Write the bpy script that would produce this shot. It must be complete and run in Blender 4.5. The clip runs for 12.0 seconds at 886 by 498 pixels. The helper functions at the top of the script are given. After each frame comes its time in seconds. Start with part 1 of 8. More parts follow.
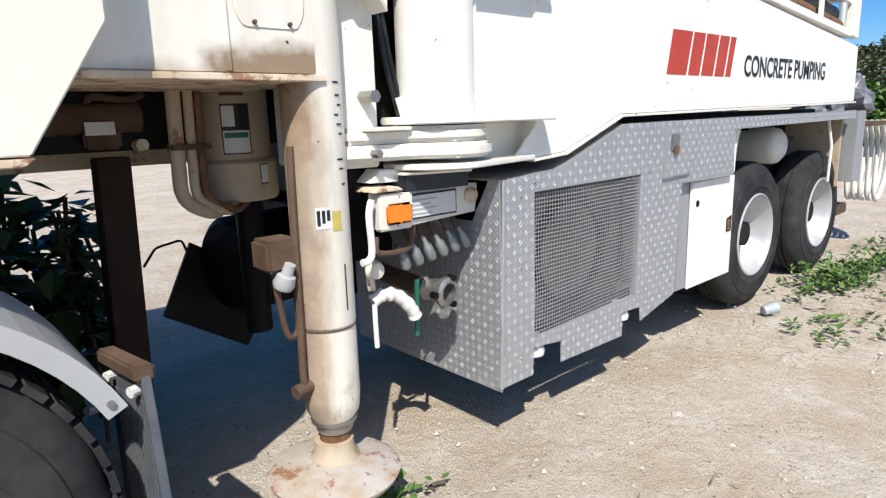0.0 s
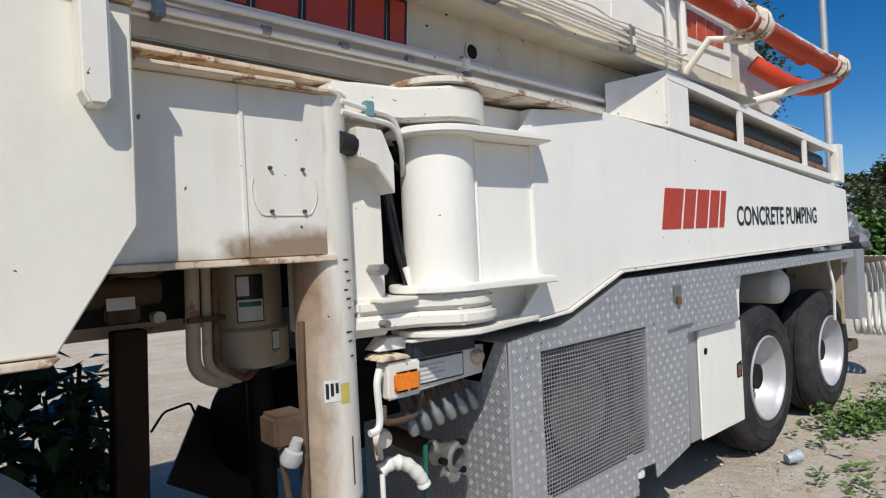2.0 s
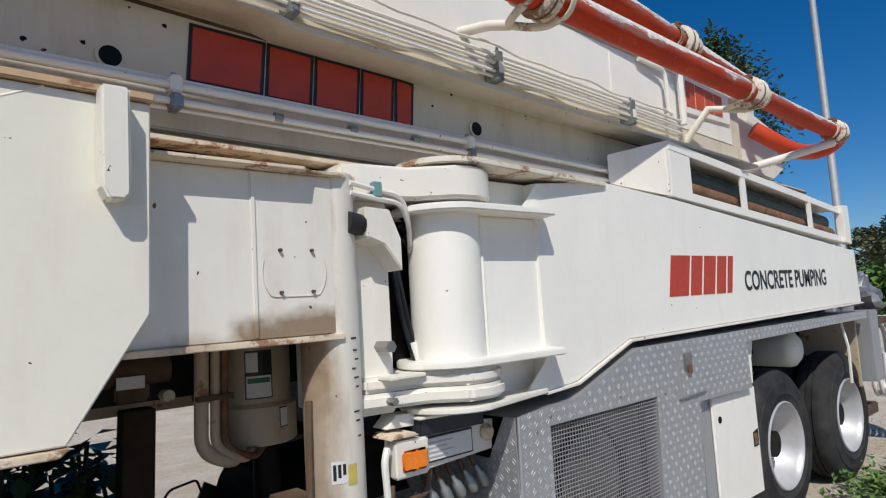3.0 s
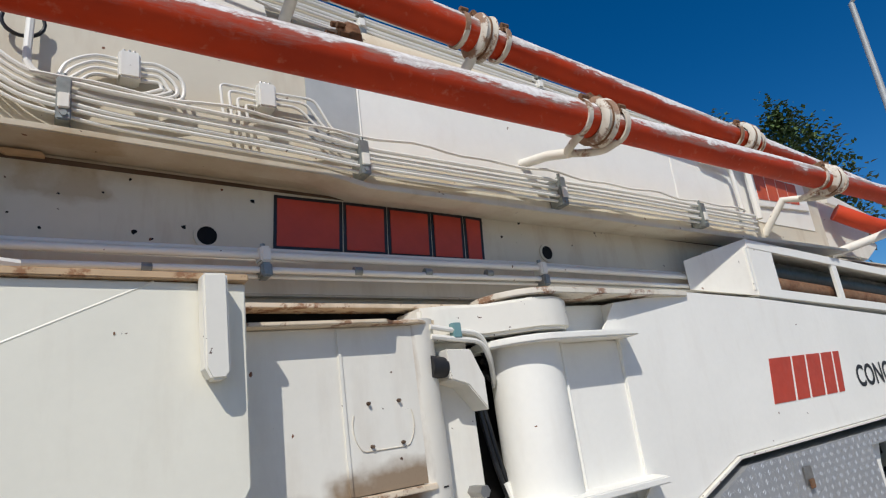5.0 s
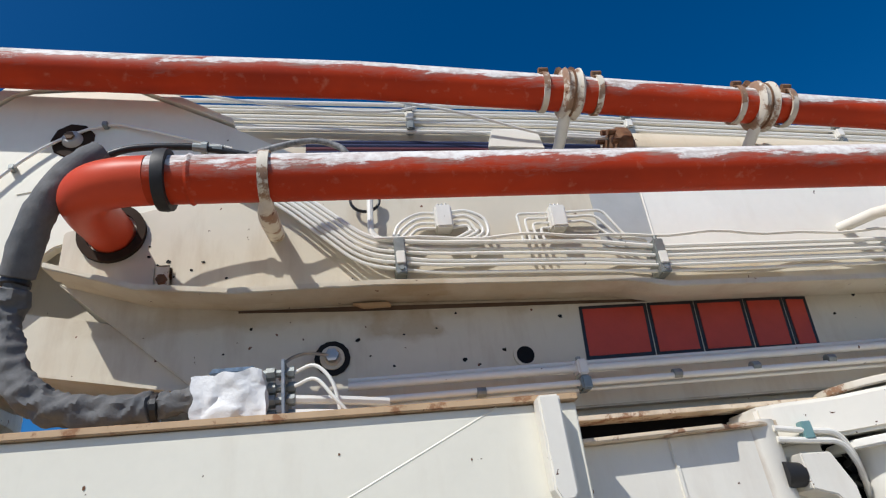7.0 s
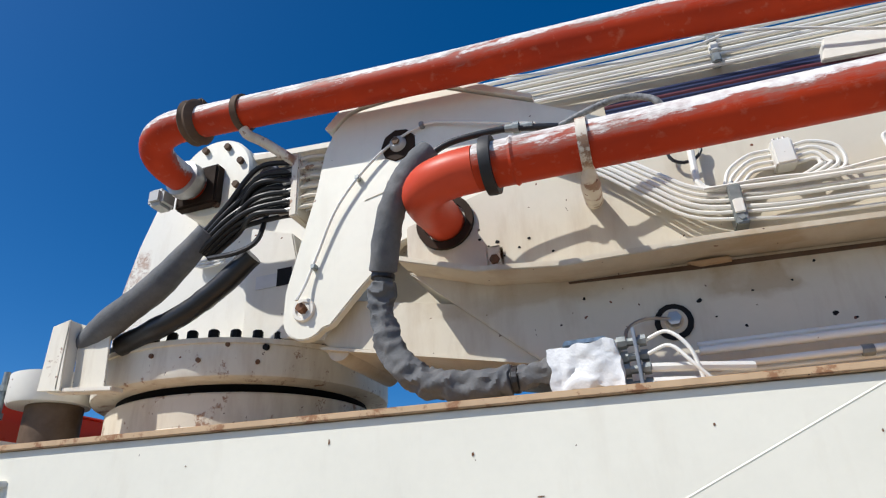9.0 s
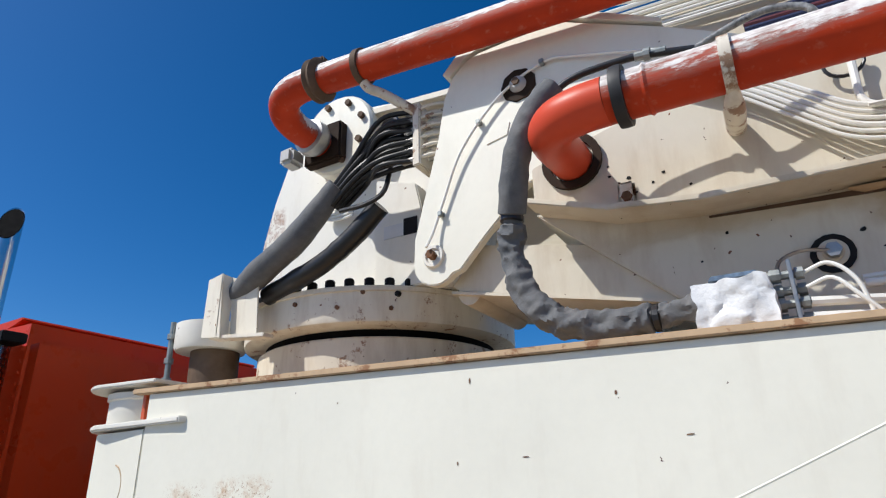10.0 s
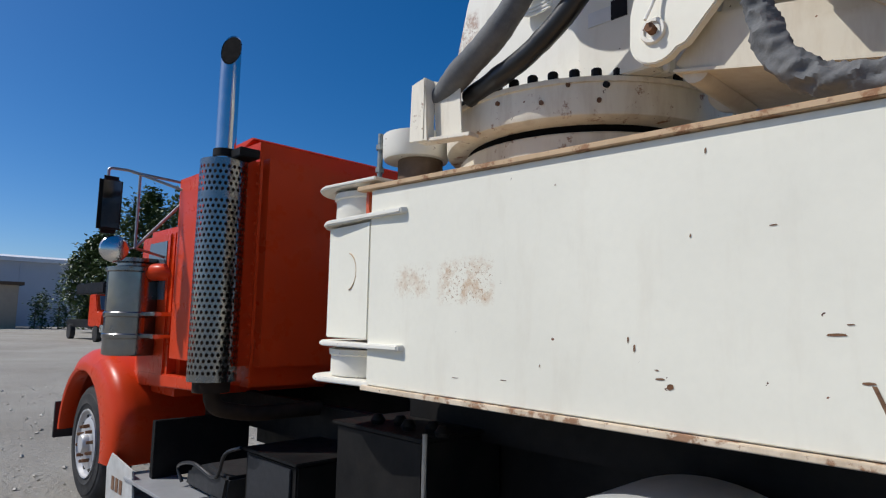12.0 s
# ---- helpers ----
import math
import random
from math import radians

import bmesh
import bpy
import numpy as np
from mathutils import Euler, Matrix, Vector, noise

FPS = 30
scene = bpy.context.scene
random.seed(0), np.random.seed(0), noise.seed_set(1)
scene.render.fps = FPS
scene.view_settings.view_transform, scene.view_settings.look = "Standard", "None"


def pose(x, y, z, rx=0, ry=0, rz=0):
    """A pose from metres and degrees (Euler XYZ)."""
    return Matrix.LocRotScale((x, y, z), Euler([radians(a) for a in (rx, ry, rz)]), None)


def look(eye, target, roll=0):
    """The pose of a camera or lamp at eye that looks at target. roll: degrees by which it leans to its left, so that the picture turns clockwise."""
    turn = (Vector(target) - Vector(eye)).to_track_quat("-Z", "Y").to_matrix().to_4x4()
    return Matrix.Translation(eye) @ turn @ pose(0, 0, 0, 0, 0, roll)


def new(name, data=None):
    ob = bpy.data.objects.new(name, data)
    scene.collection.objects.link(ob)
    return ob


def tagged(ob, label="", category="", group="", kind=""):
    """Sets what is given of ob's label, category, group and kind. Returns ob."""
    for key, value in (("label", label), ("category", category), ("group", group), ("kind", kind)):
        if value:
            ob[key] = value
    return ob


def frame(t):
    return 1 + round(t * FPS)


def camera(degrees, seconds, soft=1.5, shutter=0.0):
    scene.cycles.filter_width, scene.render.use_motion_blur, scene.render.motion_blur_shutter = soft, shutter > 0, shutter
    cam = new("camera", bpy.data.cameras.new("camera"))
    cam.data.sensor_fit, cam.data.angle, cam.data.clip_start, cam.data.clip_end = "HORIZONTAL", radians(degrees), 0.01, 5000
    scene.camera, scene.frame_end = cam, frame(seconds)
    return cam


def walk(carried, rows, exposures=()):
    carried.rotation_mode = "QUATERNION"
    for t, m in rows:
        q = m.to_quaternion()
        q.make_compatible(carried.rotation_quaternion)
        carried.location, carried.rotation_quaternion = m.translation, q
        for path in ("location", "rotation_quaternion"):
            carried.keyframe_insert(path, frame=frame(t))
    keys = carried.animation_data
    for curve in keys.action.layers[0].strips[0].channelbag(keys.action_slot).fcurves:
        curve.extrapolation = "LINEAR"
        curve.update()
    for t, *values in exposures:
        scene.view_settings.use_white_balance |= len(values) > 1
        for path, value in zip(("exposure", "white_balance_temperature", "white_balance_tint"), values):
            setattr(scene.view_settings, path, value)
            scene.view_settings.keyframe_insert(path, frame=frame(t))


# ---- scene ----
cam = camera(71.1, 12.0, soft=1.2)
# seconds, eye, target, roll
PATH = [
    (0.0, (-0.004, 0.245, 1.424), (1.295, 1.708, 1.009), -1.8),
    (0.5, (0.002, 0.231, 1.456), (1.311, 1.712, 1.15), -2.1),
    (1.0, (0.003, 0.228, 1.494), (1.327, 1.713, 1.289), -2.1),
    (1.5, (-0.005, 0.222, 1.535), (1.315, 1.721, 1.43), -2.4),
    (2.0, (-0.021, 0.201, 1.564), (1.297, 1.705, 1.562), -2.9),
    (2.5, (-0.024, 0.19, 1.593), (1.278, 1.706, 1.683), -3.3),
    (3.0, (-0.032, 0.169, 1.63), (1.266, 1.68, 1.814), -3.5),
    (5.0, (-0.068, 0.124, 1.756), (1.032, 1.71, 2.281), -7.9),
    (5.5, (-0.104, 0.11, 1.777), (0.871, 1.744, 2.392), -8.8),
    (6.0, (-0.121, 0.095, 1.793), (0.66, 1.789, 2.513), -9.4),
    (6.5, (-0.161, 0.095, 1.805), (0.387, 1.837, 2.622), -9.2),
    (7.0, (-0.197, 0.08, 1.818), (0.108, 1.839, 2.72), -7.9),
    (9.0, (-0.375, 0.093, 1.871), (-0.931, 1.808, 2.736), -3.2),
    (9.5, (-0.405, 0.088, 1.863), (-1.135, 1.765, 2.672), -1.8),
    (10.0, (-0.438, 0.077, 1.854), (-1.349, 1.702, 2.582), -1.3),
    (10.5, (-0.481, 0.068, 1.825), (-1.553, 1.629, 2.47), -1.1),
    (11.0, (-0.527, 0.065, 1.781), (-1.756, 1.552, 2.307), -0.4),
    (11.5, (-0.572, 0.064, 1.732), (-1.928, 1.481, 2.128), 0.6),
    (12.0, (-0.607, 0.075, 1.676), (-2.031, 1.46, 1.906), 1.1),
]
EXPOSURES = [(0.0, 0.25), (0.5, 0.19), (1.0, 0.05), (1.5, -0.13), (2.5, -0.45), (5.5, -0.42), (7.0, -0.26), (9.0, -0.05), (10.5, -0.07), (12.0, -0.30)]
walk(cam, [(t, look(eye, target, roll)) for t, eye, target, roll in PATH], [(t, e, 6350 - 25 * min(t, 8), 10) for t, e in EXPOSURES])

# ---- world, sun, exposure ----
SUN_DIR = Vector((-0.17, -0.19, 0.30)).normalized()      # towards the sun
world = bpy.data.worlds.new("sky")
scene.world = world
world.use_nodes = True
wn = world.node_tree
sky = wn.nodes.new("ShaderNodeTexSky")
sky.sky_type = "NISHITA"
sky.sun_disc = False
sky.sun_elevation = math.asin(SUN_DIR.z)
sky.sun_rotation = math.atan2(SUN_DIR.x, SUN_DIR.y)
sky.altitude, sky.air_density, sky.dust_density, sky.ozone_density = 100, 0.7, 1.0, 3.0
deep = wn.nodes.new("ShaderNodeHueSaturation")
deep.inputs["Hue"].default_value = 0.5
deep.inputs["Saturation"].default_value = 1.4
wn.links.new(sky.outputs[0], deep.inputs["Color"])
wn.links.new(deep.outputs[0], wn.nodes["Background"].inputs[0])
wn.nodes["Background"].inputs[1].default_value = 0.128
sun_data = bpy.data.lights.new("sun", "SUN")
sun_data.energy, sun_data.angle, sun_data.color = 5.0, radians(0.53), (1.0, 0.95, 0.87)
sun = new("sun", sun_data)
sun.matrix_world = look(SUN_DIR * 40, (0, 0, 0))


# ---- materials ----
def node_mat(name):
    m = bpy.data.materials.new(name)
    m.use_nodes = True
    nt = m.node_tree
    return m, nt, nt.nodes["Principled BSDF"]


def add(nt, kind, **values):
    n = nt.nodes.new(kind)
    for k, v in values.items():
        n.inputs[k.replace("_", " ")].default_value = v
    return n


def noise_of(nt, scale, detail=4.0, rough=0.55, stretch=None, vector=None):
    co = nt.nodes.new("ShaderNodeTexCoord")
    src = co.outputs["Object"] if vector is None else vector
    if stretch:
        mp = nt.nodes.new("ShaderNodeMapping")
        mp.inputs["Scale"].default_value = stretch
        nt.links.new(src, mp.inputs["Vector"])
        src = mp.outputs[0]
    n = nt.nodes.new("ShaderNodeTexNoise")
    n.inputs["Scale"].default_value, n.inputs["Detail"].default_value, n.inputs["Roughness"].default_value = scale, detail, rough
    nt.links.new(src, n.inputs["Vector"])
    return n.outputs["Fac"]


def ramp(nt, fac, a, b, lo=0.0, hi=1.0):
    r = nt.nodes.new("ShaderNodeMapRange")
    r.inputs["From Min"].default_value, r.inputs["From Max"].default_value = a, b
    r.inputs["To Min"].default_value, r.inputs["To Max"].default_value = lo, hi
    nt.links.new(fac, r.inputs["Value"])
    return r.outputs[0]


def calc(nt, op, a, b):
    n = nt.nodes.new("ShaderNodeMath")
    n.operation = op
    for i, v in enumerate((a, b)):
        if isinstance(v, (int, float)):
            n.inputs[i].default_value = v
        else:
            nt.links.new(v, n.inputs[i])
    return n.outputs[0]


def mixed(nt, fac, a, b):
    n = nt.nodes.new("ShaderNodeMix")
    n.data_type = "RGBA"
    if isinstance(fac, (int, float)):
        n.inputs[0].default_value = fac
    else:
        nt.links.new(fac, n.inputs[0])
    for i, v in ((6, a), (7, b)):
        if isinstance(v, tuple):
            n.inputs[i].default_value = (*v, 1)
        else:
            nt.links.new(v, n.inputs[i])
    return n.outputs[2]


def bump(nt, bsdf, height, strength, distance=0.01):
    b = nt.nodes.new("ShaderNodeBump")
    b.inputs["Strength"].default_value, b.inputs["Distance"].default_value = strength, distance
    nt.links.new(height, b.inputs["Height"])
    nt.links.new(b.outputs[0], bsdf.inputs["Normal"])


def specks(nt, scale, size, keep):
    """Small scattered chips: 1 inside a chip."""
    co = nt.nodes.new("ShaderNodeTexCoord")
    wob = nt.nodes.new("ShaderNodeTexNoise")
    wob.inputs["Scale"].default_value = scale * 3
    nt.links.new(co.outputs["Object"], wob.inputs["Vector"])
    mv = nt.nodes.new("ShaderNodeMix")
    mv.data_type = "VECTOR"
    mv.inputs[0].default_value = 0.03
    nt.links.new(co.outputs["Object"], mv.inputs[4])
    nt.links.new(wob.outputs["Color"], mv.inputs[5])
    v = nt.nodes.new("ShaderNodeTexVoronoi")
    v.inputs["Scale"].default_value = scale
    nt.links.new(mv.outputs[1], v.inputs["Vector"])
    near = calc(nt, "LESS_THAN", v.outputs["Distance"], size)
    sep = nt.nodes.new("ShaderNodeSeparateColor")
    nt.links.new(v.outputs["Color"], sep.inputs[0])
    return calc(nt, "MULTIPLY", near, calc(nt, "LESS_THAN", sep.outputs[0], keep))


def paint(name, base, grime=(0.36, 0.25, 0.14), rust=(0.16, 0.06, 0.025), dirt=0.25, chips=0.15, rough=0.42, rusty=0.0, patch=None, patch_col=(0.52, 0.33, 0.18), soft=False):
    """Old machine paint: faint fading, brown streaks that run down, small rust chips; patch: a rust or grime stain, on
    the boom also a shade band, x0, x1, z0, z1.
    """
    m, nt, p = node_mat(name)
    fade = ramp(nt, noise_of(nt, 1.7, 5), 0.3, 0.75)
    col = mixed(nt, fade, base, tuple(c * 0.91 for c in base))
    col = mixed(nt, calc(nt, "MULTIPLY", ramp(nt, noise_of(nt, 38, 3), 0.35, 0.8), 0.10), col, tuple(c * 0.72 for c in base))
    streak = ramp(nt, noise_of(nt, 3.2, 6, 0.62, (2.6, 2.6, 0.55)), 0.55 - 0.14 * dirt, 0.72)
    col = mixed(nt, calc(nt, "MULTIPLY", streak, dirt), col, grime)
    if rusty:
        rf = ramp(nt, noise_of(nt, 9, 8, 0.7), 0.62 - 0.2 * rusty, 0.67 - 0.2 * rusty)
        col = mixed(nt, calc(nt, "MULTIPLY", rf, 0.85), col, mixed(nt, noise_of(nt, 45, 4), rust, (0.36, 0.17, 0.07)))
    if patch:
        co = nt.nodes.new("ShaderNodeTexCoord")
        s = nt.nodes.new("ShaderNodeSeparateXYZ")
        nt.links.new(co.outputs["Object"], s.inputs[0])
        across, up = s.outputs[0], s.outputs[2]
        if soft:
            across = calc(nt, "ADD", across, calc(nt, "MULTIPLY", calc(nt, "SUBTRACT", noise_of(nt, 4.0, 4), 0.5), 0.35))
            up = calc(nt, "ADD", up, calc(nt, "MULTIPLY", calc(nt, "SUBTRACT", noise_of(nt, 6.0, 4), 0.5), 0.14))
        for x0, x1, z0, z1, k in patch:
            ix = calc(nt, "MULTIPLY", ramp(nt, across, x0, x0 + 0.06), ramp(nt, across, x1, x1 - 0.03))
            iz = calc(nt, "MULTIPLY", ramp(nt, up, z0, z0 + 0.03), ramp(nt, up, z1, z1 - 0.05))
            box = calc(nt, "MULTIPLY", ix, iz)
            wear = ramp(nt, noise_of(nt, 5, 4, 0.5), 0.28, 0.50) if soft else ramp(nt, noise_of(nt, 12, 9, 0.75), 0.46, 0.60)
            col = mixed(nt, calc(nt, "MULTIPLY", calc(nt, "MULTIPLY", box, wear), k * (0.95 if soft else 0.75)), col, patch_col)
            wear2 = ramp(nt, noise_of(nt, 75, 5, 0.7), 0.56, 0.60, 0.0, 0.15 if soft else 1.0)
            col = mixed(nt, calc(nt, "MULTIPLY", calc(nt, "MULTIPLY", box, wear2), k * 0.8), col, tuple(c * 0.7 for c in patch_col))
    if chips:
        col = mixed(nt, specks(nt, 9.0, 0.05, chips), col, rust)
        col = mixed(nt, specks(nt, 23.0, 0.09, chips * 0.4), col, (0.10, 0.05, 0.03))
    nt.links.new(col, p.inputs["Base Color"])
    nt.links.new(ramp(nt, noise_of(nt, 6, 4), 0.2, 0.8, rough - 0.08, rough + 0.14), p.inputs["Roughness"])
    p.inputs["Specular IOR Level"].default_value = 0.2 if base[1] < 0.2 else 0.35
    bump(nt, p, noise_of(nt, 3.5, 3), 0.12, 0.02)
    return m


def plain(name, base, rough=0.5, metal=0.0, vary=0.25, scale=14.0, dust=0.0, bumpy=0.2, dust_col=(0.42, 0.36, 0.28)):
    m, nt, p = node_mat(name)
    col = mixed(nt, ramp(nt, noise_of(nt, scale, 5), 0.25, 0.75), base, tuple(c * (1 - vary) for c in base))
    if dust:
        col = mixed(nt, calc(nt, "MULTIPLY", ramp(nt, noise_of(nt, scale * 0.35, 6, 0.65), 0.38, 0.72), dust), col, dust_col)
    nt.links.new(col, p.inputs["Base Color"])
    nt.links.new(ramp(nt, noise_of(nt, scale * 1.7, 4), 0.25, 0.75, max(0.03, rough - 0.1), rough + 0.1), p.inputs["Roughness"])
    p.inputs["Metallic"].default_value = metal
    if bumpy:
        bump(nt, p, noise_of(nt, scale * 4, 4), bumpy, 0.004)
    return m


CREAM = (0.80, 0.765, 0.67)
PALE = (0.83, 0.795, 0.665)
white_leg = paint("cream_leg_paint", PALE, dirt=0.10, chips=0.10, rough=0.4, patch=[(-2.70, -2.44, 1.76, 1.92, 0.7), (-2.42, -2.10, 1.73, 1.93, 1.0)])
white_arm = paint("white_arm_paint", (0.87, 0.845, 0.765), dirt=0.07, chips=0.05, rough=0.4)
cream_beam = paint("cream_beam_paint", CREAM, dirt=0.14, chips=0.75, rough=0.45, patch=[(0.62, 1.12, 1.44, 1.67, 1.0), (0.40, 0.8, 1.46, 1.60, 0.6)], patch_col=(0.27, 0.19, 0.115), soft=True)
# Tan base and brown band under the lip: grime plus painted-in boom shade.
cream_boom = paint("cream_boom_paint", (0.67, 0.61, 0.485), dirt=0.35, chips=0.45, rough=0.45, patch=[(-0.16, 0.12, 2.54, 2.72, 0.7), (-1.2, 1.5, 2.62, 2.74, 0.45)], patch_col=(0.40, 0.30, 0.175), soft=True)
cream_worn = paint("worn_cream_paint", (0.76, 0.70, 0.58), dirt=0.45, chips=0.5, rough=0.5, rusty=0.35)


def pole_paint():
    """Cream jack paint with a brown grease stain run down one flank."""
    m, nt, p = node_mat("jack_pole_paint")
    co = nt.nodes.new("ShaderNodeTexCoord")
    sx = nt.nodes.new("ShaderNodeSeparateXYZ")
    nt.links.new(co.outputs["Object"], sx.inputs[0])
    run = calc(nt, "ADD", sx.outputs[0], calc(nt, "MULTIPLY", calc(nt, "SUBTRACT", noise_of(nt, 4.0, 5, 0.6, (1.5, 1.5, 0.6)), 0.5), 0.20))
    stain = ramp(nt, run, 1.052, 0.985)
    top = ramp(nt, sx.outputs[2], 1.25, 1.55, 0.75, 1.0)
    base = mixed(nt, ramp(nt, noise_of(nt, 3, 5), 0.3, 0.7), (0.80, 0.76, 0.66), (0.74, 0.69, 0.58))
    brown = mixed(nt, ramp(nt, noise_of(nt, 14, 5, 0.6), 0.3, 0.7), (0.20, 0.115, 0.055), (0.36, 0.24, 0.14))
    col = mixed(nt, calc(nt, "MULTIPLY", stain, top), base, brown)
    grease = calc(nt, "MULTIPLY", ramp(nt, noise_of(nt, 6, 6, 0.65, (1, 1, 0.5)), 0.56, 0.66), ramp(nt, sx.outputs[2], 0.62, 0.45))
    col = mixed(nt, calc(nt, "MULTIPLY", grease, 0.75), col, (0.30, 0.19, 0.10))
    col = mixed(nt, specks(nt, 16.0, 0.07, 0.25), col, (0.12, 0.07, 0.04))
    nt.links.new(col, p.inputs["Base Color"])
    nt.links.new(ramp(nt, noise_of(nt, 6, 4), 0.2, 0.8, 0.32, 0.5), p.inputs["Roughness"])
    bump(nt, p, noise_of(nt, 9, 5), 0.15, 0.01)
    return m


cream_pole = pole_paint()
# Darker cream: grime plus the shade under the truck put into the colour.
grimy_shaded_cream = paint("grimy_shaded_cream_paint", (0.52, 0.43, 0.31), dirt=0.6, chips=0.4, rough=0.55, rusty=0.1)
ring_paint = paint("ring_paint", (0.77, 0.71, 0.58), dirt=0.4, chips=0.9, rough=0.5, rusty=0.13)
mast_paint = paint("mast_paint", (0.80, 0.77, 0.68), dirt=0.2, chips=0.4, rough=0.42, patch=[(-3.16, -2.93, 2.95, 3.50, 1.0), (-3.15, -2.99, 2.78, 3.2, 0.7)], patch_col=(0.30, 0.13, 0.06))
rust_edge = paint("rusty_plate_edge", (0.56, 0.39, 0.23), dirt=0.6, chips=0.4, rough=0.7, rusty=0.42)
rust_light = paint("rust_stained_lip", (0.74, 0.62, 0.46), dirt=0.7, chips=0.6, rough=0.6, rusty=0.5)
coupling_rust = paint("rusty_coupling", (0.70, 0.64, 0.53), dirt=0.5, chips=0.8, rough=0.6, rusty=0.6, rust=(0.10, 0.035, 0.015))
tube_paint = paint("painted_tube", (0.80, 0.78, 0.71), dirt=0.12, chips=0.12, rough=0.4)
red_cab = paint("red_cab_paint", (0.58, 0.046, 0.008), grime=(0.35, 0.06, 0.03), dirt=0.15, chips=0.0, rough=0.28)
decal_red = plain("red_decal", (0.50, 0.055, 0.025), 0.45, vary=0.2, bumpy=0)
decal_black = plain("black_decal", (0.015, 0.015, 0.017), 0.4, bumpy=0)
decal_orange = plain("orange_decal", (0.60, 0.10, 0.03), 0.45, bumpy=0)
rubber = plain("tyre_rubber", (0.030, 0.030, 0.031), 0.75, vary=0.4, scale=9, dust=0.16, bumpy=0.35, dust_col=(0.30, 0.28, 0.25))
black_hose = plain("black_hose", (0.012, 0.012, 0.013), 0.38, vary=0.3, scale=30, bumpy=0.1)
black_steel = plain("black_chassis_paint", (0.007, 0.007, 0.0075), 0.55, vary=0.4, scale=7, dust=0.03)
grey_steel = plain("grey_painted_steel", (0.45, 0.46, 0.45), 0.5, vary=0.15, scale=8, dust=0.2)
brown_steel = plain("brown_grimed_steel", (0.13, 0.08, 0.05), 0.7, vary=0.5, scale=10, dust=0.14)
steel = plain("worn_steel", (0.42, 0.41, 0.39), 0.42, 0.85, 0.3, 20, dust=0.15)
zinc = plain("zinc_clamp", (0.33, 0.36, 0.35), 0.5, 0.6, 0.4, 30, dust=0.2)
rust = plain("rusty_iron", (0.20, 0.085, 0.035), 0.85, 0.0, 0.6, 40, dust=0.25, bumpy=0.6, dust_col=(0.5, 0.36, 0.22))
alu = plain("aluminium_plate", (0.42, 0.43, 0.44), 0.46, 0.45, 0.12, 6, dust=0.10, bumpy=0.05)
alu_lug = plain("aluminium_lug", (0.56, 0.57, 0.58), 0.46, 0.4, 0.1, 20, bumpy=0)
alu_rim = plain("aluminium_rim", (0.56, 0.56, 0.57), 0.45, 0.35, 0.15, 10, dust=0.25, bumpy=0.05)
chrome = plain("chrome", (0.62, 0.62, 0.62), 0.16, 1.0, 0.08, 8, bumpy=0)
dark_chrome = plain("darkened_chrome", (0.27, 0.26, 0.25), 0.2, 1.0, 0.35, 6, bumpy=0)
# Near-black for the sooty stack mouth and for shade painted into gaps.
soot_and_shade = plain("soot_and_shade", (0.004, 0.004, 0.004), 0.95, bumpy=0)
strut_brown = plain("dark_brown_strut", (0.045, 0.028, 0.018), 0.8, vary=0.5, scale=8)
shield = plain("perforated_chrome_shield", (0.28, 0.28, 0.27), 0.24, 1.0, 0.2, 12, bumpy=0)
wire_dark = plain("dark_wire", (0.40, 0.40, 0.40), 0.5, 0.4, 0.3, 40, dust=0.2, bumpy=0)
core_dark = plain("radiator_core", (0.05, 0.05, 0.05), 0.7, 0.0, 0.5, 12, dust=0.25)
sleeve_cloth = plain("grey_sleeve_cloth", (0.115, 0.12, 0.125), 0.8, 0.0, 0.3, 26, dust=0.12, bumpy=0.5)
sack_white = plain("white_wrapping", (0.80, 0.80, 0.78), 0.55, 0.0, 0.12, 16, dust=0.1, bumpy=0.6)
maroon_hose = plain("maroon_hose", (0.10, 0.02, 0.03), 0.45, 0.0, 0.3, 20, bumpy=0)
blue_hose = plain("blue_hose", (0.018, 0.028, 0.085), 0.45, 0.0, 0.3, 20, bumpy=0)
amber = plain("amber_lens", (0.85, 0.24, 0.02), 0.25, 0.0, 0.1, 40, bumpy=0.1)
green_paint = plain("green_handle_paint", (0.02, 0.16, 0.09), 0.45, bumpy=0.1)
label_white = plain("white_label", (0.72, 0.72, 0.70), 0.5, vary=0.1, dust=0.15)
teal_clip = plain("teal_clip", (0.20, 0.36, 0.36), 0.55, 0.2, bumpy=0.1)
galv = plain("galvanised_pole", (0.40, 0.41, 0.40), 0.6, 0.3, 0.15, 4)
wall_white = plain("white_warehouse_wall", (0.50, 0.52, 0.56), 0.8, vary=0.08, scale=0.6, dust=0.1)
wall_tan = plain("tan_stucco", (0.48, 0.38, 0.28), 0.9, vary=0.1, scale=2)
glass_dark = plain("window_glass", (0.10, 0.13, 0.16), 0.08, 0.0, 0.2, 1, bumpy=0)
bark = plain("bark", (0.13, 0.10, 0.07), 0.9, vary=0.4, scale=6, bumpy=0.6)
dark_rubber = plain("rubber_bumper", (0.015, 0.015, 0.016), 0.6, bumpy=0.1)


for dull_mat in (soot_and_shade, strut_brown, black_steel, rubber, brown_steel, red_cab):
    dull_mat.node_tree.nodes["Principled BSDF"].inputs["Specular IOR Level"].default_value = 0.15


def leaf_mat(name, a, b):
    m, nt, p = node_mat(name)
    g = nt.nodes.new("ShaderNodeNewGeometry")
    col = mixed(nt, g.outputs["Random Per Island"], a, b)
    nt.links.new(col, p.inputs["Base Color"])
    p.inputs["Roughness"].default_value = 0.5
    return m


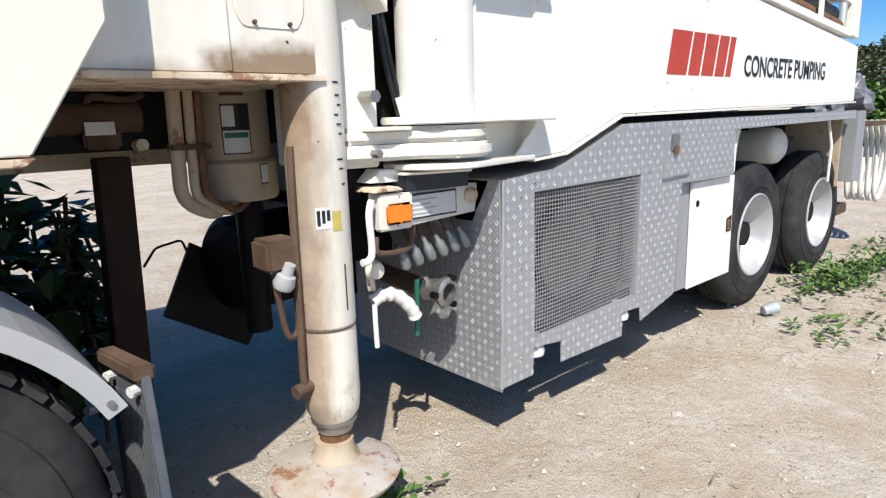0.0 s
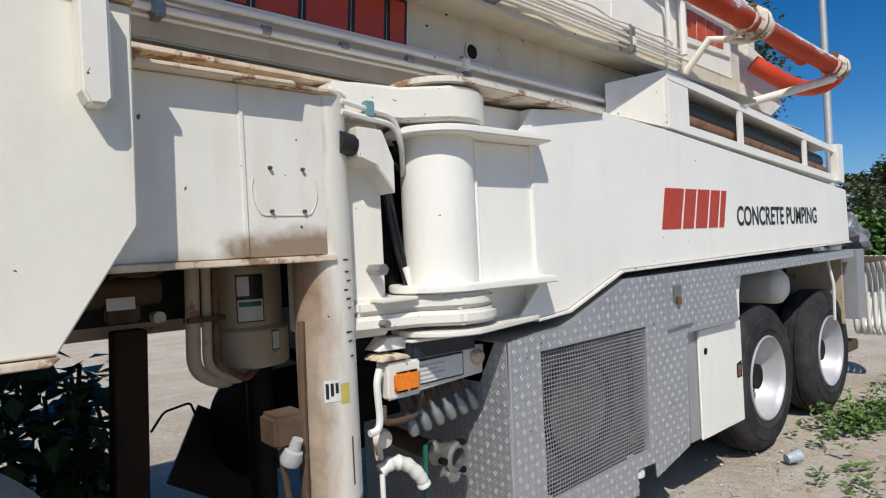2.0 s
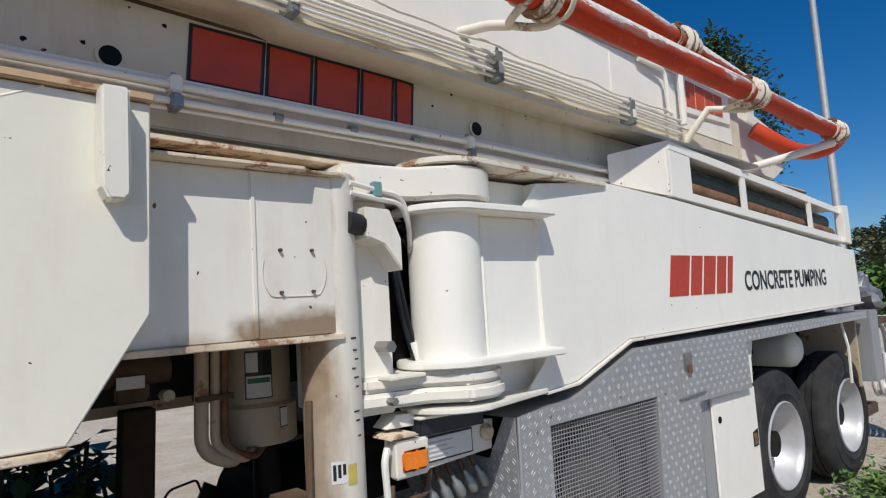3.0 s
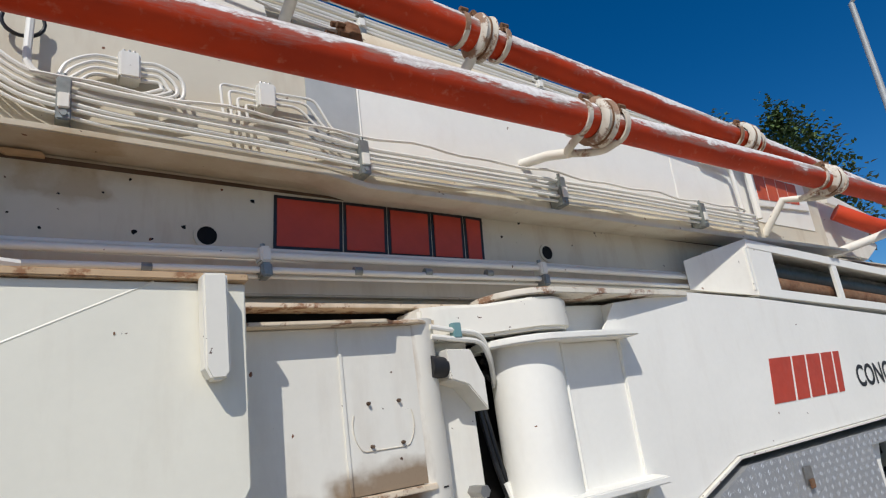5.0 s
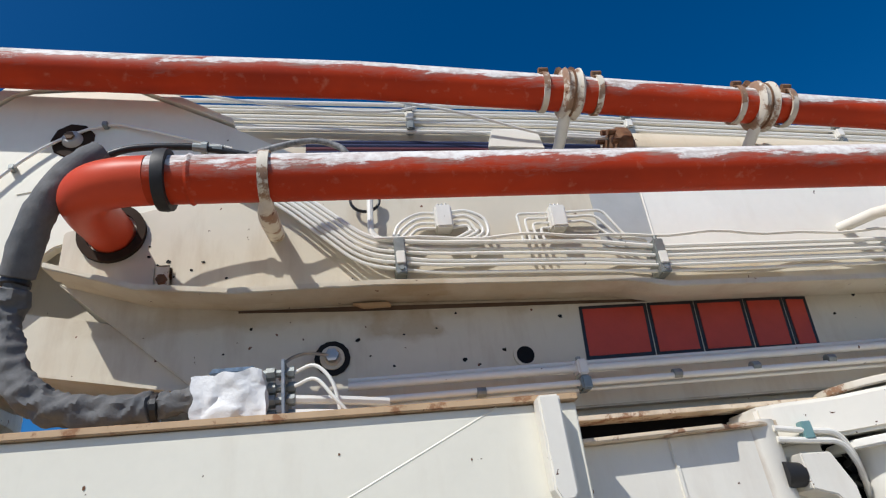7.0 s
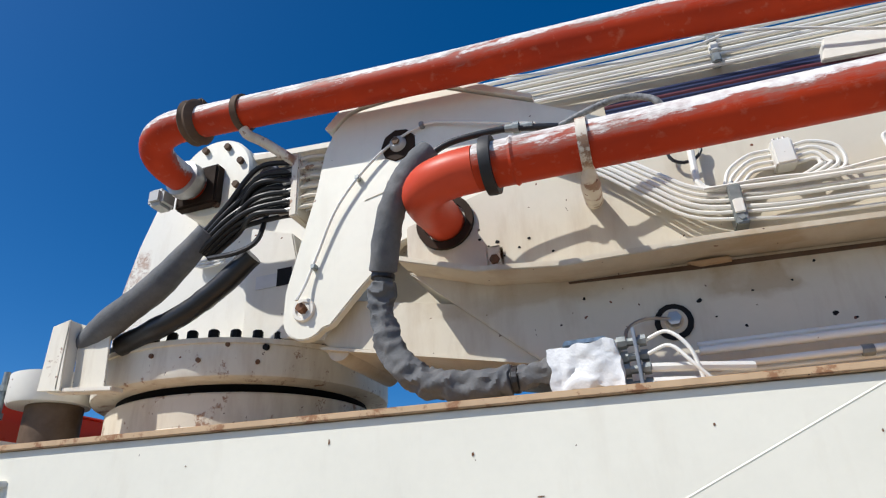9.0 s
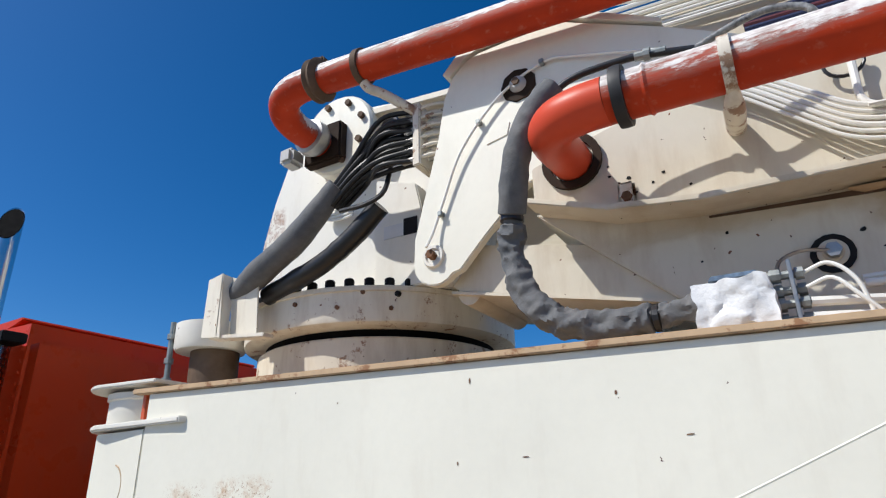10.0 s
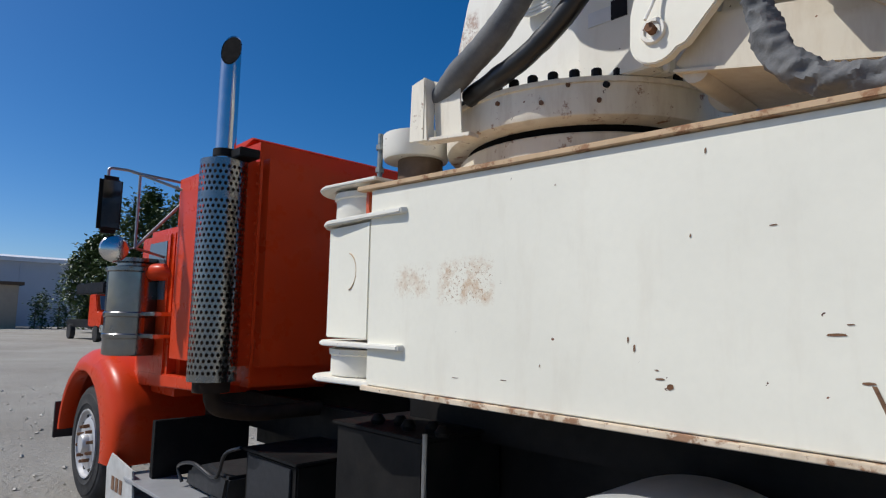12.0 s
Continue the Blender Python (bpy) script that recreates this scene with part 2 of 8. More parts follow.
leaf_dark = leaf_mat("dark_leaf", (0.035, 0.065, 0.018), (0.085, 0.13, 0.035))
leaf_weed = leaf_mat("weed_leaf", (0.05, 0.12, 0.02), (0.13, 0.21, 0.05))
leaf_grey = leaf_mat("olive_leaf", (0.07, 0.09, 0.04), (0.15, 0.17, 0.08))
stone_mat = leaf_mat("pebble", (0.30, 0.25, 0.19), (0.55, 0.50, 0.43))
twig_mat = leaf_mat("dry_twig", (0.20, 0.14, 0.08), (0.38, 0.30, 0.20))


def red_pipe_paint():
    """Red pipe whose sun-struck back has chalked and flaked to white."""
    m, nt, p = node_mat("flaking_red_pipe_paint")
    g = nt.nodes.new("ShaderNodeNewGeometry")
    s = nt.nodes.new("ShaderNodeSeparateXYZ")
    nt.links.new(g.outputs["Normal"], s.inputs[0])
    up = calc(nt, "ADD", s.outputs[2], calc(nt, "MULTIPLY", calc(nt, "SUBTRACT", noise_of(nt, 6.0, 8, 0.72, (0.4, 1.6, 1.6)), 0.5), 2.7))
    flake = ramp(nt, up, 0.05, 0.18)
    base = mixed(nt, ramp(nt, noise_of(nt, 3, 5), 0.3, 0.7), (0.52, 0.048, 0.010), (0.38, 0.035, 0.010))
    base = mixed(nt, calc(nt, "MULTIPLY", ramp(nt, noise_of(nt, 26, 5), 0.6, 0.75), 0.35), base, (0.55, 0.25, 0.16))
    dull = mixed(nt, ramp(nt, up, -0.35, 0.05), base, (0.36, 0.10, 0.07))
    col = mixed(nt, flake, dull, mixed(nt, ramp(nt, noise_of(nt, 30, 4), 0.4, 0.7), (0.80, 0.77, 0.72), (0.58, 0.50, 0.46)))
    grime = calc(nt, "MULTIPLY", ramp(nt, noise_of(nt, 9.0, 8, 0.75, (0.25, 2.2, 2.2)), 0.50, 0.60), calc(nt, "MULTIPLY", ramp(nt, up, -0.45, 0.0), ramp(nt, up, 0.75, 0.35)))
    col = mixed(nt, calc(nt, "MULTIPLY", grime, 0.8), col, mixed(nt, noise_of(nt, 24, 4), (0.20, 0.13, 0.10), (0.36, 0.28, 0.23)))
    nt.links.new(col, p.inputs["Base Color"])
    p.inputs["Roughness"].default_value = 0.5
    p.inputs["Specular IOR Level"].default_value = 0.15
    bump(nt, p, flake, 0.3, 0.003)
    return m


red_pipe = red_pipe_paint()


def ground_mat():
    m, nt, p = node_mat("packed_sandy_dirt")
    a = mixed(nt, ramp(nt, noise_of(nt, 1.3, 6, 0.6), 0.38, 0.62), (0.55, 0.45, 0.33), (0.66, 0.59, 0.49))
    a = mixed(nt, calc(nt, "MULTIPLY", ramp(nt, noise_of(nt, 4.5, 7, 0.7), 0.52, 0.66), 0.6), a, (0.72, 0.67, 0.58))
    co = nt.nodes.new("ShaderNodeTexCoord")
    sx = nt.nodes.new("ShaderNodeSeparateXYZ")
    nt.links.new(co.outputs["Object"], sx.inputs[0])
    gravel = mixed(nt, ramp(nt, noise_of(nt, 0.25, 6, 0.65), 0.35, 0.65), (0.25, 0.235, 0.205), (0.34, 0.325, 0.29))
    edge = calc(nt, "ADD", sx.outputs[0], calc(nt, "MULTIPLY", calc(nt, "SUBTRACT", noise_of(nt, 0.9, 5), 0.5), 1.2))
    side = calc(nt, "ADD", sx.outputs[1], calc(nt, "MULTIPLY", calc(nt, "SUBTRACT", noise_of(nt, 0.7, 5), 0.5), 1.0))
    far = mixed(nt, ramp(nt, edge, 0.5, -0.8), a, gravel)
    # Unseen ground behind the camera: darker gravel added to cut bounce light.
    far = mixed(nt, ramp(nt, side, -0.4, -1.6), far, gravel)
    b = mixed(nt, calc(nt, "MULTIPLY", ramp(nt, noise_of(nt, 22, 6, 0.7), 0.45, 0.72), 0.55), far, (0.42, 0.34, 0.245))
    c = mixed(nt, calc(nt, "MULTIPLY", ramp(nt, noise_of(nt, 140, 3), 0.56, 0.7), 0.5), b, (0.68, 0.63, 0.55))
    d = mixed(nt, specks(nt, 26, 0.16, 0.22), c, (0.22, 0.17, 0.12))
    nt.links.new(d, p.inputs["Base Color"])
    p.inputs["Roughness"].default_value = 0.95
    p.inputs["Specular IOR Level"].default_value = 0.15
    h = calc(nt, "ADD", noise_of(nt, 9, 8, 0.65), calc(nt, "MULTIPLY", noise_of(nt, 90, 4, 0.7), 0.35))
    bump(nt, p, h, 1.0, 0.045)
    return m


dirt = ground_mat()


# ---- building helpers ----
BASE = {}


def thing(name, loc, label, category, group="", kind=""):
    e = new(name)
    e.location = loc
    e.empty_display_size = 0.1
    BASE[e] = Matrix.Translation(-Vector(loc))
    return tagged(e, label, category, group, kind)


def part(name, bm, material, parent=None, label="", smooth=False):
    """Links a bmesh, in world coordinates, as one mesh object under a thing or a part."""
    me = bpy.data.meshes.new(name)
    bmesh.ops.recalc_face_normals(bm, faces=bm.faces)
    bm.to_mesh(me)
    bm.free()
    me.materials.append(material)
    if smooth:
        me.polygons.foreach_set("use_smooth", [True] * len(me.polygons))
        me.set_sharp_from_angle(angle=radians(38))
    ob = new(name, me)
    if parent is not None:
        ob.parent = parent
        ob.matrix_parent_inverse = BASE.get(parent, Matrix.Identity(4))
    return tagged(ob, label) if label else ob


def raw_part(name, verts, faces, material, parent=None, label="", smooth=False):
    me = bpy.data.meshes.new(name)
    me.from_pydata(verts, [], faces)
    me.materials.append(material)
    if smooth:
        me.polygons.foreach_set("use_smooth", [True] * len(me.polygons))
    ob = new(name, me)
    if parent is not None:
        ob.parent = parent
        ob.matrix_parent_inverse = BASE.get(parent, Matrix.Identity(4))
    return tagged(ob, label) if label else ob


def B():
    return bmesh.new()


def round_edges(bm, size, geom=None, segments=2):
    if size:
        edges = [e for e in (geom or bm.edges) if len(e.link_faces) == 2 and e.calc_face_angle(0) > 0.5]
        bmesh.ops.bevel(bm, geom=edges, offset=size, segments=segments, affect="EDGES", clamp_overlap=True)
    return bm


def box(x0, x1, y0, y1, z0, z1, r=0.004, bm=None):
    b = bmesh.new()
    bmesh.ops.create_cube(b, size=1.0)
    for v in b.verts:
        v.co = Vector((x0 if v.co.x < 0 else x1, y0 if v.co.y < 0 else y1, z0 if v.co.z < 0 else z1))
    round_edges(b, r)
    return merge(bm, b)


def merge(bm, b):
    if bm is None:
        return b
    me = bpy.data.meshes.new("tmp")
    b.to_mesh(me)
    b.free()
    bm.from_mesh(me)
    bpy.data.meshes.remove(me)
    return bm


def prism(points, lo, hi, axis="y", r=0.004, holes=(), bm=None):
    """A plate: outline (and holes) in the plane across the axis, from lo to hi along it."""
    def at(p, h):
        return {"y": (p[0], h, p[1]), "x": (h, p[0], p[1]), "z": (p[0], p[1], h)}[axis]
    b = bmesh.new()
    if holes:
        edges = []
        for loop in (points, *holes):
            vs = [b.verts.new(at(p, lo)) for p in loop]
            edges += [b.edges.new((vs[i], vs[(i + 1) % len(vs)])) for i in range(len(vs))]
        bmesh.ops.triangle_fill(b, edges=edges, use_beauty=True)
    else:
        b.faces.new([b.verts.new(at(p, lo)) for p in points])
    faces = b.faces[:]
    ext = bmesh.ops.extrude_face_region(b, geom=faces)
    shift = Vector(at((0, 0), hi)) - Vector(at((0, 0), lo))
    bmesh.ops.translate(b, verts=[g for g in ext["geom"] if isinstance(g, bmesh.types.BMVert)], vec=shift)
    bmesh.ops.recalc_face_normals(b, faces=b.faces)
    round_edges(b, r)
    return merge(bm, b)


def ring_frame(d):
    d = d.normalized()
    a = d.cross(Vector((0, 0, 1)) if abs(d.z) < 0.9 else Vector((1, 0, 0))).normalized()
    return a, d.cross(a).normalized()


def cyl(p0, p1, r0, r1=None, n=24, bm=None, bevel=0.0):
    p0, p1 = Vector(p0), Vector(p1)
    r1 = r0 if r1 is None else r1
    d = p1 - p0
    L = d.length
    prof = [(0, 0), (r0 - bevel, 0), (r0, bevel), (r1, L - bevel), (r1 - bevel, L), (0, L)] if bevel else [(0, 0), (r0, 0), (r1, L), (0, L)]
    return lathe(prof, p0, d, n, bm)


def lathe(profile, origin, axis, n=24, bm=None):
    """A turned body: profile of (radius, distance along the axis)."""
    b = bmesh.new()
    origin, axis = Vector(origin), Vector(axis).normalized()
    u, w = ring_frame(axis)
    rings = []
    for r, h in profile:
        c = origin + axis * h
        if r < 1e-6:
            rings.append([b.verts.new(c)])
        else:
            rings.append([b.verts.new(c + (u * math.cos(2 * math.pi * i / n) + w * math.sin(2 * math.pi * i / n)) * r) for i in range(n)])
    for a, c in zip(rings, rings[1:]):
        for i in range(n):
            j = (i + 1) % n
            if len(a) == 1 and len(c) == 1:
                continue
            if len(a) == 1:
                b.faces.new((a[0], c[i], c[j]))
            elif len(c) == 1:
                b.faces.new((a[i], c[0], a[j]))
            else:
                b.faces.new((a[i], c[i], c[j], a[j]))
    bmesh.ops.recalc_face_normals(b, faces=b.faces)
    return merge(bm, b)


def smooth_path(points, steps=6):
    """A Catmull-Rom curve through the points."""
    P = [Vector(p) for p in points]
    P = [2 * P[0] - P[1], *P, 2 * P[-1] - P[-2]]
    out = []
    for i in range(1, len(P) - 2):
        a, b, c, d = P[i - 1:i + 3]
        for k in range(steps):
            t = k / steps
            out.append(0.5 * ((2 * b) + (c - a) * t + (2 * a - 5 * b + 4 * c - d) * t * t + (3 * b - a - 3 * c + d) * t ** 3))
    out.append(P[-2])
    return out


def tube(points, r, n=10, bm=None, steps=0, radii=None):
    """A hose or rod swept along points; steps > 0 rounds the path."""
    pts = smooth_path(points, steps) if steps else [Vector(p) for p in points]
    b = bmesh.new()
    rings = []
    u = None
    for i, p in enumerate(pts):
        d = (pts[min(i + 1, len(pts) - 1)] - pts[max(i - 1, 0)]).normalized()
        if u is None:
            u, w = ring_frame(d)
        else:
            u = (u - d * u.dot(d)).normalized()
            w = d.cross(u)
        rr = radii(i / (len(pts) - 1)) if radii else r
        rings.append([b.verts.new(p + (u * math.cos(2 * math.pi * k / n) + w * math.sin(2 * math.pi * k / n)) * rr) for k in range(n)])
    for a, c in zip(rings, rings[1:]):
        for k in range(n):
            j = (k + 1) % n
            b.faces.new((a[k], c[k], c[j], a[j]))
    b.faces.new(rings[0][::-1])
    b.faces.new(rings[-1])
    bmesh.ops.recalc_face_normals(b, faces=b.faces)
    return merge(bm, b)


def bend(points, radius, steps=5):
    """A polyline with its inner corners rounded, as bent pipe is."""
    P = [Vector(p) for p in points]
    out = [P[0]]
    for a, b, c in zip(P, P[1:], P[2:]):
        r = min(radius, (b - a).length * 0.45, (c - b).length * 0.45)
        s, e = b + (a - b).normalized() * r, b + (c - b).normalized() * r
        for k in range(steps + 1):
            t = k / steps
            out.append(s * (1 - t) ** 2 + b * 2 * t * (1 - t) + e * t * t)
    return out + [P[-1]]


def arc(cx, cy, r, a0, a1, n):
    return [(cx + r * math.cos(radians(a0 + (a1 - a0) * i / n)), cy + r * math.sin(radians(a0 + (a1 - a0) * i / n))) for i in range(n + 1)]


def circle(cx, cy, r, n=24):
    return [(cx + r * math.cos(2 * math.pi * i / n), cy + r * math.sin(2 * math.pi * i / n)) for i in range(n)]


def bolt(x, y, z, r=0.012, d=(0, -1, 0), h=0.012):
    return cyl((x, y, z), Vector((x, y, z)) + Vector(d) * h, r, r * 0.92, 6)


def lerp(pts, x):
    """Height of a broken line at x."""
    for (a, u), (b, v) in zip(pts, pts[1:]):
        if x <= b:
            return u + (v - u) * (x - a) / (b - a)
    return pts[-1][1]


# ---- ground ----
def build_ground():
    xs = [-900, -300, -120, -60, -30, -16] + [-10 + 0.5 * i for i in range(45)] + [16, 30, 60, 120, 300, 900]
    ys = [-900, -300, -100, -40, -15, -6] + [-3 + 0.5 * i for i in range(31)] + [16, 25, 45, 100, 300, 900]
    vs, fs = [], []
    for y in ys:
        for x in xs:
            near = max(0.0, 1 - max(abs(x - 2), abs(y - 2)) / 14)
            vs.append((x, y, near * 0.035 * noise.noise(Vector((x * 0.7, y * 0.7, 0.3))) - 0.005))
    w = len(xs)
    for j in range(len(ys) - 1):
        for i in range(w - 1):
            fs.append((j * w + i, j * w + i + 1, (j + 1) * w + i + 1, (j + 1) * w + i))
    g = raw_part("ground", vs, fs, dirt, None, smooth=True)
    tagged(g, "packed pale sandy dirt yard with pebbles and scuffs", "ground", kind="structure")


build_ground()


# ---- front outrigger leg: a long white box along the truck ----
def build_front_leg():
    t = thing("front_outrigger", (-1.2, 2.05, 1.36), "long off-white steel outrigger leg folded along the truck, rusty edges", "outrigger")
    top = [(-2.86, 2.268), (0.42, 2.185)]
    body = prism([(-2.86, 1.385), (0.232, 1.37), (0.412, 1.655), (0.42, 2.185), (-2.86, 2.268)], 1.80, 2.30, r=0.004)
    part("body", body, white_leg, t)
    part("top_plate", prism([(-2.95, 2.272), (0.425, 2.188), (0.425, 2.208), (-2.95, 2.294)], 1.782, 2.32, r=0.003), rust_edge, t, "brown rusted top edge plate")
    part("bottom_lip", prism([(-2.88, 1.362), (0.215, 1.348), (0.238, 1.366), (-2.88, 1.383)], 1.782, 2.30, r=0.003), rust_light, t, "rust-stained bottom edge")
    part("end_plate", prism([(-2.865, 1.80), (-3.24, 1.835), (-3.24, 2.2), (-2.865, 2.2)], 1.585, 2.125, axis="z", r=0.004), white_leg, t)
    part("cover_outline", tube([(-3.05 + 0.075 * math.cos(a), 1.8115, 1.90 + 0.09 * math.sin(a)) for a in [radians(-75 + 15 * i) for i in range(11)]], 0.003, 6), rust_edge, t)
    for z0, z1, nm in ((2.135, 2.160, "hinge_plate"), (1.545, 1.570, "hinge_plate")):
        outline = [(-2.62, 1.770), (-2.60, 1.80), (-2.62, 2.2)] + arc(-3.14, 2.02, 0.24, 100, 258, 14)
        part(nm, prism(outline, z0, z1, axis="z", r=0.006), cream_beam, t)
    for z0, z1 in ((2.318, 2.336), (1.375, 1.398)):
        outline = [(-2.84, 1.80), (-2.84, 2.2)] + arc(-3.17, 2.02, 0.25, 100, 262, 14)
        part("hinge_plate", prism(outline, z0, z1, axis="z", r=0.005), cream_beam, t)
    for z0, z1 in ((2.165, 2.31), (1.402, 1.54)):
        part("hinge_drum", lathe([(0, 0), (0.195, 0), (0.20, 0.01), (0.20, (z1 - z0) * 0.7), (0.21, (z1 - z0) * 0.75), (0.21, z1 - z0 - 0.01), (0, z1 - z0)], (-3.12, 2.03, z0), (0, 0, 1), 40), cream_beam, t, smooth=True)
    part("red_band", box(-2.93, -2.905, 1.822, 1.84, 2.17, 2.30, 0.002), decal_orange, t, "orange stripe on the hinge")
    # weld seam, proud of the plate
    seam = [(0.19, 2.19), (-0.845, 1.721), (-0.85, 1.385)]
    part("weld_seam", tube([(x, 1.8035, z) for x, z in seam], 0.0050, 8), white_leg, t, smooth=True)
    part("stop_block", prism([(0.295, 1.955), (0.31, 1.925), (0.345, 1.925), (0.358, 1.94), (0.358, 2.20), (0.295, 2.20)], 1.738, 1.80, r=0.006), cream_beam, t)
    # scratches and chips down to the steel
    def mark(pts):
        b = B()
        f = b.faces.new([b.verts.new((x, 1.7985, z)) for x, z in pts])
        part("scratch", b, rust, t)
    for cx, cz, w, h in ((-1.02, 1.66, 0.075, 0.014), (-0.99, 1.685, 0.03, 0.006), (-1.55, 1.605, 0.012, 0.04), (-1.57, 1.63, 0.010, 0.03), (-1.47, 1.52, 0.05, 0.012), (-1.44, 1.50, 0.035, 0.03),
                         (-1.48, 1.545, 0.02, 0.008), (-0.96, 1.55, 0.05, 0.012), (-1.32, 2.17, 0.01, 0.03), (-1.37, 1.93, 0.008, 0.02), (-1.835, 2.145, 0.012, 0.007), (-0.875, 2.095, 0.012, 0.02),
                         (-1.15, 1.94, 0.035, 0.006), (-0.70, 1.975, 0.035, 0.007), (0.10, 2.06, 0.008, 0.014), (-0.25, 2.11, 0.01, 0.012), (-2.06, 1.47, 0.05, 0.005), (-2.3, 1.46, 0.06, 0.005), (-1.9, 1.53, 0.006, 0.02)):
        k = random.uniform(-0.4, 0.4)
        w, h = w * 0.6, h * 0.6
        mark([(cx - w / 2, cz - h * 0.3), (cx - w * 0.1, cz - h / 2 + k * h * 0.3), (cx + w / 2, cz - h * 0.2), (cx + w * 0.4, cz + h * 0.4), (cx + w * 0.05, cz + h / 2), (cx - w * 0.4, cz + h * 0.3)])
    mark([(-0.955, 1.545), (-0.945, 1.545), (-0.905, 1.44), (-0.915, 1.44)])
    # small red block of lettering below, drawn as plain bars
    part("red_mark", box(-0.31, -0.10, 1.796, 1.80, 1.60, 1.70, 0), decal_black, t)
    for i in range(4):
        part("red_bar", box(-0.30 + 0.05 * i, -0.262 + 0.05 * i, 1.793, 1.797, 1.61, 1.69, 0), decal_red, t)


build_front_leg()


# ---- rear outrigger: box, jack pole and foot ----
POLE = (1.055, 2.055)


def build_jack_beam():
    t = thing("outrigger_beam", (0.7, 2.1, 1.53), "cream steel outrigger beam with dirt-stained lower face", "outrigger")
    part("body", prism([(0.10, 1.96), (1.03, 1.96), (1.06, 1.975), (1.06, 2.55), (0.10, 2.55)], 1.56, 2.085, axis="z", r=0.006), cream_beam, t)
    part("bottom_lip", box(0.10, 1.05, 1.945, 2.55, 1.542, 1.562, 0.003), rust_light, t, "chipped rusty lower lip")
    part("top_lip", prism([(0.40, 1.898), (0.90, 1.898), (0.945, 1.935), (1.04, 1.93), (1.09, 1.96), (1.09, 2.55), (0.40, 2.55)], 2.083, 2.096, axis="z", r=0.003), rust_light, t, "rusted top edge")
    part("seam", box(0.742, 0.760, 1.954, 1.963, 1.565, 2.08, 0.004), cream_beam, t)
    pts = arc(0.885, 1.765, 0.11, 160, 380, 22)
    pts = [(x, max(z, 1.69)) for x, z in pts]
    part("cover_outline", tube([(x, 1.958, z) for x, z in pts], 0.0016, 6), cream_worn, t)
    for x, z in ((0.835, 1.703), (0.945, 1.703), (0.835, 1.835), (0.945, 1.835)):
        part("bolt", bolt(x, 1.961, z, 0.0065), brown_steel, t)
    # Black box stands in for the shade between beam and boom flange.
    part("gap_shade", box(0.42, 1.36, 2.20, 2.24, 2.097, 2.20, 0), soot_and_shade, t)
    part("lug", box(1.10, 1.155, 2.0, 2.05, 2.075, 2.11, 0.006), rust_light, t)
    return t


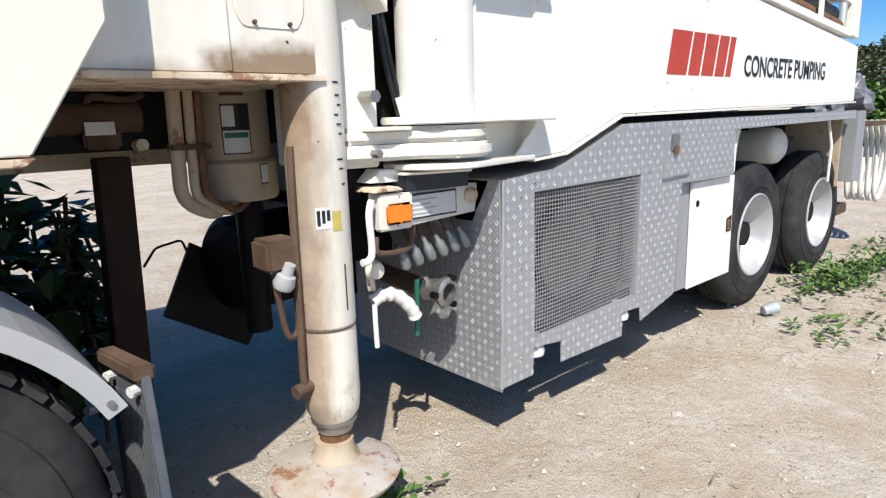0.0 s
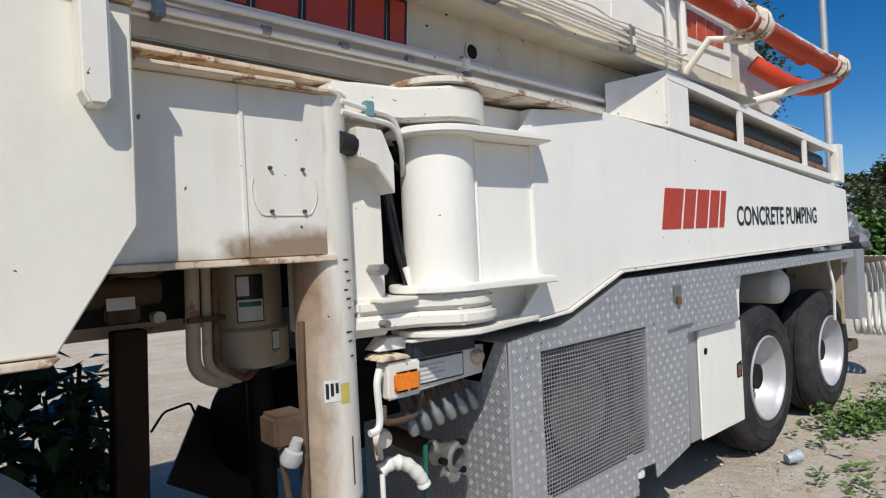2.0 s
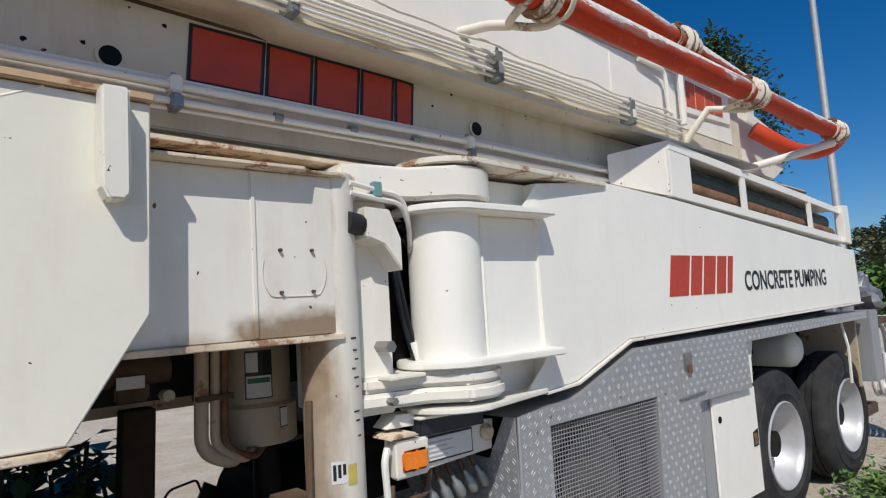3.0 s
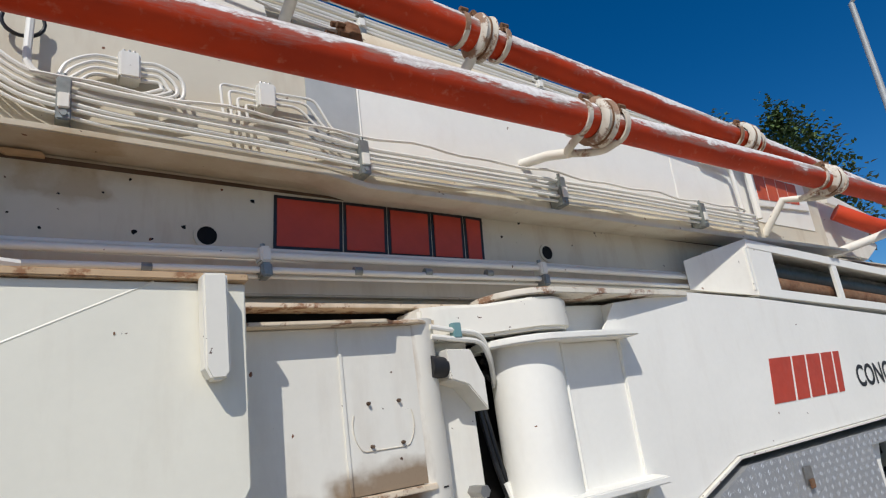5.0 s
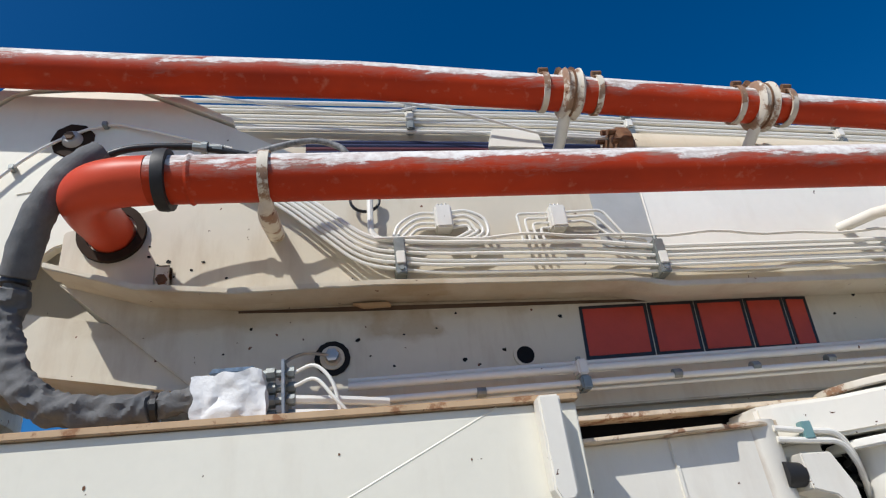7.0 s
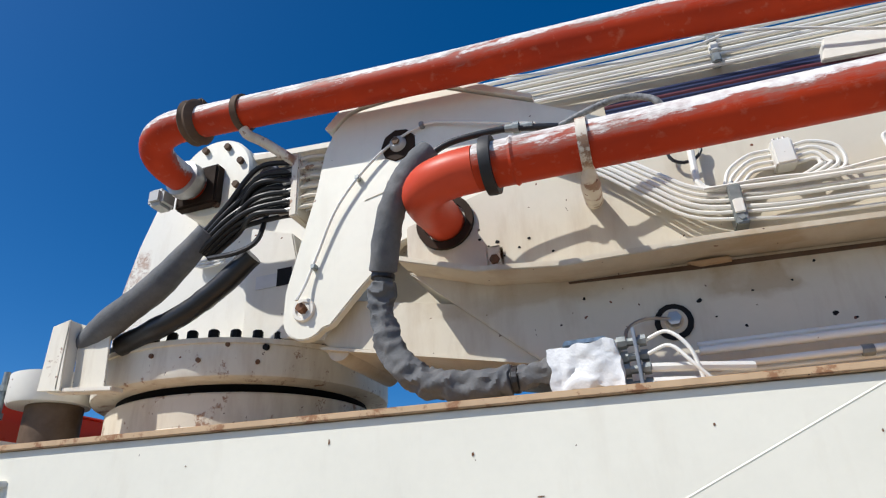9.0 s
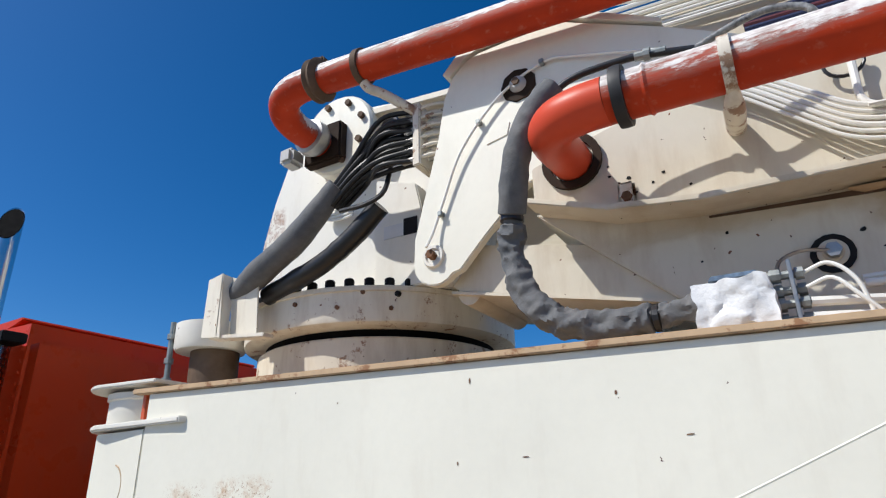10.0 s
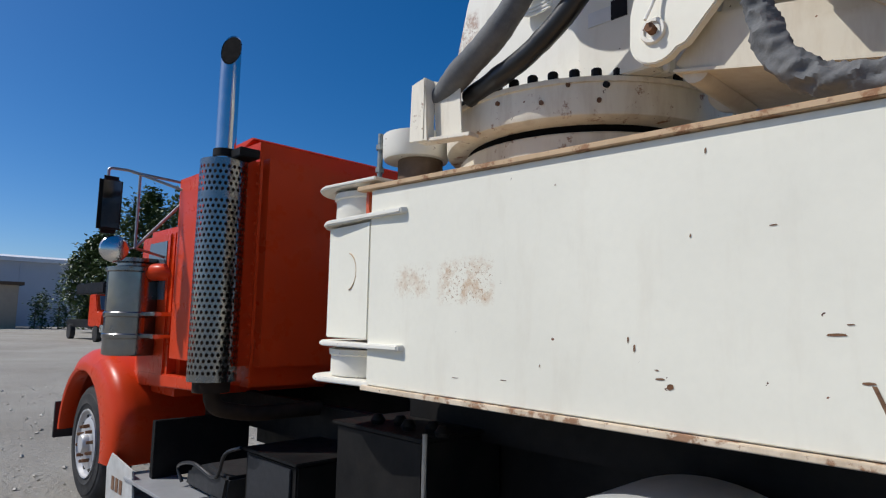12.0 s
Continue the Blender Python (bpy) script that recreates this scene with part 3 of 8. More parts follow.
def build_jack():
    x, y = POLE
    t = thing("outrigger_jack", (x, y, 0.17), "upright cream hydraulic outrigger jack, paint stained brown, foot off the ground", "outrigger jack")
    part("tube", lathe([(0, 0), (0.098, 0), (0.10, 0.01), (0.10, 1.36), (0.0, 1.36)], (x, y, 0.745), (0, 0, 1), 40), cream_pole, t, smooth=True)
    part("lower_tube", lathe([(0, 0), (0.075, 0), (0.092, 0.03), (0.099, 0.09), (0.0985, 0.35), (0.0, 0.35)], (x, y, 0.392), (0, 0, 1), 40), cream_pole, t, smooth=True)
    part("collar", lathe([(0, 0), (0.062, 0), (0.066, 0.01), (0.066, 0.035), (0.082, 0.04), (0.082, 0.052), (0, 0.052)], (x, y, 0.342), (0, 0, 1), 32), steel, t, smooth=True)
    part("rod", cyl((x, y, 0.24), (x, y, 0.35), 0.056, n=28), rust, t, smooth=True)
    part("socket", lathe([(0, 0), (0.09, 0), (0.085, 0.02), (0.072, 0.035), (0.070, 0.075), (0, 0.075)], (x - 0.01, y - 0.005, 0.235), (0, 0, 1), 28), grimy_shaded_cream, t, smooth=True)
    foot = lathe([(0, 0), (0.19, 0), (0.228, 0.012), (0.236, 0.03), (0.215, 0.044), (0.08, 0.066), (0, 0.07)], (x - 0.028, y - 0.025, 0.178), (0.03, -0.02, 1), 48)
    m = paint("scuffed_foot_paint", (0.50, 0.46, 0.41), dirt=0.9, chips=0.3, rough=0.75, rusty=0.36)
    part("foot_plate", foot, m, t, "round rusty scuffed foot plate", smooth=True)
    part("seam_ring", lathe([(0.1, 0), (0.1025, 0.002), (0.1025, 0.006), (0.1, 0.008)], (x, y, 0.735), (0, 0, 1), 40), brown_steel, t)
    # sticker and height marks
    def on_pole(nm, a0, a1, z0, z1, mat, off=0.0015):
        b = B()
        vs = [[b.verts.new((x + (0.10 + off) * math.cos(radians(a)), y + (0.10 + off) * math.sin(radians(a)), z)) for z in (z0, z1)] for a in [a0 + (a1 - a0) * i / 4 for i in range(5)]]
        for p, q in zip(vs, vs[1:]):
            b.faces.new((p[0], q[0], q[1], p[1]))
        part(nm, b, mat, t)
    on_pole("sticker", -128, -98, 1.085, 1.155, label_white)
    for k in range(3):
        on_pole("sticker_bar", -125 + 9 * k, -119 + 9 * k, 1.095 + 0.008 * k, 1.145, decal_black, 0.002)
    on_pole("sticker", -97, -78, 1.075, 1.14, plain("yellow_label", (0.62, 0.5, 0.12), 0.5), 0.0015)
    for k, (z, w) in enumerate(((1.54, 16), (1.50, 12), (1.47, 14), (1.44, 10), (1.41, 15), (1.38, 10), (1.30, 16), (1.27, 12), (1.22, 10))):
        on_pole("height_mark", -78 + (k % 3) * 4, -78 + w + (k % 3) * 4, z, z + 0.006, decal_black)
    on_pole("scratch", -78, -74, 0.80, 0.96, brown_steel)
    # hose and fittings down the far side
    part("hose", tube([(0.95, 2.10, 1.0), (0.88, 2.06, 0.97), (0.885, 2.05, 0.82), (0.905, 2.05, 0.73), (0.945, 2.06, 0.74), (0.95, 2.06, 0.86), (0.948, 2.06, 1.0)], 0.011, 8, steps=6), brown_steel, t, smooth=True)
    part("hose", tube([(0.952, 2.03, 1.35), (0.945, 2.03, 1.1), (0.94, 2.03, 0.8), (0.935, 2.03, 0.56), (0.96, 2.03, 0.53)], 0.013, 8, steps=4), brown_steel, t, smooth=True)
    part("fitting", cyl((0.90, 2.03, 0.535), (0.98, 2.04, 0.545), 0.024, n=14), brown_steel, t, smooth=True)
    part("valve_block", box(0.84, 0.96, 2.02, 2.14, 0.955, 1.06, 0.012), brown_steel, t)
    part("valve_knob", lathe([(0, 0), (0.03, 0.004), (0.036, 0.02), (0.03, 0.05), (0.02, 0.055), (0.018, 0.09), (0, 0.09)], (0.885, 2.03, 0.90), (0.15, -0.2, 0.6), 18), grey_steel, t, smooth=True)


BEAM = build_jack_beam()
build_jack()


# ---- swing leg at the rear with its hinge ----
def teardrop(cx, cy, r, tip, a0, a1):
    return arc(cx, cy, r, a0, a1, 22) + list(tip)


HX, HY = 1.575, 2.035


def build_swing_leg():
    t = thing("swing_outrigger", (4.0, 2.15, 1.25), "large white steel swing leg with red block sign and black lettering", "outrigger leg")
    outline = [(2.02, 1.247), (2.22, 1.262), (2.655, 1.415), (6.20, 1.452), (6.17, 1.895), (3.20, 2.150), (2.53, 2.19), (2.02, 2.14)]
    part("body", prism(outline, 1.93, 2.38, r=0.004), white_arm, t)
    part("lower_lip", prism([(2.0, 1.233), (2.225, 1.248), (2.66, 1.400), (6.21, 1.437), (6.21, 1.450), (2.656, 1.413), (2.222, 1.260), (2.0, 1.245)], 1.915, 2.38, r=0.002), cream_beam, t)
    part("web", box(1.62, 2.03, 1.945, 2.12, 1.42, 1.985, 0.006), white_arm, t)
    part("top_web", prism([(1.62, 2.03), (2.04, 2.03), (2.04, 2.145), (1.62, 2.145)], 1.99, 2.2, r=0.004), white_arm, t)
    part("foot_web", prism([(1.60, 1.26), (2.04, 1.255), (2.04, 1.40), (1.60, 1.40)], 2.0, 2.2, r=0.004), white_arm, t)
    part("gusset", prism([(1.93, 2.02), (2.03, 2.02), (2.03, 2.14)], 1.925, 1.935, r=0), white_arm, t)
    part("gusset", prism([(1.88, 1.25), (2.03, 1.25), (2.03, 1.39)], 1.925, 1.935, r=0), white_arm, t)
    part("hinge_tube", lathe([(0, 0), (0.145, 0), (0.145, 0.565), (0, 0.565)], (HX, HY, 1.425), (0, 0, 1), 48), white_arm, t, smooth=True)
    part("seam", cyl((HX + 0.115, HY - 0.096, 1.43), (HX + 0.115, HY - 0.096, 1.985), 0.007, n=8), white_arm, t)
    tip = [(1.80, 2.22), (2.05, 2.2), (2.06, 1.90), (2.035, 1.825)]
    for z0 in (1.985, 1.402):
        part("hinge_plate", prism(teardrop(HX, HY, 0.212, tip[::-1], 80, 262), z0, z0 + 0.028, axis="z", r=0.005), white_arm, t)
    part("top_plate", prism(teardrop(HX + 0.02, HY, 0.205, [(2.55, 1.915), (2.6, 2.3), (1.9, 2.3)], 80, 270), 2.165, 2.19, axis="z", r=0.004), cream_worn, t)
    part("base_plate", prism(teardrop(HX, HY, 0.21, [(2.0, 1.91), (2.1, 2.3), (1.7, 2.3)], 80, 270), 1.243, 1.264, axis="z", r=0.004), cream_beam, t)
    # plain red blocks for the brand, black letters for the trade
    widths = (0.215, 0.135, 0.15, 0.125, 0.075)
    x = 3.065
    for w in widths:
        part("sign_block", prism([(x, 1.607), (x + w - 0.012, 1.607), (x + w + 0.045, 1.832), (x + 0.052, 1.832)], 1.9275, 1.931, r=0), decal_red, t, "plain red slanted block")
        x += w + 0.012
    letter("CONCRETE PUMPING", 3.99, 1.612, 0.128, 1.43, 1.9275, decal_black, t)


def letter(text, x, z, height, width, y, material, parent):
    """Lettering as a flat mesh on a plate that faces -y."""
    cu = bpy.data.curves.new("letters", "FONT")
    cu.body, cu.size, cu.extrude, cu.offset = text, 1.0, 0.0, 0.022
    ob = bpy.data.objects.new("letters", cu)
    scene.collection.objects.link(ob)
    dg = bpy.context.evaluated_depsgraph_get()
    me = bpy.data.meshes.new_from_object(ob.evaluated_get(dg))
    bpy.data.objects.remove(ob)
    bm = bmesh.new()
    bm.from_mesh(me)
    xs = [v.co.x for v in bm.verts]
    ys = [v.co.y for v in bm.verts]
    sx, sy = width / (max(xs) - min(xs)), height / (max(ys) - min(ys))
    for v in bm.verts:
        u, w = (v.co.x - min(xs)) * sx, (v.co.y - min(ys)) * sy
        v.co = Vector((x + u, y, z + w))
    part("lettering", bm, material, parent, "black capital lettering")


build_swing_leg()


def build_hinge_bracket(t):
    # arms above and below, ending in drums
    part("upper_arm", prism(arc(HX, HY, 0.196, -88, 88, 20) + [(1.10, 2.26), (1.10, 2.02), (1.20, 1.985), (1.36, 1.965), (1.50, 1.85)], 2.03, 2.155, axis="z", r=0.012), cream_beam, t, smooth=True)
    part("lower_arm", prism(arc(HX, HY, 0.206, -88, 88, 20) + [(1.10, 2.26), (1.10, 2.03), (1.40, 1.95), (1.50, 1.84)], 1.282, 1.338, axis="z", r=0.014), cream_beam, t, smooth=True)
    part("lower_rim", prism(arc(HX, HY, 0.196, -88, 88, 20) + [(1.16, 2.26), (1.16, 2.02), (1.38, 1.97), (1.50, 1.855)], 1.340, 1.397, axis="z", r=0.016), cream_beam, t, smooth=True)
    part("upright", prism([(1.15, 2.06), (1.305, 2.04), (1.31, 2.5), (1.15, 2.5)], 1.26, 2.03, axis="z", r=0.006), cream_beam, t)
    # Black sheet painted in for the deep shade of the gap beside the hinge.
    part("recess_shade", box(1.36, 1.60, 2.2, 2.22, 1.40, 2.03, 0), black_steel, t)
    part("stop_bracket", prism([(1.15, 1.99), (1.255, 1.985), (1.30, 1.88), (1.30, 1.765), (1.225, 1.86), (1.155, 1.885)], 1.945, 2.06, r=0.004), cream_beam, t)
    part("bumper", cyl((1.09, 1.98, 1.935), (1.155, 1.98, 1.93), 0.042, 0.036, 20), dark_rubber, t, "black rubber bumper", smooth=True)
    part("bolt", cyl((1.25, 1.97, 1.50), (1.25, 2.05, 1.50), 0.022, n=6), steel, t)
    part("bolt", cyl((1.245, 2.0, 1.31), (1.245, 1.955, 1.31), 0.015, n=6), steel, t)
    part("step_plate", box(1.22, 1.38, 1.945, 2.05, 1.384, 1.398, 0.003), cream_beam, t)
    part("clip", box(1.20, 1.235, 1.955, 1.985, 2.03, 2.085, 0.003), teal_clip, t, "teal pipe clip")
    for k in range(2):
        part("pipe", tube(bend([(1.11, 1.97, 2.075 - 0.035 * k), (1.22, 1.965, 2.055 - 0.03 * k), (1.33, 1.975, 2.045 - 0.03 * k), (1.38, 2.0, 1.96 - 0.02 * k), (1.44, 2.08, 1.90 - 0.05 * k)], 0.05), 0.010, 8), tube_paint, t, smooth=True)
    for k in range(3):
        part("hose", tube([(1.42, 2.1, 2.0 - 0.045 * k), (1.47, 2.12, 1.97 - 0.045 * k), (1.56, 2.16, 1.97 - 0.045 * k)], 0.016, 8, steps=3), black_hose, t, smooth=True)
    for k in range(2):
        part("hose", tube([(1.37 + 0.02 * k, 2.13, 1.9), (1.40 + 0.02 * k, 2.1, 1.6), (1.44 + 0.022 * k, 2.08, 1.41)], 0.011, 8, steps=4), black_hose, t, smooth=True)
        part("hose_end", tube([(1.425 + 0.02 * k, 2.075, 1.50), (1.445 + 0.022 * k, 2.06, 1.41)], 0.013, 8), tube_paint, t, smooth=True)


build_hinge_bracket(BEAM)


# ---- chequer-plate cabinets below the swing leg ----
def lugs(area, holes, pitch, origin, place):
    """Raised lugs of chequer plate in pairs, alternately leaning; place(u, v, h) gives the point."""
    vs, fs = [], []
    u0, u1, v0, v1 = area
    nu, nv = int((u1 - u0) / pitch), int((v1 - v0) / pitch)
    for j in range(nv + 1):
        for i in range(nu + 1):
            cu, cv = u0 + i * pitch + pitch / 2, v0 + j * pitch + pitch / 2
            if not inside(cu, cv, holes[0]) or any(inside(cu, cv, h) for h in holes[1:]):
                continue
            lean = 45 if (i + j) % 2 else -45
            a = radians(lean)
            d, s = (math.cos(a), math.sin(a)), (-math.sin(a), math.cos(a))
            for k in (-1, 1):
                mu, mv = cu + s[0] * k * pitch * 0.17, cv + s[1] * k * pitch * 0.17
                L, W, Hh = pitch * 0.36, pitch * 0.085, 0.0018
                base = len(vs)
                for du, dv, h in ((-L, 0, 0), (0, -W, 0), (L, 0, 0), (0, W, 0), (-L * 0.35, 0, Hh), (L * 0.35, 0, Hh)):
                    vs.append(place(mu + d[0] * du + s[0] * dv, mv + d[1] * du + s[1] * dv, h))
                fs += [(base, base + 1, base + 5, base + 4), (base + 1, base + 2, base + 5), (base + 2, base + 3, base + 4, base + 5), (base + 3, base, base + 4)]
    return vs, fs


def inside(x, y, poly):
    c = False
    for (x0, y0), (x1, y1) in zip(poly, poly[1:] + poly[:1]):
        if (y0 > y) != (y1 > y) and x < (x1 - x0) * (y - y0) / (y1 - y0) + x0:
            c = not c
    return c


def build_cabinet():
    t = thing("tread_plate_cabinet", (2.5, 2.4, 0.30), "aluminium tread-plate cabinet with a mesh-covered cooler opening", "cabinet")
    outer = [(1.80, 1.175), (2.165, 1.192), (2.68, 1.368), (3.86, 1.372), (3.885, 1.022), (3.235, 1.03), (3.20, 0.412), (2.855, 0.335), (2.848, 0.412), (2.673, 0.425), (2.68, 0.296), (2.178, 0.304), (2.178, 0.405), (1.985, 0.43), (1.976, 0.302), (1.765, 0.30)]
    hole = [(1.988, 0.467), (2.79, 0.487), (2.815, 1.115), (1.988, 1.110)]
    panel = part("front_panel", prism(outer, 1.905, 1.911, r=0, holes=[hole]), alu, t, "bare aluminium tread plate")
    v, f = lugs((1.77, 3.88, 0.30, 1.37), [outer, hole], 0.037, None, lambda u, w, h: (u, 1.905 - h, w))
    tagged(raw_part("tread_pattern", v, f, alu_lug, panel, "raised tread lugs"), kind="stuff")
    side = [(1.905, 0.285), (1.905, 1.175), (1.965, 1.175), (2.06, 1.0), (2.95, 1.0), (2.95, 0.285)]
    sp = part("side_panel", prism(side, 1.775, 1.781, axis="x", r=0), alu, t, "bare aluminium tread plate")
    v, f = lugs((1.905, 2.95, 0.285, 1.17), [side], 0.037, None, lambda u, w, h: (1.775 - h, u, w))
    tagged(raw_part("tread_pattern", v, f, alu_lug, sp, "raised tread lugs"), kind="stuff")
    part("edge_bead", tube([(1.779, 1.907, 0.30), (1.80, 1.907, 1.175)], 0.009, 10), alu, t, smooth=True)
    part("top_panel", prism([(1.79, 1.175), (2.165, 1.190), (2.68, 1.366), (3.86, 1.370), (3.86, 1.364), (2.68, 1.360), (2.165, 1.184), (1.79, 1.169)], 1.912, 2.55, r=0), alu, t)
    part("corner_post", box(3.03, 3.045, 1.900, 1.906, 1.07, 1.36, 0), alu, t)
    # catches and hinge
    c = part("catch", box(3.10, 3.18, 1.895, 1.904, 1.215, 1.30, 0.004), steel, t)
    part("catch_lever", box(3.12, 3.16, 1.885, 1.896, 1.195, 1.24, 0.004), rust, c)
    part("hinge", cyl((3.02, 1.90, 1.068), (3.30, 1.90, 1.075), 0.006, n=8), steel, t)
    for x, z in ((1.90, 0.40), (1.90, 0.8), (1.90, 1.1), (2.87, 0.52), (2.87, 0.85), (2.89, 1.12), (3.15, 0.5), (1.99, 1.15), (2.5, 1.16)):
        part("rivet", cyl((x, 1.905, z), (x, 1.899, z), 0.008, 0.005, 10), steel, t)
    # mesh over the cooler: bent wires both ways
    vs, fs = [], []

    def wire(p0, p1, w, n=10):
        P0, P1 = Vector(p0), Vector(p1)
        d = (P1 - P0).normalized()
        s = d.cross(Vector((0, -1, 0))).normalized() * w
        o = Vector((0, -w, 0))
        base = len(vs)
        for i in range(n + 1):
            q = P0.lerp(P1, i / n)
            q.y += 0.012 * noise.noise(Vector((q.x * 5, q.z * 5, 1.7))) - 0.006
            for a in (q + s, q + o, q - s, q - o * 0.6):
                vs.append(tuple(a))
        for i in range(n):
            for k in range(4):
                a, b = base + i * 4 + k, base + i * 4 + (k + 1) % 4
                fs.append((a, b, b + 4, a + 4))
    nx, nz = 46, 36
    for i in range(nx + 1):
        u = i / nx
        wire((1.988 + u * 0.802, 1.928, 0.467 + u * 0.02), (1.988 + u * 0.827, 1.928, 1.110 + u * 0.005), 0.0023)
    for j in range(nz + 1):
        w = j / nz
        wire((1.988, 1.926, 0.467 + w * 0.643), (2.79 + w * 0.025, 1.926, 0.487 + w * 0.628), 0.0023)
    tagged(raw_part("wire_mesh", vs, fs, wire_dark, t, "dark woven wire mesh, bulged"), kind="stuff")
    part("cooler_core", box(1.96, 2.85, 2.05, 2.12, 0.44, 1.14, 0.004), core_dark, t, "dark dusty cooler core")
    part("fan_ring", lathe([(0.24, 0), (0.27, 0), (0.27, 0.03), (0.24, 0.03), (0.24, 0)], (2.40, 2.045, 0.78), (0, -1, 0), 40), black_steel, t, smooth=True)
    part("mesh_frame", prism([(1.975, 0.455), (2.80, 0.475), (2.828, 1.127), (1.975, 1.122)], 1.912, 1.932, r=0, holes=[hole]), alu, t)
    for x in (2.05, 2.74):
        part("drain_cap", lathe([(0, 0), (0.045, 0), (0.05, 0.02), (0.04, 0.06), (0.03, 0.10), (0, 0.10)], (x, 1.96, 0.36), (0, 0.1, 1), 16), label_white, t, "white pipe stub", smooth=True)
    part("bottom_frame", box(1.78, 3.2, 2.0, 2.08, 0.38, 0.46, 0.004), black_steel, t)


build_cabinet()


def build_tool_box():
    t = thing("side_tool_box", (3.7, 2.2, 0.38), "white steel tool box with hinged door and dark latch", "tool box")
    part("body", box(3.315, 4.0, 1.955, 2.40, 0.385, 1.02, 0.004), alu, t, "bare aluminium body")
    d = part("door", box(3.425, 3.985, 1.938, 1.954, 0.378, 1.018, 0.006), white_arm, t, "white door")
    part("latch_recess", prism([(3.90, 0.66), (3.965, 0.66), (3.965, 0.76), (3.90, 0.745)], 1.934, 1.939, r=0), black_steel, d)
    part("latch", box(3.905, 3.935, 1.925, 1.936, 0.67, 0.74, 0.003), rust, d)
    part("vent_hole", cyl((3.50, 1.9385, 0.885), (3.50, 1.935, 0.885), 0.02, n=20), black_steel, d)
    s = thing("deck_edge", (5.0, 2.0, 1.30), "aluminium tread-plate deck edge above the rear wheels", "deck")
    face = [(3.865, 1.30), (6.2, 1.312), (6.2, 1.378), (3.865, 1.372)]
    p = part("edge_strip", prism(face, 1.905, 1.911, r=0), alu, s)
    v, f = lugs((3.87, 6.2, 1.305, 1.37), [face], 0.034, None, lambda u, w, h: (u, 1.905 - h, w))
    tagged(raw_part("tread_pattern", v, f, alu_lug, p), kind="stuff")
    part("deck_plate", box(3.865, 6.22, 1.912, 3.9, 1.345, 1.37, 0), alu, s)
    part("mud_wall", box(6.20, 6.23, 2.0, 2.9, 0.72, 1.345, 0.004), grimy_shaded_cream, s)
    part("rear_post", box(6.28, 6.50, 1.905, 2.05, 0.76, 1.37, 0.004), alu, s)
    part("strap", tube([(5.80, 1.99, 1.34), (5.84, 1.96, 1.1), (5.86, 1.97, 0.8)], 0.012, 6), tube_paint, s)
    part("fender_stay", prism([(3.89, 1.025), (3.89, 1.19), (4.06, 1.335), (4.11, 1.335), (4.05, 1.18), (4.04, 1.025)], 1.965, 1.995, r=0.003), white_arm, s)
    a = thing("air_tank", (5.15, 2.45, 1.0), "white painted air tank hung above the rear wheels", "tank")
    part("shell", lathe([(0, 0), (0.09, 0.012), (0.135, 0.05), (0.145, 0.09), (0.145, 0.6), (0.1, 0.66), (0, 0.67)], (5.34, 2.14, 1.12), (0, 1, 0), 32), white_arm, a, smooth=True)
    part("tank_bracket", box(5.27, 5.41, 2.4, 2.46, 1.2, 1.345, 0), black_steel, a)


build_tool_box()


def build_wheel(t, x, y, z, side, rim_mat, label, lugnuts=False, r=0.525):
    """side -1: outer face towards -y. Deep dished rim as on dual wheels; lugnuts: convex steer rim."""
    w = 0.27
    if lugnuts:
        prof = [(0, -0.05), (0.075, -0.05), (0.085, -0.035), (0.09, 0.0), (0.14, 0.01), (0.21, 0.005), (0.25, 0.03), (0.275, 0.02), (0.285, -0.01), (0.298, -0.012), (0.30, 0.01), (0.295, 0.24), (0, 0.24)]
    else:
        prof = [(0, 0.155), (0.10, 0.155), (0.12, 0.17), (0.18, 0.175), (0.23, 0.165), (0.255, 0.12), (0.27, 0.03), (0.282, -0.004), (0.292, -0.012), (0.300, -0.006), (0.302, 0.03), (0.295, 0.24), (0, 0.24)]
    wheel = part("wheel", lathe(prof, (x, y, z), (0, -side, 0), 56), rim_mat, t, label, smooth=True)
    part("tyre", lathe([(0.29, 0.02), (0.30, 0.0), (0.345, -0.008), (0.35, -0.013), (0.356, -0.009), (0.40, -0.012), (0.435, -0.008), (0.44, -0.002), (0.47, 0.004), (0.505, 0.03), (0.518, 0.055), (r, 0.07), (r, 0.105), (r - 0.012, 0.107), (r - 0.012, 0.117), (r, 0.119), (r, 0.151), (r - 0.012, 0.153), (r - 0.012, 0.163), (r, 0.165), (r, 0.20), (0.505, 0.24), (0.40, w + 0.012), (0.30, w), (0.29, 0.25)],
                       (x, y, z), (0, -side, 0), 64), rubber, wheel, "black rubber tyre", smooth=True)
    base = 0.012 if lugnuts else 0.16
    for i in range(10):
        a = 2 * math.pi * i / 10 + 0.2
        c = Vector((x + 0.155 * math.cos(a), y - side * base, z + 0.155 * math.sin(a)))
        part("wheel_nut", cyl(c, c + Vector((0, side * (0.055 if lugnuts else 0.03), 0)), 0.017, 0.014, 6), rust if lugnuts else steel, wheel)
    for i in range(10 if lugnuts else 0):
        a = 2 * math.pi * i / 10
        c = Vector((x + 0.225 * math.cos(a), y - side * 0.020, z + 0.225 * math.sin(a)))
        part("hand_hole", cyl(c, c + Vector((0, side * 0.006, 0)), 0.028, n=16), black_steel, wheel)
    return wheel


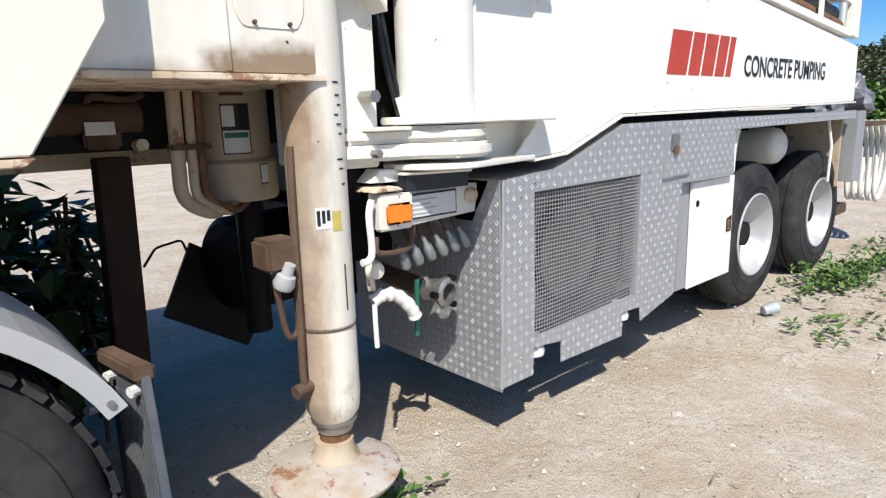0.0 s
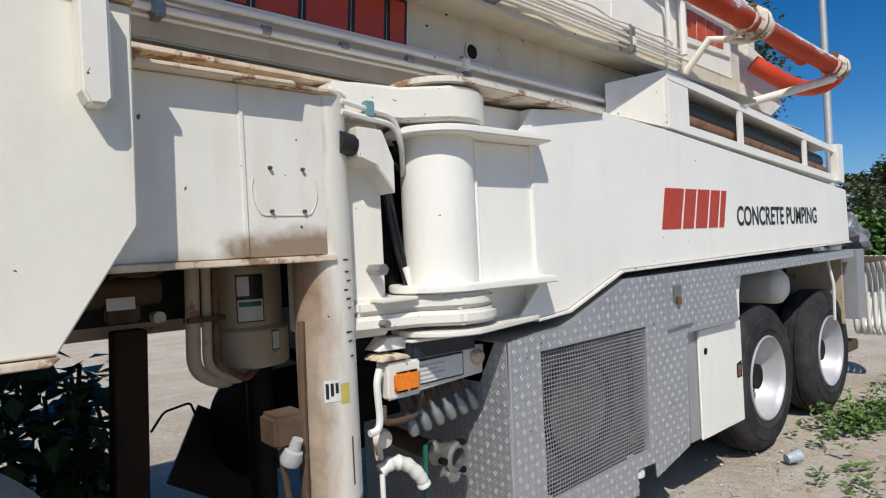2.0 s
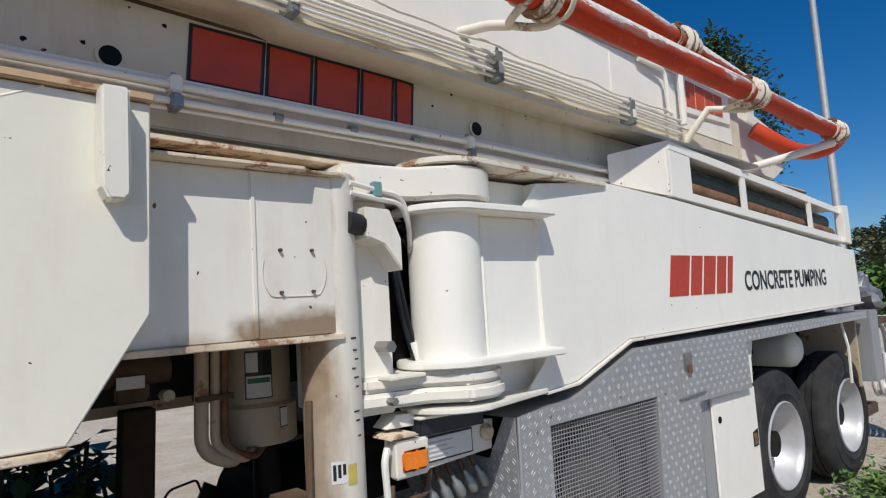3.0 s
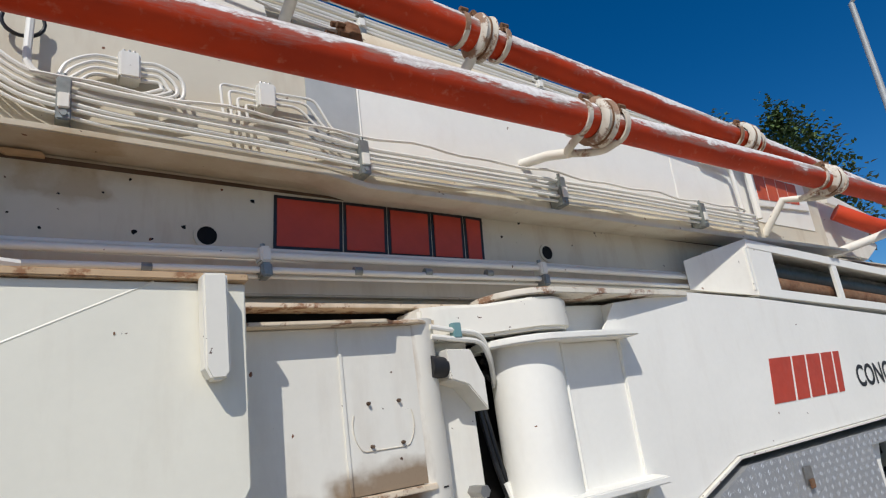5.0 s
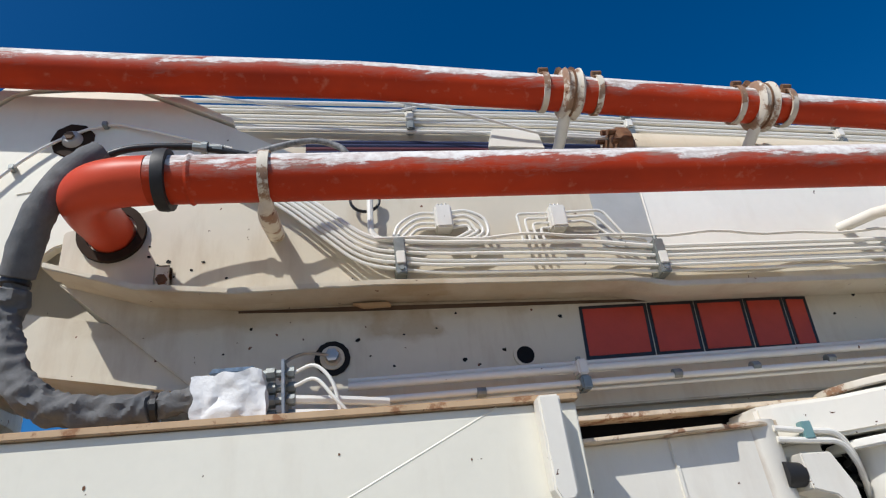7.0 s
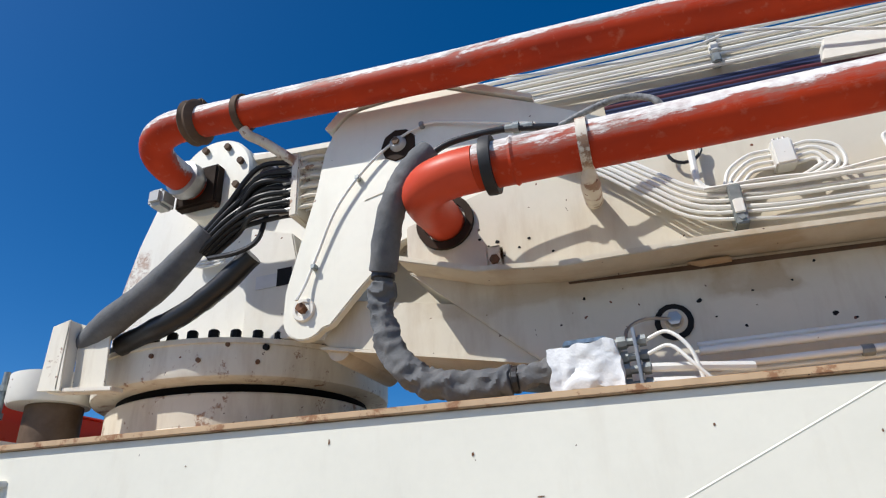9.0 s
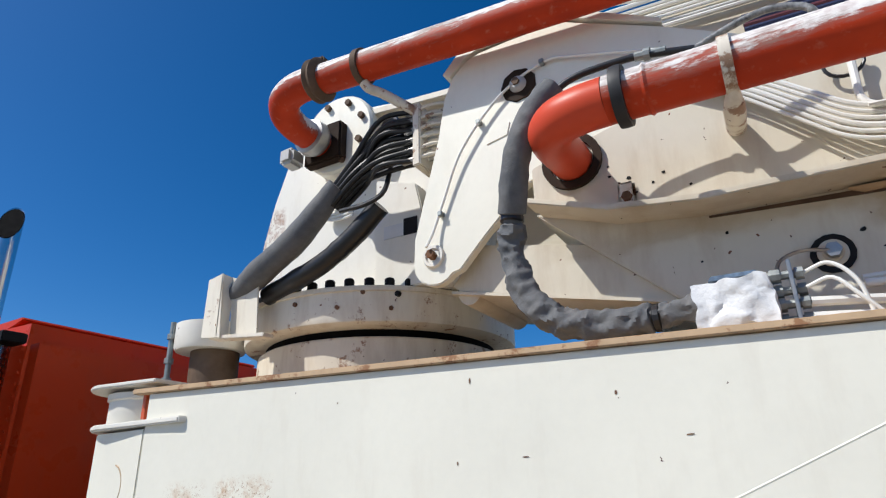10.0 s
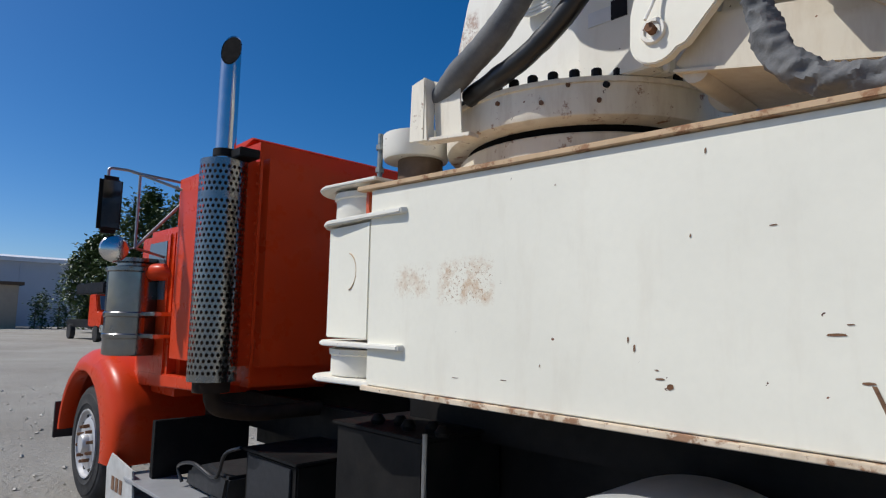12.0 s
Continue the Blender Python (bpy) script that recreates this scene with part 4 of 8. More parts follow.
def tread_blocks(wheel, x, y, z, r, width, n=44):
    """Chunky lugs round a drive tyre."""
    vs, fs = [], []
    for i in range(n):
        for row in range(3):
            a = 2 * math.pi * (i + 0.5 * (row % 2)) / n
            da = 2 * math.pi / n * 0.36
            y0, y1 = y + 0.012 + row * width / 3, y + 0.012 + (row + 0.86) * width / 3
            base = len(vs)
            for rr in (r - 0.004, r + 0.014):
                for aa in (a - da, a + da):
                    for yy in (y0, y1):
                        vs.append((x + rr * math.cos(aa), yy, z + rr * math.sin(aa)))
            b = base
            fs += [(b + 4, b + 5, b + 7, b + 6), (b, b + 1, b + 5, b + 4), (b + 2, b + 6, b + 7, b + 3), (b, b + 4, b + 6, b + 2), (b + 1, b + 3, b + 7, b + 5)]
    tagged(raw_part("tread", vs, fs, rubber, wheel), kind="stuff")


# ---- boom: three folded box sections ----
B1_TOP = [(-1.25, 2.87), (-0.99, 2.80), (-0.59, 2.725), (-0.17, 2.70), (1.0, 2.65), (2.64, 2.59), (6.0, 2.46)]
B2_LOW = [(-1.18, 2.842), (-0.884, 2.742), (-0.587, 2.705), (-0.11, 2.70), (0.80, 2.652), (0.953, 2.618), (2.5, 2.562), (4.6, 2.50)]
B3_TOP = [(-1.1, 3.85), (0.14, 3.775), (0.81, 3.735), (1.31, 3.68), (5.6, 3.30)]


def build_boom_low():
    t = thing("boom_section", (2.0, 2.6, 2.25), "lowest cream boom section with red block sign, folded flat", "boom")
    low = [(6.0, 2.12), (-0.45, 2.27), (-0.72, 2.43)]
    part("body", prism([(-1.21, 2.86)] + B1_TOP[1:] + low, 2.196, 2.90, r=0.006), cream_boom, t)
    part("lower_flange", prism([(-0.40, 2.205), (6.0, 2.06), (6.0, 2.075), (-0.40, 2.222)], 2.10, 2.95, r=0.002), rust_light, t, "chipped lower flange")
    part("web_low", prism([(-0.45, 2.22), (6.0, 2.075), (6.0, 2.13), (-0.45, 2.28)], 2.24, 2.8, r=0), cream_boom, t)
    # Brown strip: rust and the shadow of the gap between sections, in one colour.
    part("rust_shade_line", prism([(x, z - 0.030) for x, z in B1_TOP[2:]] + [(x, z - 0.018 - 0.006 * math.sin(x * 9)) for x, z in B1_TOP[:1:-1]], 2.192, 2.197, r=0), brown_steel, t, "brown line of rust and painted gap shade under the upper section")
    # brand as plain blocks with black rims
    ws = (0.255, 0.175, 0.19, 0.15, 0.085)
    x = 0.640
    for i, w in enumerate(ws):
        z0, z1 = 2.413 - 0.006 * i, 2.622 - 0.006 * i
        p = part("sign_edge", prism([(x, z0), (x + w + 0.012, z0 - 0.004), (x + w + 0.030, z1 - 0.006), (x + 0.016, z1)], 2.1925, 2.197, r=0), decal_black, t, "black rim of the sign")
        part("sign_block", prism([(x + 0.013, z0 + 0.013), (x + w - 0.002, z0 + 0.010), (x + w + 0.014, z1 - 0.019), (x + 0.026, z1 - 0.013)], 2.1895, 2.193, r=0), decal_red, p, "plain red block")
        x += w + 0.018
    for x, z in ((0.415, 2.452), (1.955, 2.443)):
        part("pin_hole", cyl((x, 2.1965, z), (x, 2.190, z), 0.034, n=28), black_steel, t)
        part("hole_rim", lathe([(0.033, 0), (0.044, 0), (0.044, 0.008), (0.033, 0.008), (0.033, 0)], (x, 2.1955, z), (0, -1, 0), 28), cream_boom, t, smooth=True)
    g = part("pivot_pin", lathe([(0, 0.022), (0.026, 0.022), (0.030, 0.016), (0.042, 0.014), (0.044, 0.0), (0, 0)], (-0.27, 2.196, 2.50), (0, -1, 0), 32), cream_boom, t, smooth=True)
    part("pin_gasket", lathe([(0.042, 0), (0.062, 0), (0.062, 0.009), (0.042, 0.009), (0.042, 0)], (-0.27, 2.1965, 2.50), (0, -1, 0), 14), black_steel, g, "torn black gasket")
    part("pin_nut", cyl((-0.27, 2.17, 2.50), (-0.27, 2.145, 2.50), 0.024, n=6), steel, g)
    part("grease_line", tube([(-0.28, 2.15, 2.50), (-0.36, 2.13, 2.505), (-0.42, 2.10, 2.47), (-0.43, 2.05, 2.40)], 0.006, 6, steps=4), steel, t, smooth=True)
    part("stain_block", prism([(-0.19, 2.693), (-0.06, 2.690), (-0.05, 2.675), (-0.15, 2.675)], 2.17, 2.196, r=0.002), rust_edge, t)
    # steel tubes along the foot of the section, in clamps
    runs = ((2.392, 2.13, 0.009), (2.367, 2.105, 0.0135), (2.315, 2.10, 0.011), (2.298, 2.125, 0.007))
    for dz, y, r in runs:
        pts = [(-0.22, y, dz + 0.005), (0.5, y, dz - 0.004), (1.8, y, dz - 0.025), (3.0, y, dz - 0.06)]
        part("tube", tube(pts, r, 10), tube_paint, t, smooth=True)
    for x in (0.575, 1.815):
        c = part("tube_clamp", box(x - 0.018, x + 0.018, 2.075, 2.14, 2.335 - 0.02 * (x - 0.5), 2.39 - 0.02 * (x - 0.5), 0.006), tube_paint, t)
        part("tube_clamp", box(x - 0.018, x + 0.018, 2.070, 2.14, 2.283 - 0.02 * (x - 0.5), 2.332 - 0.02 * (x - 0.5), 0.006), zinc, t)
        part("clamp_bolt", cyl((x, 2.11, 2.39 - 0.02 * (x - 0.5)), (x, 2.11, 2.405 - 0.02 * (x - 0.5)), 0.009, n=6), zinc, c)
    for x in (0.2, 0.9, 1.2, 1.5):
        part("tube_joint", cyl((x, 2.10, 2.311), (x + 0.03, 2.10, 2.310), 0.017, n=10), zinc, t)


def build_boom_mid():
    t = thing("boom_section", (1.5, 2.5, 2.6), "middle cream boom section carrying hydraulic tubes and valve blocks", "boom")
    top = [(4.6, 3.02), (1.0, 3.13), (-0.10, 3.18), (-0.34, 3.24), (-0.62, 3.17), (-1.18, 3.02)]
    part("body", prism(B2_LOW + top, 2.12, 2.85, r=0.006), cream_boom, t)
    lip = [(x, z - 0.012) for x, z in B2_LOW] + [(x, z + 0.010) for x, z in B2_LOW[::-1]]
    part("lower_lip", prism(lip, 2.015, 2.12, r=0.003), cream_boom, t)
    part("overlay_plate", prism([(1.0, 2.80), (4.45, 2.66), (4.45, 3.005), (1.0, 3.125)], 2.115, 2.121, r=0), white_arm, t)
    part("seam", tube([(0.998, 2.116, 2.79), (1.002, 2.116, 3.12)], 0.005, 6), tube_paint, t)
    part("stain_plate", prism([(0.78, 2.83), (0.995, 2.81), (0.995, 3.12), (0.78, 3.13)], 2.116, 2.1195, r=0), grey_steel, t)
    # bundle of tubes: down the slope at the front, then along
    for k in range(6):
        dz, y = -0.023 * k, 2.05 + 0.014 * (k % 2)
        pts = [(-0.62 - 0.03 * k, 2.09, 3.27), (-0.34 - 0.019 * k, 2.075, 3.095 - 0.006 * k), (-0.115 - 0.008 * k, 2.055, 2.885 - 0.0195 * k), (0.10, y, 2.858 + dz), (0.70, y, 2.825 + dz), (0.95, y, 2.785 + dz * 0.85), (2.5, y, 2.738 + dz * 0.85), (3.6, y, 2.69 + dz * 0.85)]
        part("tube", tube(bend(pts, 0.08), 0.0068 if k % 3 else 0.009, 8), tube_paint, t, smooth=True)
    part("cable", tube([(x, 2.045 + 0.01 * math.sin(x * 9), 2.886 - 0.047 * (x + 0.1) + 0.006 * math.sin(x * 17)) for x in [-0.1 + 0.08 * i for i in range(46)]], 0.006, 6), tube_paint, t, smooth=True)
    for x, z in ((-0.012, 2.80), (0.96, 2.735), (1.98, 2.695), (3.05, 2.65)):
        c = part("tube_clamp", box(x - 0.02, x + 0.02, 2.03, 2.115, z - 0.065, z + 0.075, 0.004), zinc, t, "weathered zinc tube clamp")
        part("clamp_plate", box(x - 0.016, x + 0.016, 2.022, 2.032, z - 0.03, z + 0.02, 0.003), tube_paint, c)
        part("clamp_bolt", cyl((x, 2.05, z + 0.075), (x, 2.05, z + 0.095), 0.008, n=6), zinc, c)
        part("clamp_bolt", cyl((x, 2.04, z - 0.045), (x, 2.025, z - 0.045), 0.010, n=6), zinc, c)
    # two valve blocks with looping tubes
    for bx, bz, round_loops in ((0.165, 2.97, True), (0.605, 2.945, False)):
        v = part("valve_block", box(bx - 0.032, bx + 0.032, 2.045, 2.115, bz - 0.05, bz + 0.045, 0.006), tube_paint, t)
        for k in range(3):
            part("valve_screw", cyl((bx - 0.015 + 0.015 * k, 2.07, bz + 0.045), (bx - 0.015 + 0.015 * k, 2.07, bz + 0.06), 0.005, n=6), steel, v)
        for k in range(4):
            zz = bz + 0.03 - 0.022 * k
            if round_loops:
                e = 0.02 * k
                part("tube", tube([(bx - 0.03, 2.085, zz), (bx - 0.10, 2.08, zz - 0.005), (bx - 0.17 + e * 0.4, 2.075, zz - 0.05), (bx - 0.205 + e * 0.6, 2.07, 2.875), (bx - 0.26, 2.065, 2.872)], 0.0065, 8, steps=5), tube_paint, t, smooth=True)
                part("tube", tube([(bx + 0.03, 2.085, zz), (bx + 0.09, 2.08, zz), (bx + 0.155 - e, 2.075, zz - 0.04), (bx + 0.16 - e, 2.07, 2.89 + e * 0.3), (bx + 0.11 - e, 2.068, 2.865 + e * 0.3), (bx + 0.02, 2.066, 2.86 + e * 0.2)], 0.0065, 8, steps=5), tube_paint, t, smooth=True)
            else:
                e = 0.028 * k
                part("tube", tube(bend([(bx - 0.03, 2.085, zz), (bx - 0.155 + e, 2.08, zz), (bx - 0.15 + e, 2.07, 2.84)], 0.02), 0.0055, 8), tube_paint, t, smooth=True)
                if k < 3:
                    part("tube", tube(bend([(bx + 0.03, 2.085, zz), (bx + 0.19 - e * 1.2, 2.08, zz), (bx + 0.25 - e, 2.07, 2.85), (bx + 0.33, 2.068, 2.82)], 0.03), 0.0055, 8), tube_paint, t, smooth=True)
    part("standpipe", tube(bend([(-0.10, 2.075, 3.12), (-0.11, 2.07, 2.90), (0.0, 2.06, 2.865)], 0.05), 0.012, 8), tube_paint, t, smooth=True)
    part("hose_loop", tube([(-0.12 + 0.055 * math.cos(a), 2.09, 3.075 + 0.05 * math.sin(a)) for a in [radians(160 + 20 * i) for i in range(12)]], 0.006, 6), black_hose, t, smooth=True)
    part("tube", tube(bend([(3.24, 2.09, 3.03), (3.50, 2.07, 3.005), (3.50, 2.06, 2.70)], 0.05), 0.014, 8), tube_paint, t, smooth=True)
    part("tube", tube([(3.685, 2.07, 3.03), (3.665, 2.06, 2.68)], 0.022, 8), tube_paint, t, smooth=True)
    part("seam", tube([(2.98, 2.116, 3.03), (2.97, 2.116, 2.75)], 0.006, 6), tube_paint, t)
    # flange round the elbow where the lower pipe enters
    f = part("pipe_flange", lathe([(0.085, 0), (0.115, 0), (0.115, 0.02), (0.085, 0.02), (0.085, 0)], (-1.015, 2.12, 3.0), (0, -1, 0), 28), strut_brown, t, "rusty flange")
    part("guide_tab", box(-0.86, -0.80, 2.10, 2.12, 2.76, 2.86, 0.01), cream_worn, t)
    part("tab_bolt", bolt(-0.83, 2.10, 2.80, 0.02), rust, t)
    # the rear knuckle and the block sign near it
    part("sign_plate", prism([(3.74, 2.79), (4.42, 2.80), (4.42, 3.01), (3.74, 3.05)], 2.10, 2.12, r=0.002), white_arm, t)
    for i in range(4):
        part("sign_block", prism([(3.80 + 0.128 * i, 2.838), (3.915 + 0.128 * i, 2.838), (3.922 + 0.128 * i, 3.005 - 0.008 * i), (3.807 + 0.128 * i, 3.01 - 0.008 * i)], 2.096, 2.101, r=0), decal_orange, t, "plain red block")
    part("rear_knuckle", prism([(4.4, 2.56), (5.35, 2.50), (5.6, 2.62), (5.45, 2.80), (4.9, 2.95), (4.4, 2.98)], 2.2, 2.75, r=0.01), cream_beam, t)


def build_boom_top():
    t = thing("boom_section", (1.5, 2.7, 3.2), "uppermost cream boom section lined with hydraulic tubes", "boom")
    low = [(5.6, 2.98), (0.0, 3.30), (-1.1, 3.38)]
    part("body", prism(B3_TOP + low, 2.40, 2.92, r=0.006), cream_boom, t)
    for k in range(7):
        off = -0.012 - 0.026 * k
        pts = [(x, 2.365 + 0.01 * (k % 2), lerp(B3_TOP, x) + off) for x in (-0.98, 0.14, 0.81, 1.31, 3.4, 5.4)]
        part("tube", tube(pts, 0.0072 if k % 3 else 0.010, 8), tube_paint, t, smooth=True)
    for x in (0.125, 1.19, 2.3, 3.4):
        z = lerp(B3_TOP, x)
        for j in range(3):
            part("tube_clamp", box(x - 0.018, x + 0.018, 2.34, 2.40, z - 0.055 - 0.056 * j, z - 0.006 - 0.056 * j, 0.006), tube_paint if j % 2 else zinc, t, "tube clamp")
    part("cable", tube([(-0.95, 2.30, 3.80), (-0.3, 2.27, 3.77), (0.3, 2.25, 3.63), (0.75, 2.28, 3.50), (1.3, 2.3, 3.46)], 0.006, 6, steps=6), tube_paint, t, smooth=True)
    part("cable", tube([(-0.9, 2.31, 3.83), (-0.5, 2.31, 3.74), (0.0, 2.33, 3.70), (0.3, 2.31, 3.74), (0.42, 2.33, 3.72)], 0.006, 6, steps=6), tube_paint, t, smooth=True)
    for k in range(5):
        part("hose", tube([(-0.35, 2.31 + 0.014 * k, 3.44 + 0.03 * k), (0.4, 2.31 + 0.014 * k, 3.41 + 0.028 * k), (1.0, 2.34, 3.36 + 0.025 * k)], 0.0155, 8), maroon_hose if k == 2 else blue_hose, t, "dark hydraulic hose", smooth=True)
    part("white_block", prism([(0.46, 3.46), (0.72, 3.44), (0.70, 3.55), (0.49, 3.56)], 2.30, 2.42, r=0.004), white_arm, t)
    # folded cylinder with a rusty head
    part("ram_barrel", lathe([(0, 0), (0.09, 0), (0.10, 0.02), (0.10, 3.0), (0, 3.0)], (1.10, 2.30, 3.385), (1, 0, -0.085), 28), cream_boom, t, smooth=True)
    h = part("ram_head", lathe([(0, 0), (0.11, 0), (0.125, 0.02), (0.125, 0.06), (0.10, 0.08), (0, 0.08)], (1.02, 2.30, 3.392), (1, 0, -0.085), 20), rust, t, "rusty ram head", smooth=True)
    for i in range(10):
        a = 2 * math.pi * i / 10
        part("head_bolt", cyl((0.99, 2.30 + 0.105 * math.cos(a), 3.392 + 0.105 * math.sin(a)), (1.03, 2.30 + 0.105 * math.cos(a), 3.392 + 0.105 * math.sin(a)), 0.014, n=6), rust, h)
    part("end_arm", prism([(5.2, 3.0), (6.1, 2.86), (6.12, 2.90), (5.2, 3.10)], 2.3, 2.4, r=0.004), cream_beam, t)


build_boom_low()
build_boom_mid()
build_boom_top()


# ---- lever plate at the front pivot ----
def build_lever():
    t = thing("boom_lever", (-1.3, 2.17, 2.63), "tall off-white lever plate with greased pins at the boom pivot", "lever")
    pts = [(-1.01, 3.685), (-0.63, 3.49), (-0.338, 3.32), (-0.42, 3.10), (-1.0, 3.05), (-1.216, 2.972), (-1.40, 2.80), (-1.52, 2.675)] + arc(-1.635, 2.735, 0.105, -40, -175, 8) + [(-1.735, 2.85), (-1.61, 3.306), (-1.575, 3.50), (-1.53, 3.60), (-1.46, 3.665), (-1.40, 3.685), (-1.25, 3.69)]
    part("plate", prism(pts, 2.145, 2.19, r=0.005), white_leg, t)
    part("top_flange", prism([(-1.54, 3.60), (-1.46, 3.672), (-1.40, 3.692), (-1.25, 3.698), (-1.01, 3.694), (-0.62, 3.497), (-0.62, 3.518), (-1.0, 3.742), (-1.25, 3.752), (-1.41, 3.748), (-1.49, 3.715), (-1.575, 3.625)], 2.135, 2.42, r=0.002), cream_beam, t)
    part("far_plate", prism(pts, 2.85, 2.89, r=0.004), cream_boom, t)
    p = part("upper_pin", lathe([(0, 0.03), (0.025, 0.03), (0.036, 0.016), (0.04, 0), (0, 0)], (-1.215, 2.145, 3.44), (0, -1, 0), 24), grey_steel, t, smooth=True)
    part("torn_gasket", lathe([(0.038, 0), (0.082, 0), (0.078, 0.008), (0.038, 0.008), (0.038, 0)], (-1.215, 2.146, 3.44), (0, -1, 0), 9), strut_brown, p)
    part("pin_nut", cyl((-1.215, 2.12, 3.44), (-1.215, 2.105, 3.44), 0.018, n=6), brown_steel, p)
    q = part("lower_pin", lathe([(0, 0.006), (0.03, 0.006), (0.034, 0.014), (0.046, 0.014), (0.05, 0.008), (0.05, 0), (0, 0)], (-1.64, 2.145, 2.755), (0, -1, 0), 24), cream_beam, t, smooth=True)
    part("pin_nut", cyl((-1.64, 2.14, 2.755), (-1.64, 2.105, 2.758), 0.019, n=6), rust, q)
    part("grease_line", tube([(-0.62, 2.12, 3.36), (-0.95, 2.125, 3.47), (-1.10, 2.13, 3.50), (-1.30, 2.125, 3.40), (-1.48, 2.12, 3.20), (-1.58, 2.125, 2.98), (-1.625, 2.12, 2.86), (-1.645, 2.09, 2.78)], 0.006, 6, steps=6), tube_paint, t, smooth=True)
    for x, z in ((-1.10, 3.50), (-1.595, 2.93), (-1.40, 3.31)):
        part("line_clip", box(x - 0.01, x + 0.01, 2.115, 2.146, z - 0.01, z + 0.012, 0.003), zinc, t)
    fr = [(-1.375, 3.20), (-1.28, 3.22), (-1.265, 3.275), (-1.36, 3.265)]
    part("name_plate", prism(fr, 2.141, 2.146, r=0.001), white_leg, t)
    # link bar below the section, lit at its end
    part("link_bar", prism([(-1.60, 2.64), (-1.56, 2.61), (-0.60, 2.405), (-0.55, 2.46), (-0.90, 2.66), (-1.05, 2.71), (-1.46, 2.795)], 2.225, 2.75, r=0.004), cream_boom, t)
    part("link_lip", prism([(-1.60, 2.606), (-0.60, 2.400), (-0.60, 2.412), (-1.60, 2.618)], 2.215, 2.78, r=0), cream_boom, t)
    part("link_eye", cyl((-1.53, 2.24, 2.605), (-1.53, 2.74, 2.605), 0.05, n=24), cream_boom, t, smooth=True)


build_lever()


# ---- delivery pipes ----
def coupling(t, x, y, z, r, slope, rusty=True):
    d = Vector((1, 0, slope)).normalized()
    c = Vector((x, y, z))
    k = part("coupling", lathe([(r, -0.045), (r + 0.018, -0.043), (r + 0.032, -0.03), (r + 0.022, -0.015), (r + 0.024, 0.015), (r + 0.034, 0.03), (r + 0.018, 0.043), (r, 0.045)], c, d, 32), coupling_rust, t, "worn cream pipe coupling with rust", smooth=True)
    for sx in (-0.028, 0.028):
        part("coupling_lug", cyl((x + sx, y - 0.028, z + r + 0.034), (x + sx, y + 0.03, z + r + 0.034), 0.017, n=8), rust, k)
    part("coupling_lug", box(x - 0.022, x + 0.022, y - 0.02, y + 0.02, z + r + 0.01, z + r + 0.055, 0.008), rust, k)
    part("coupling_seam", lathe([(r + 0.022, -0.005), (r + 0.0265, -0.004), (r + 0.0265, 0.004), (r + 0.022, 0.005)], c, d, 32), rust, k)
    for s in (-1, 1):
        cc = c + d * (0.115 * s)
        b = part("pipe_band", lathe([(r, -0.012), (r + 0.010, -0.012), (r + 0.010, 0.012), (r, 0.012)], cc, d, 28), coupling_rust, t, "worn saddle band", smooth=True)
        for j in (-1, 1):
            q = cc + Vector((0, -r * 0.75, r * 0.75 + 0.012 * j))
            part("band_bolt", cyl(q + Vector((-0.02, 0, 0)), q + Vector((0.02, 0, 0)), 0.013, n=6), rust, b)


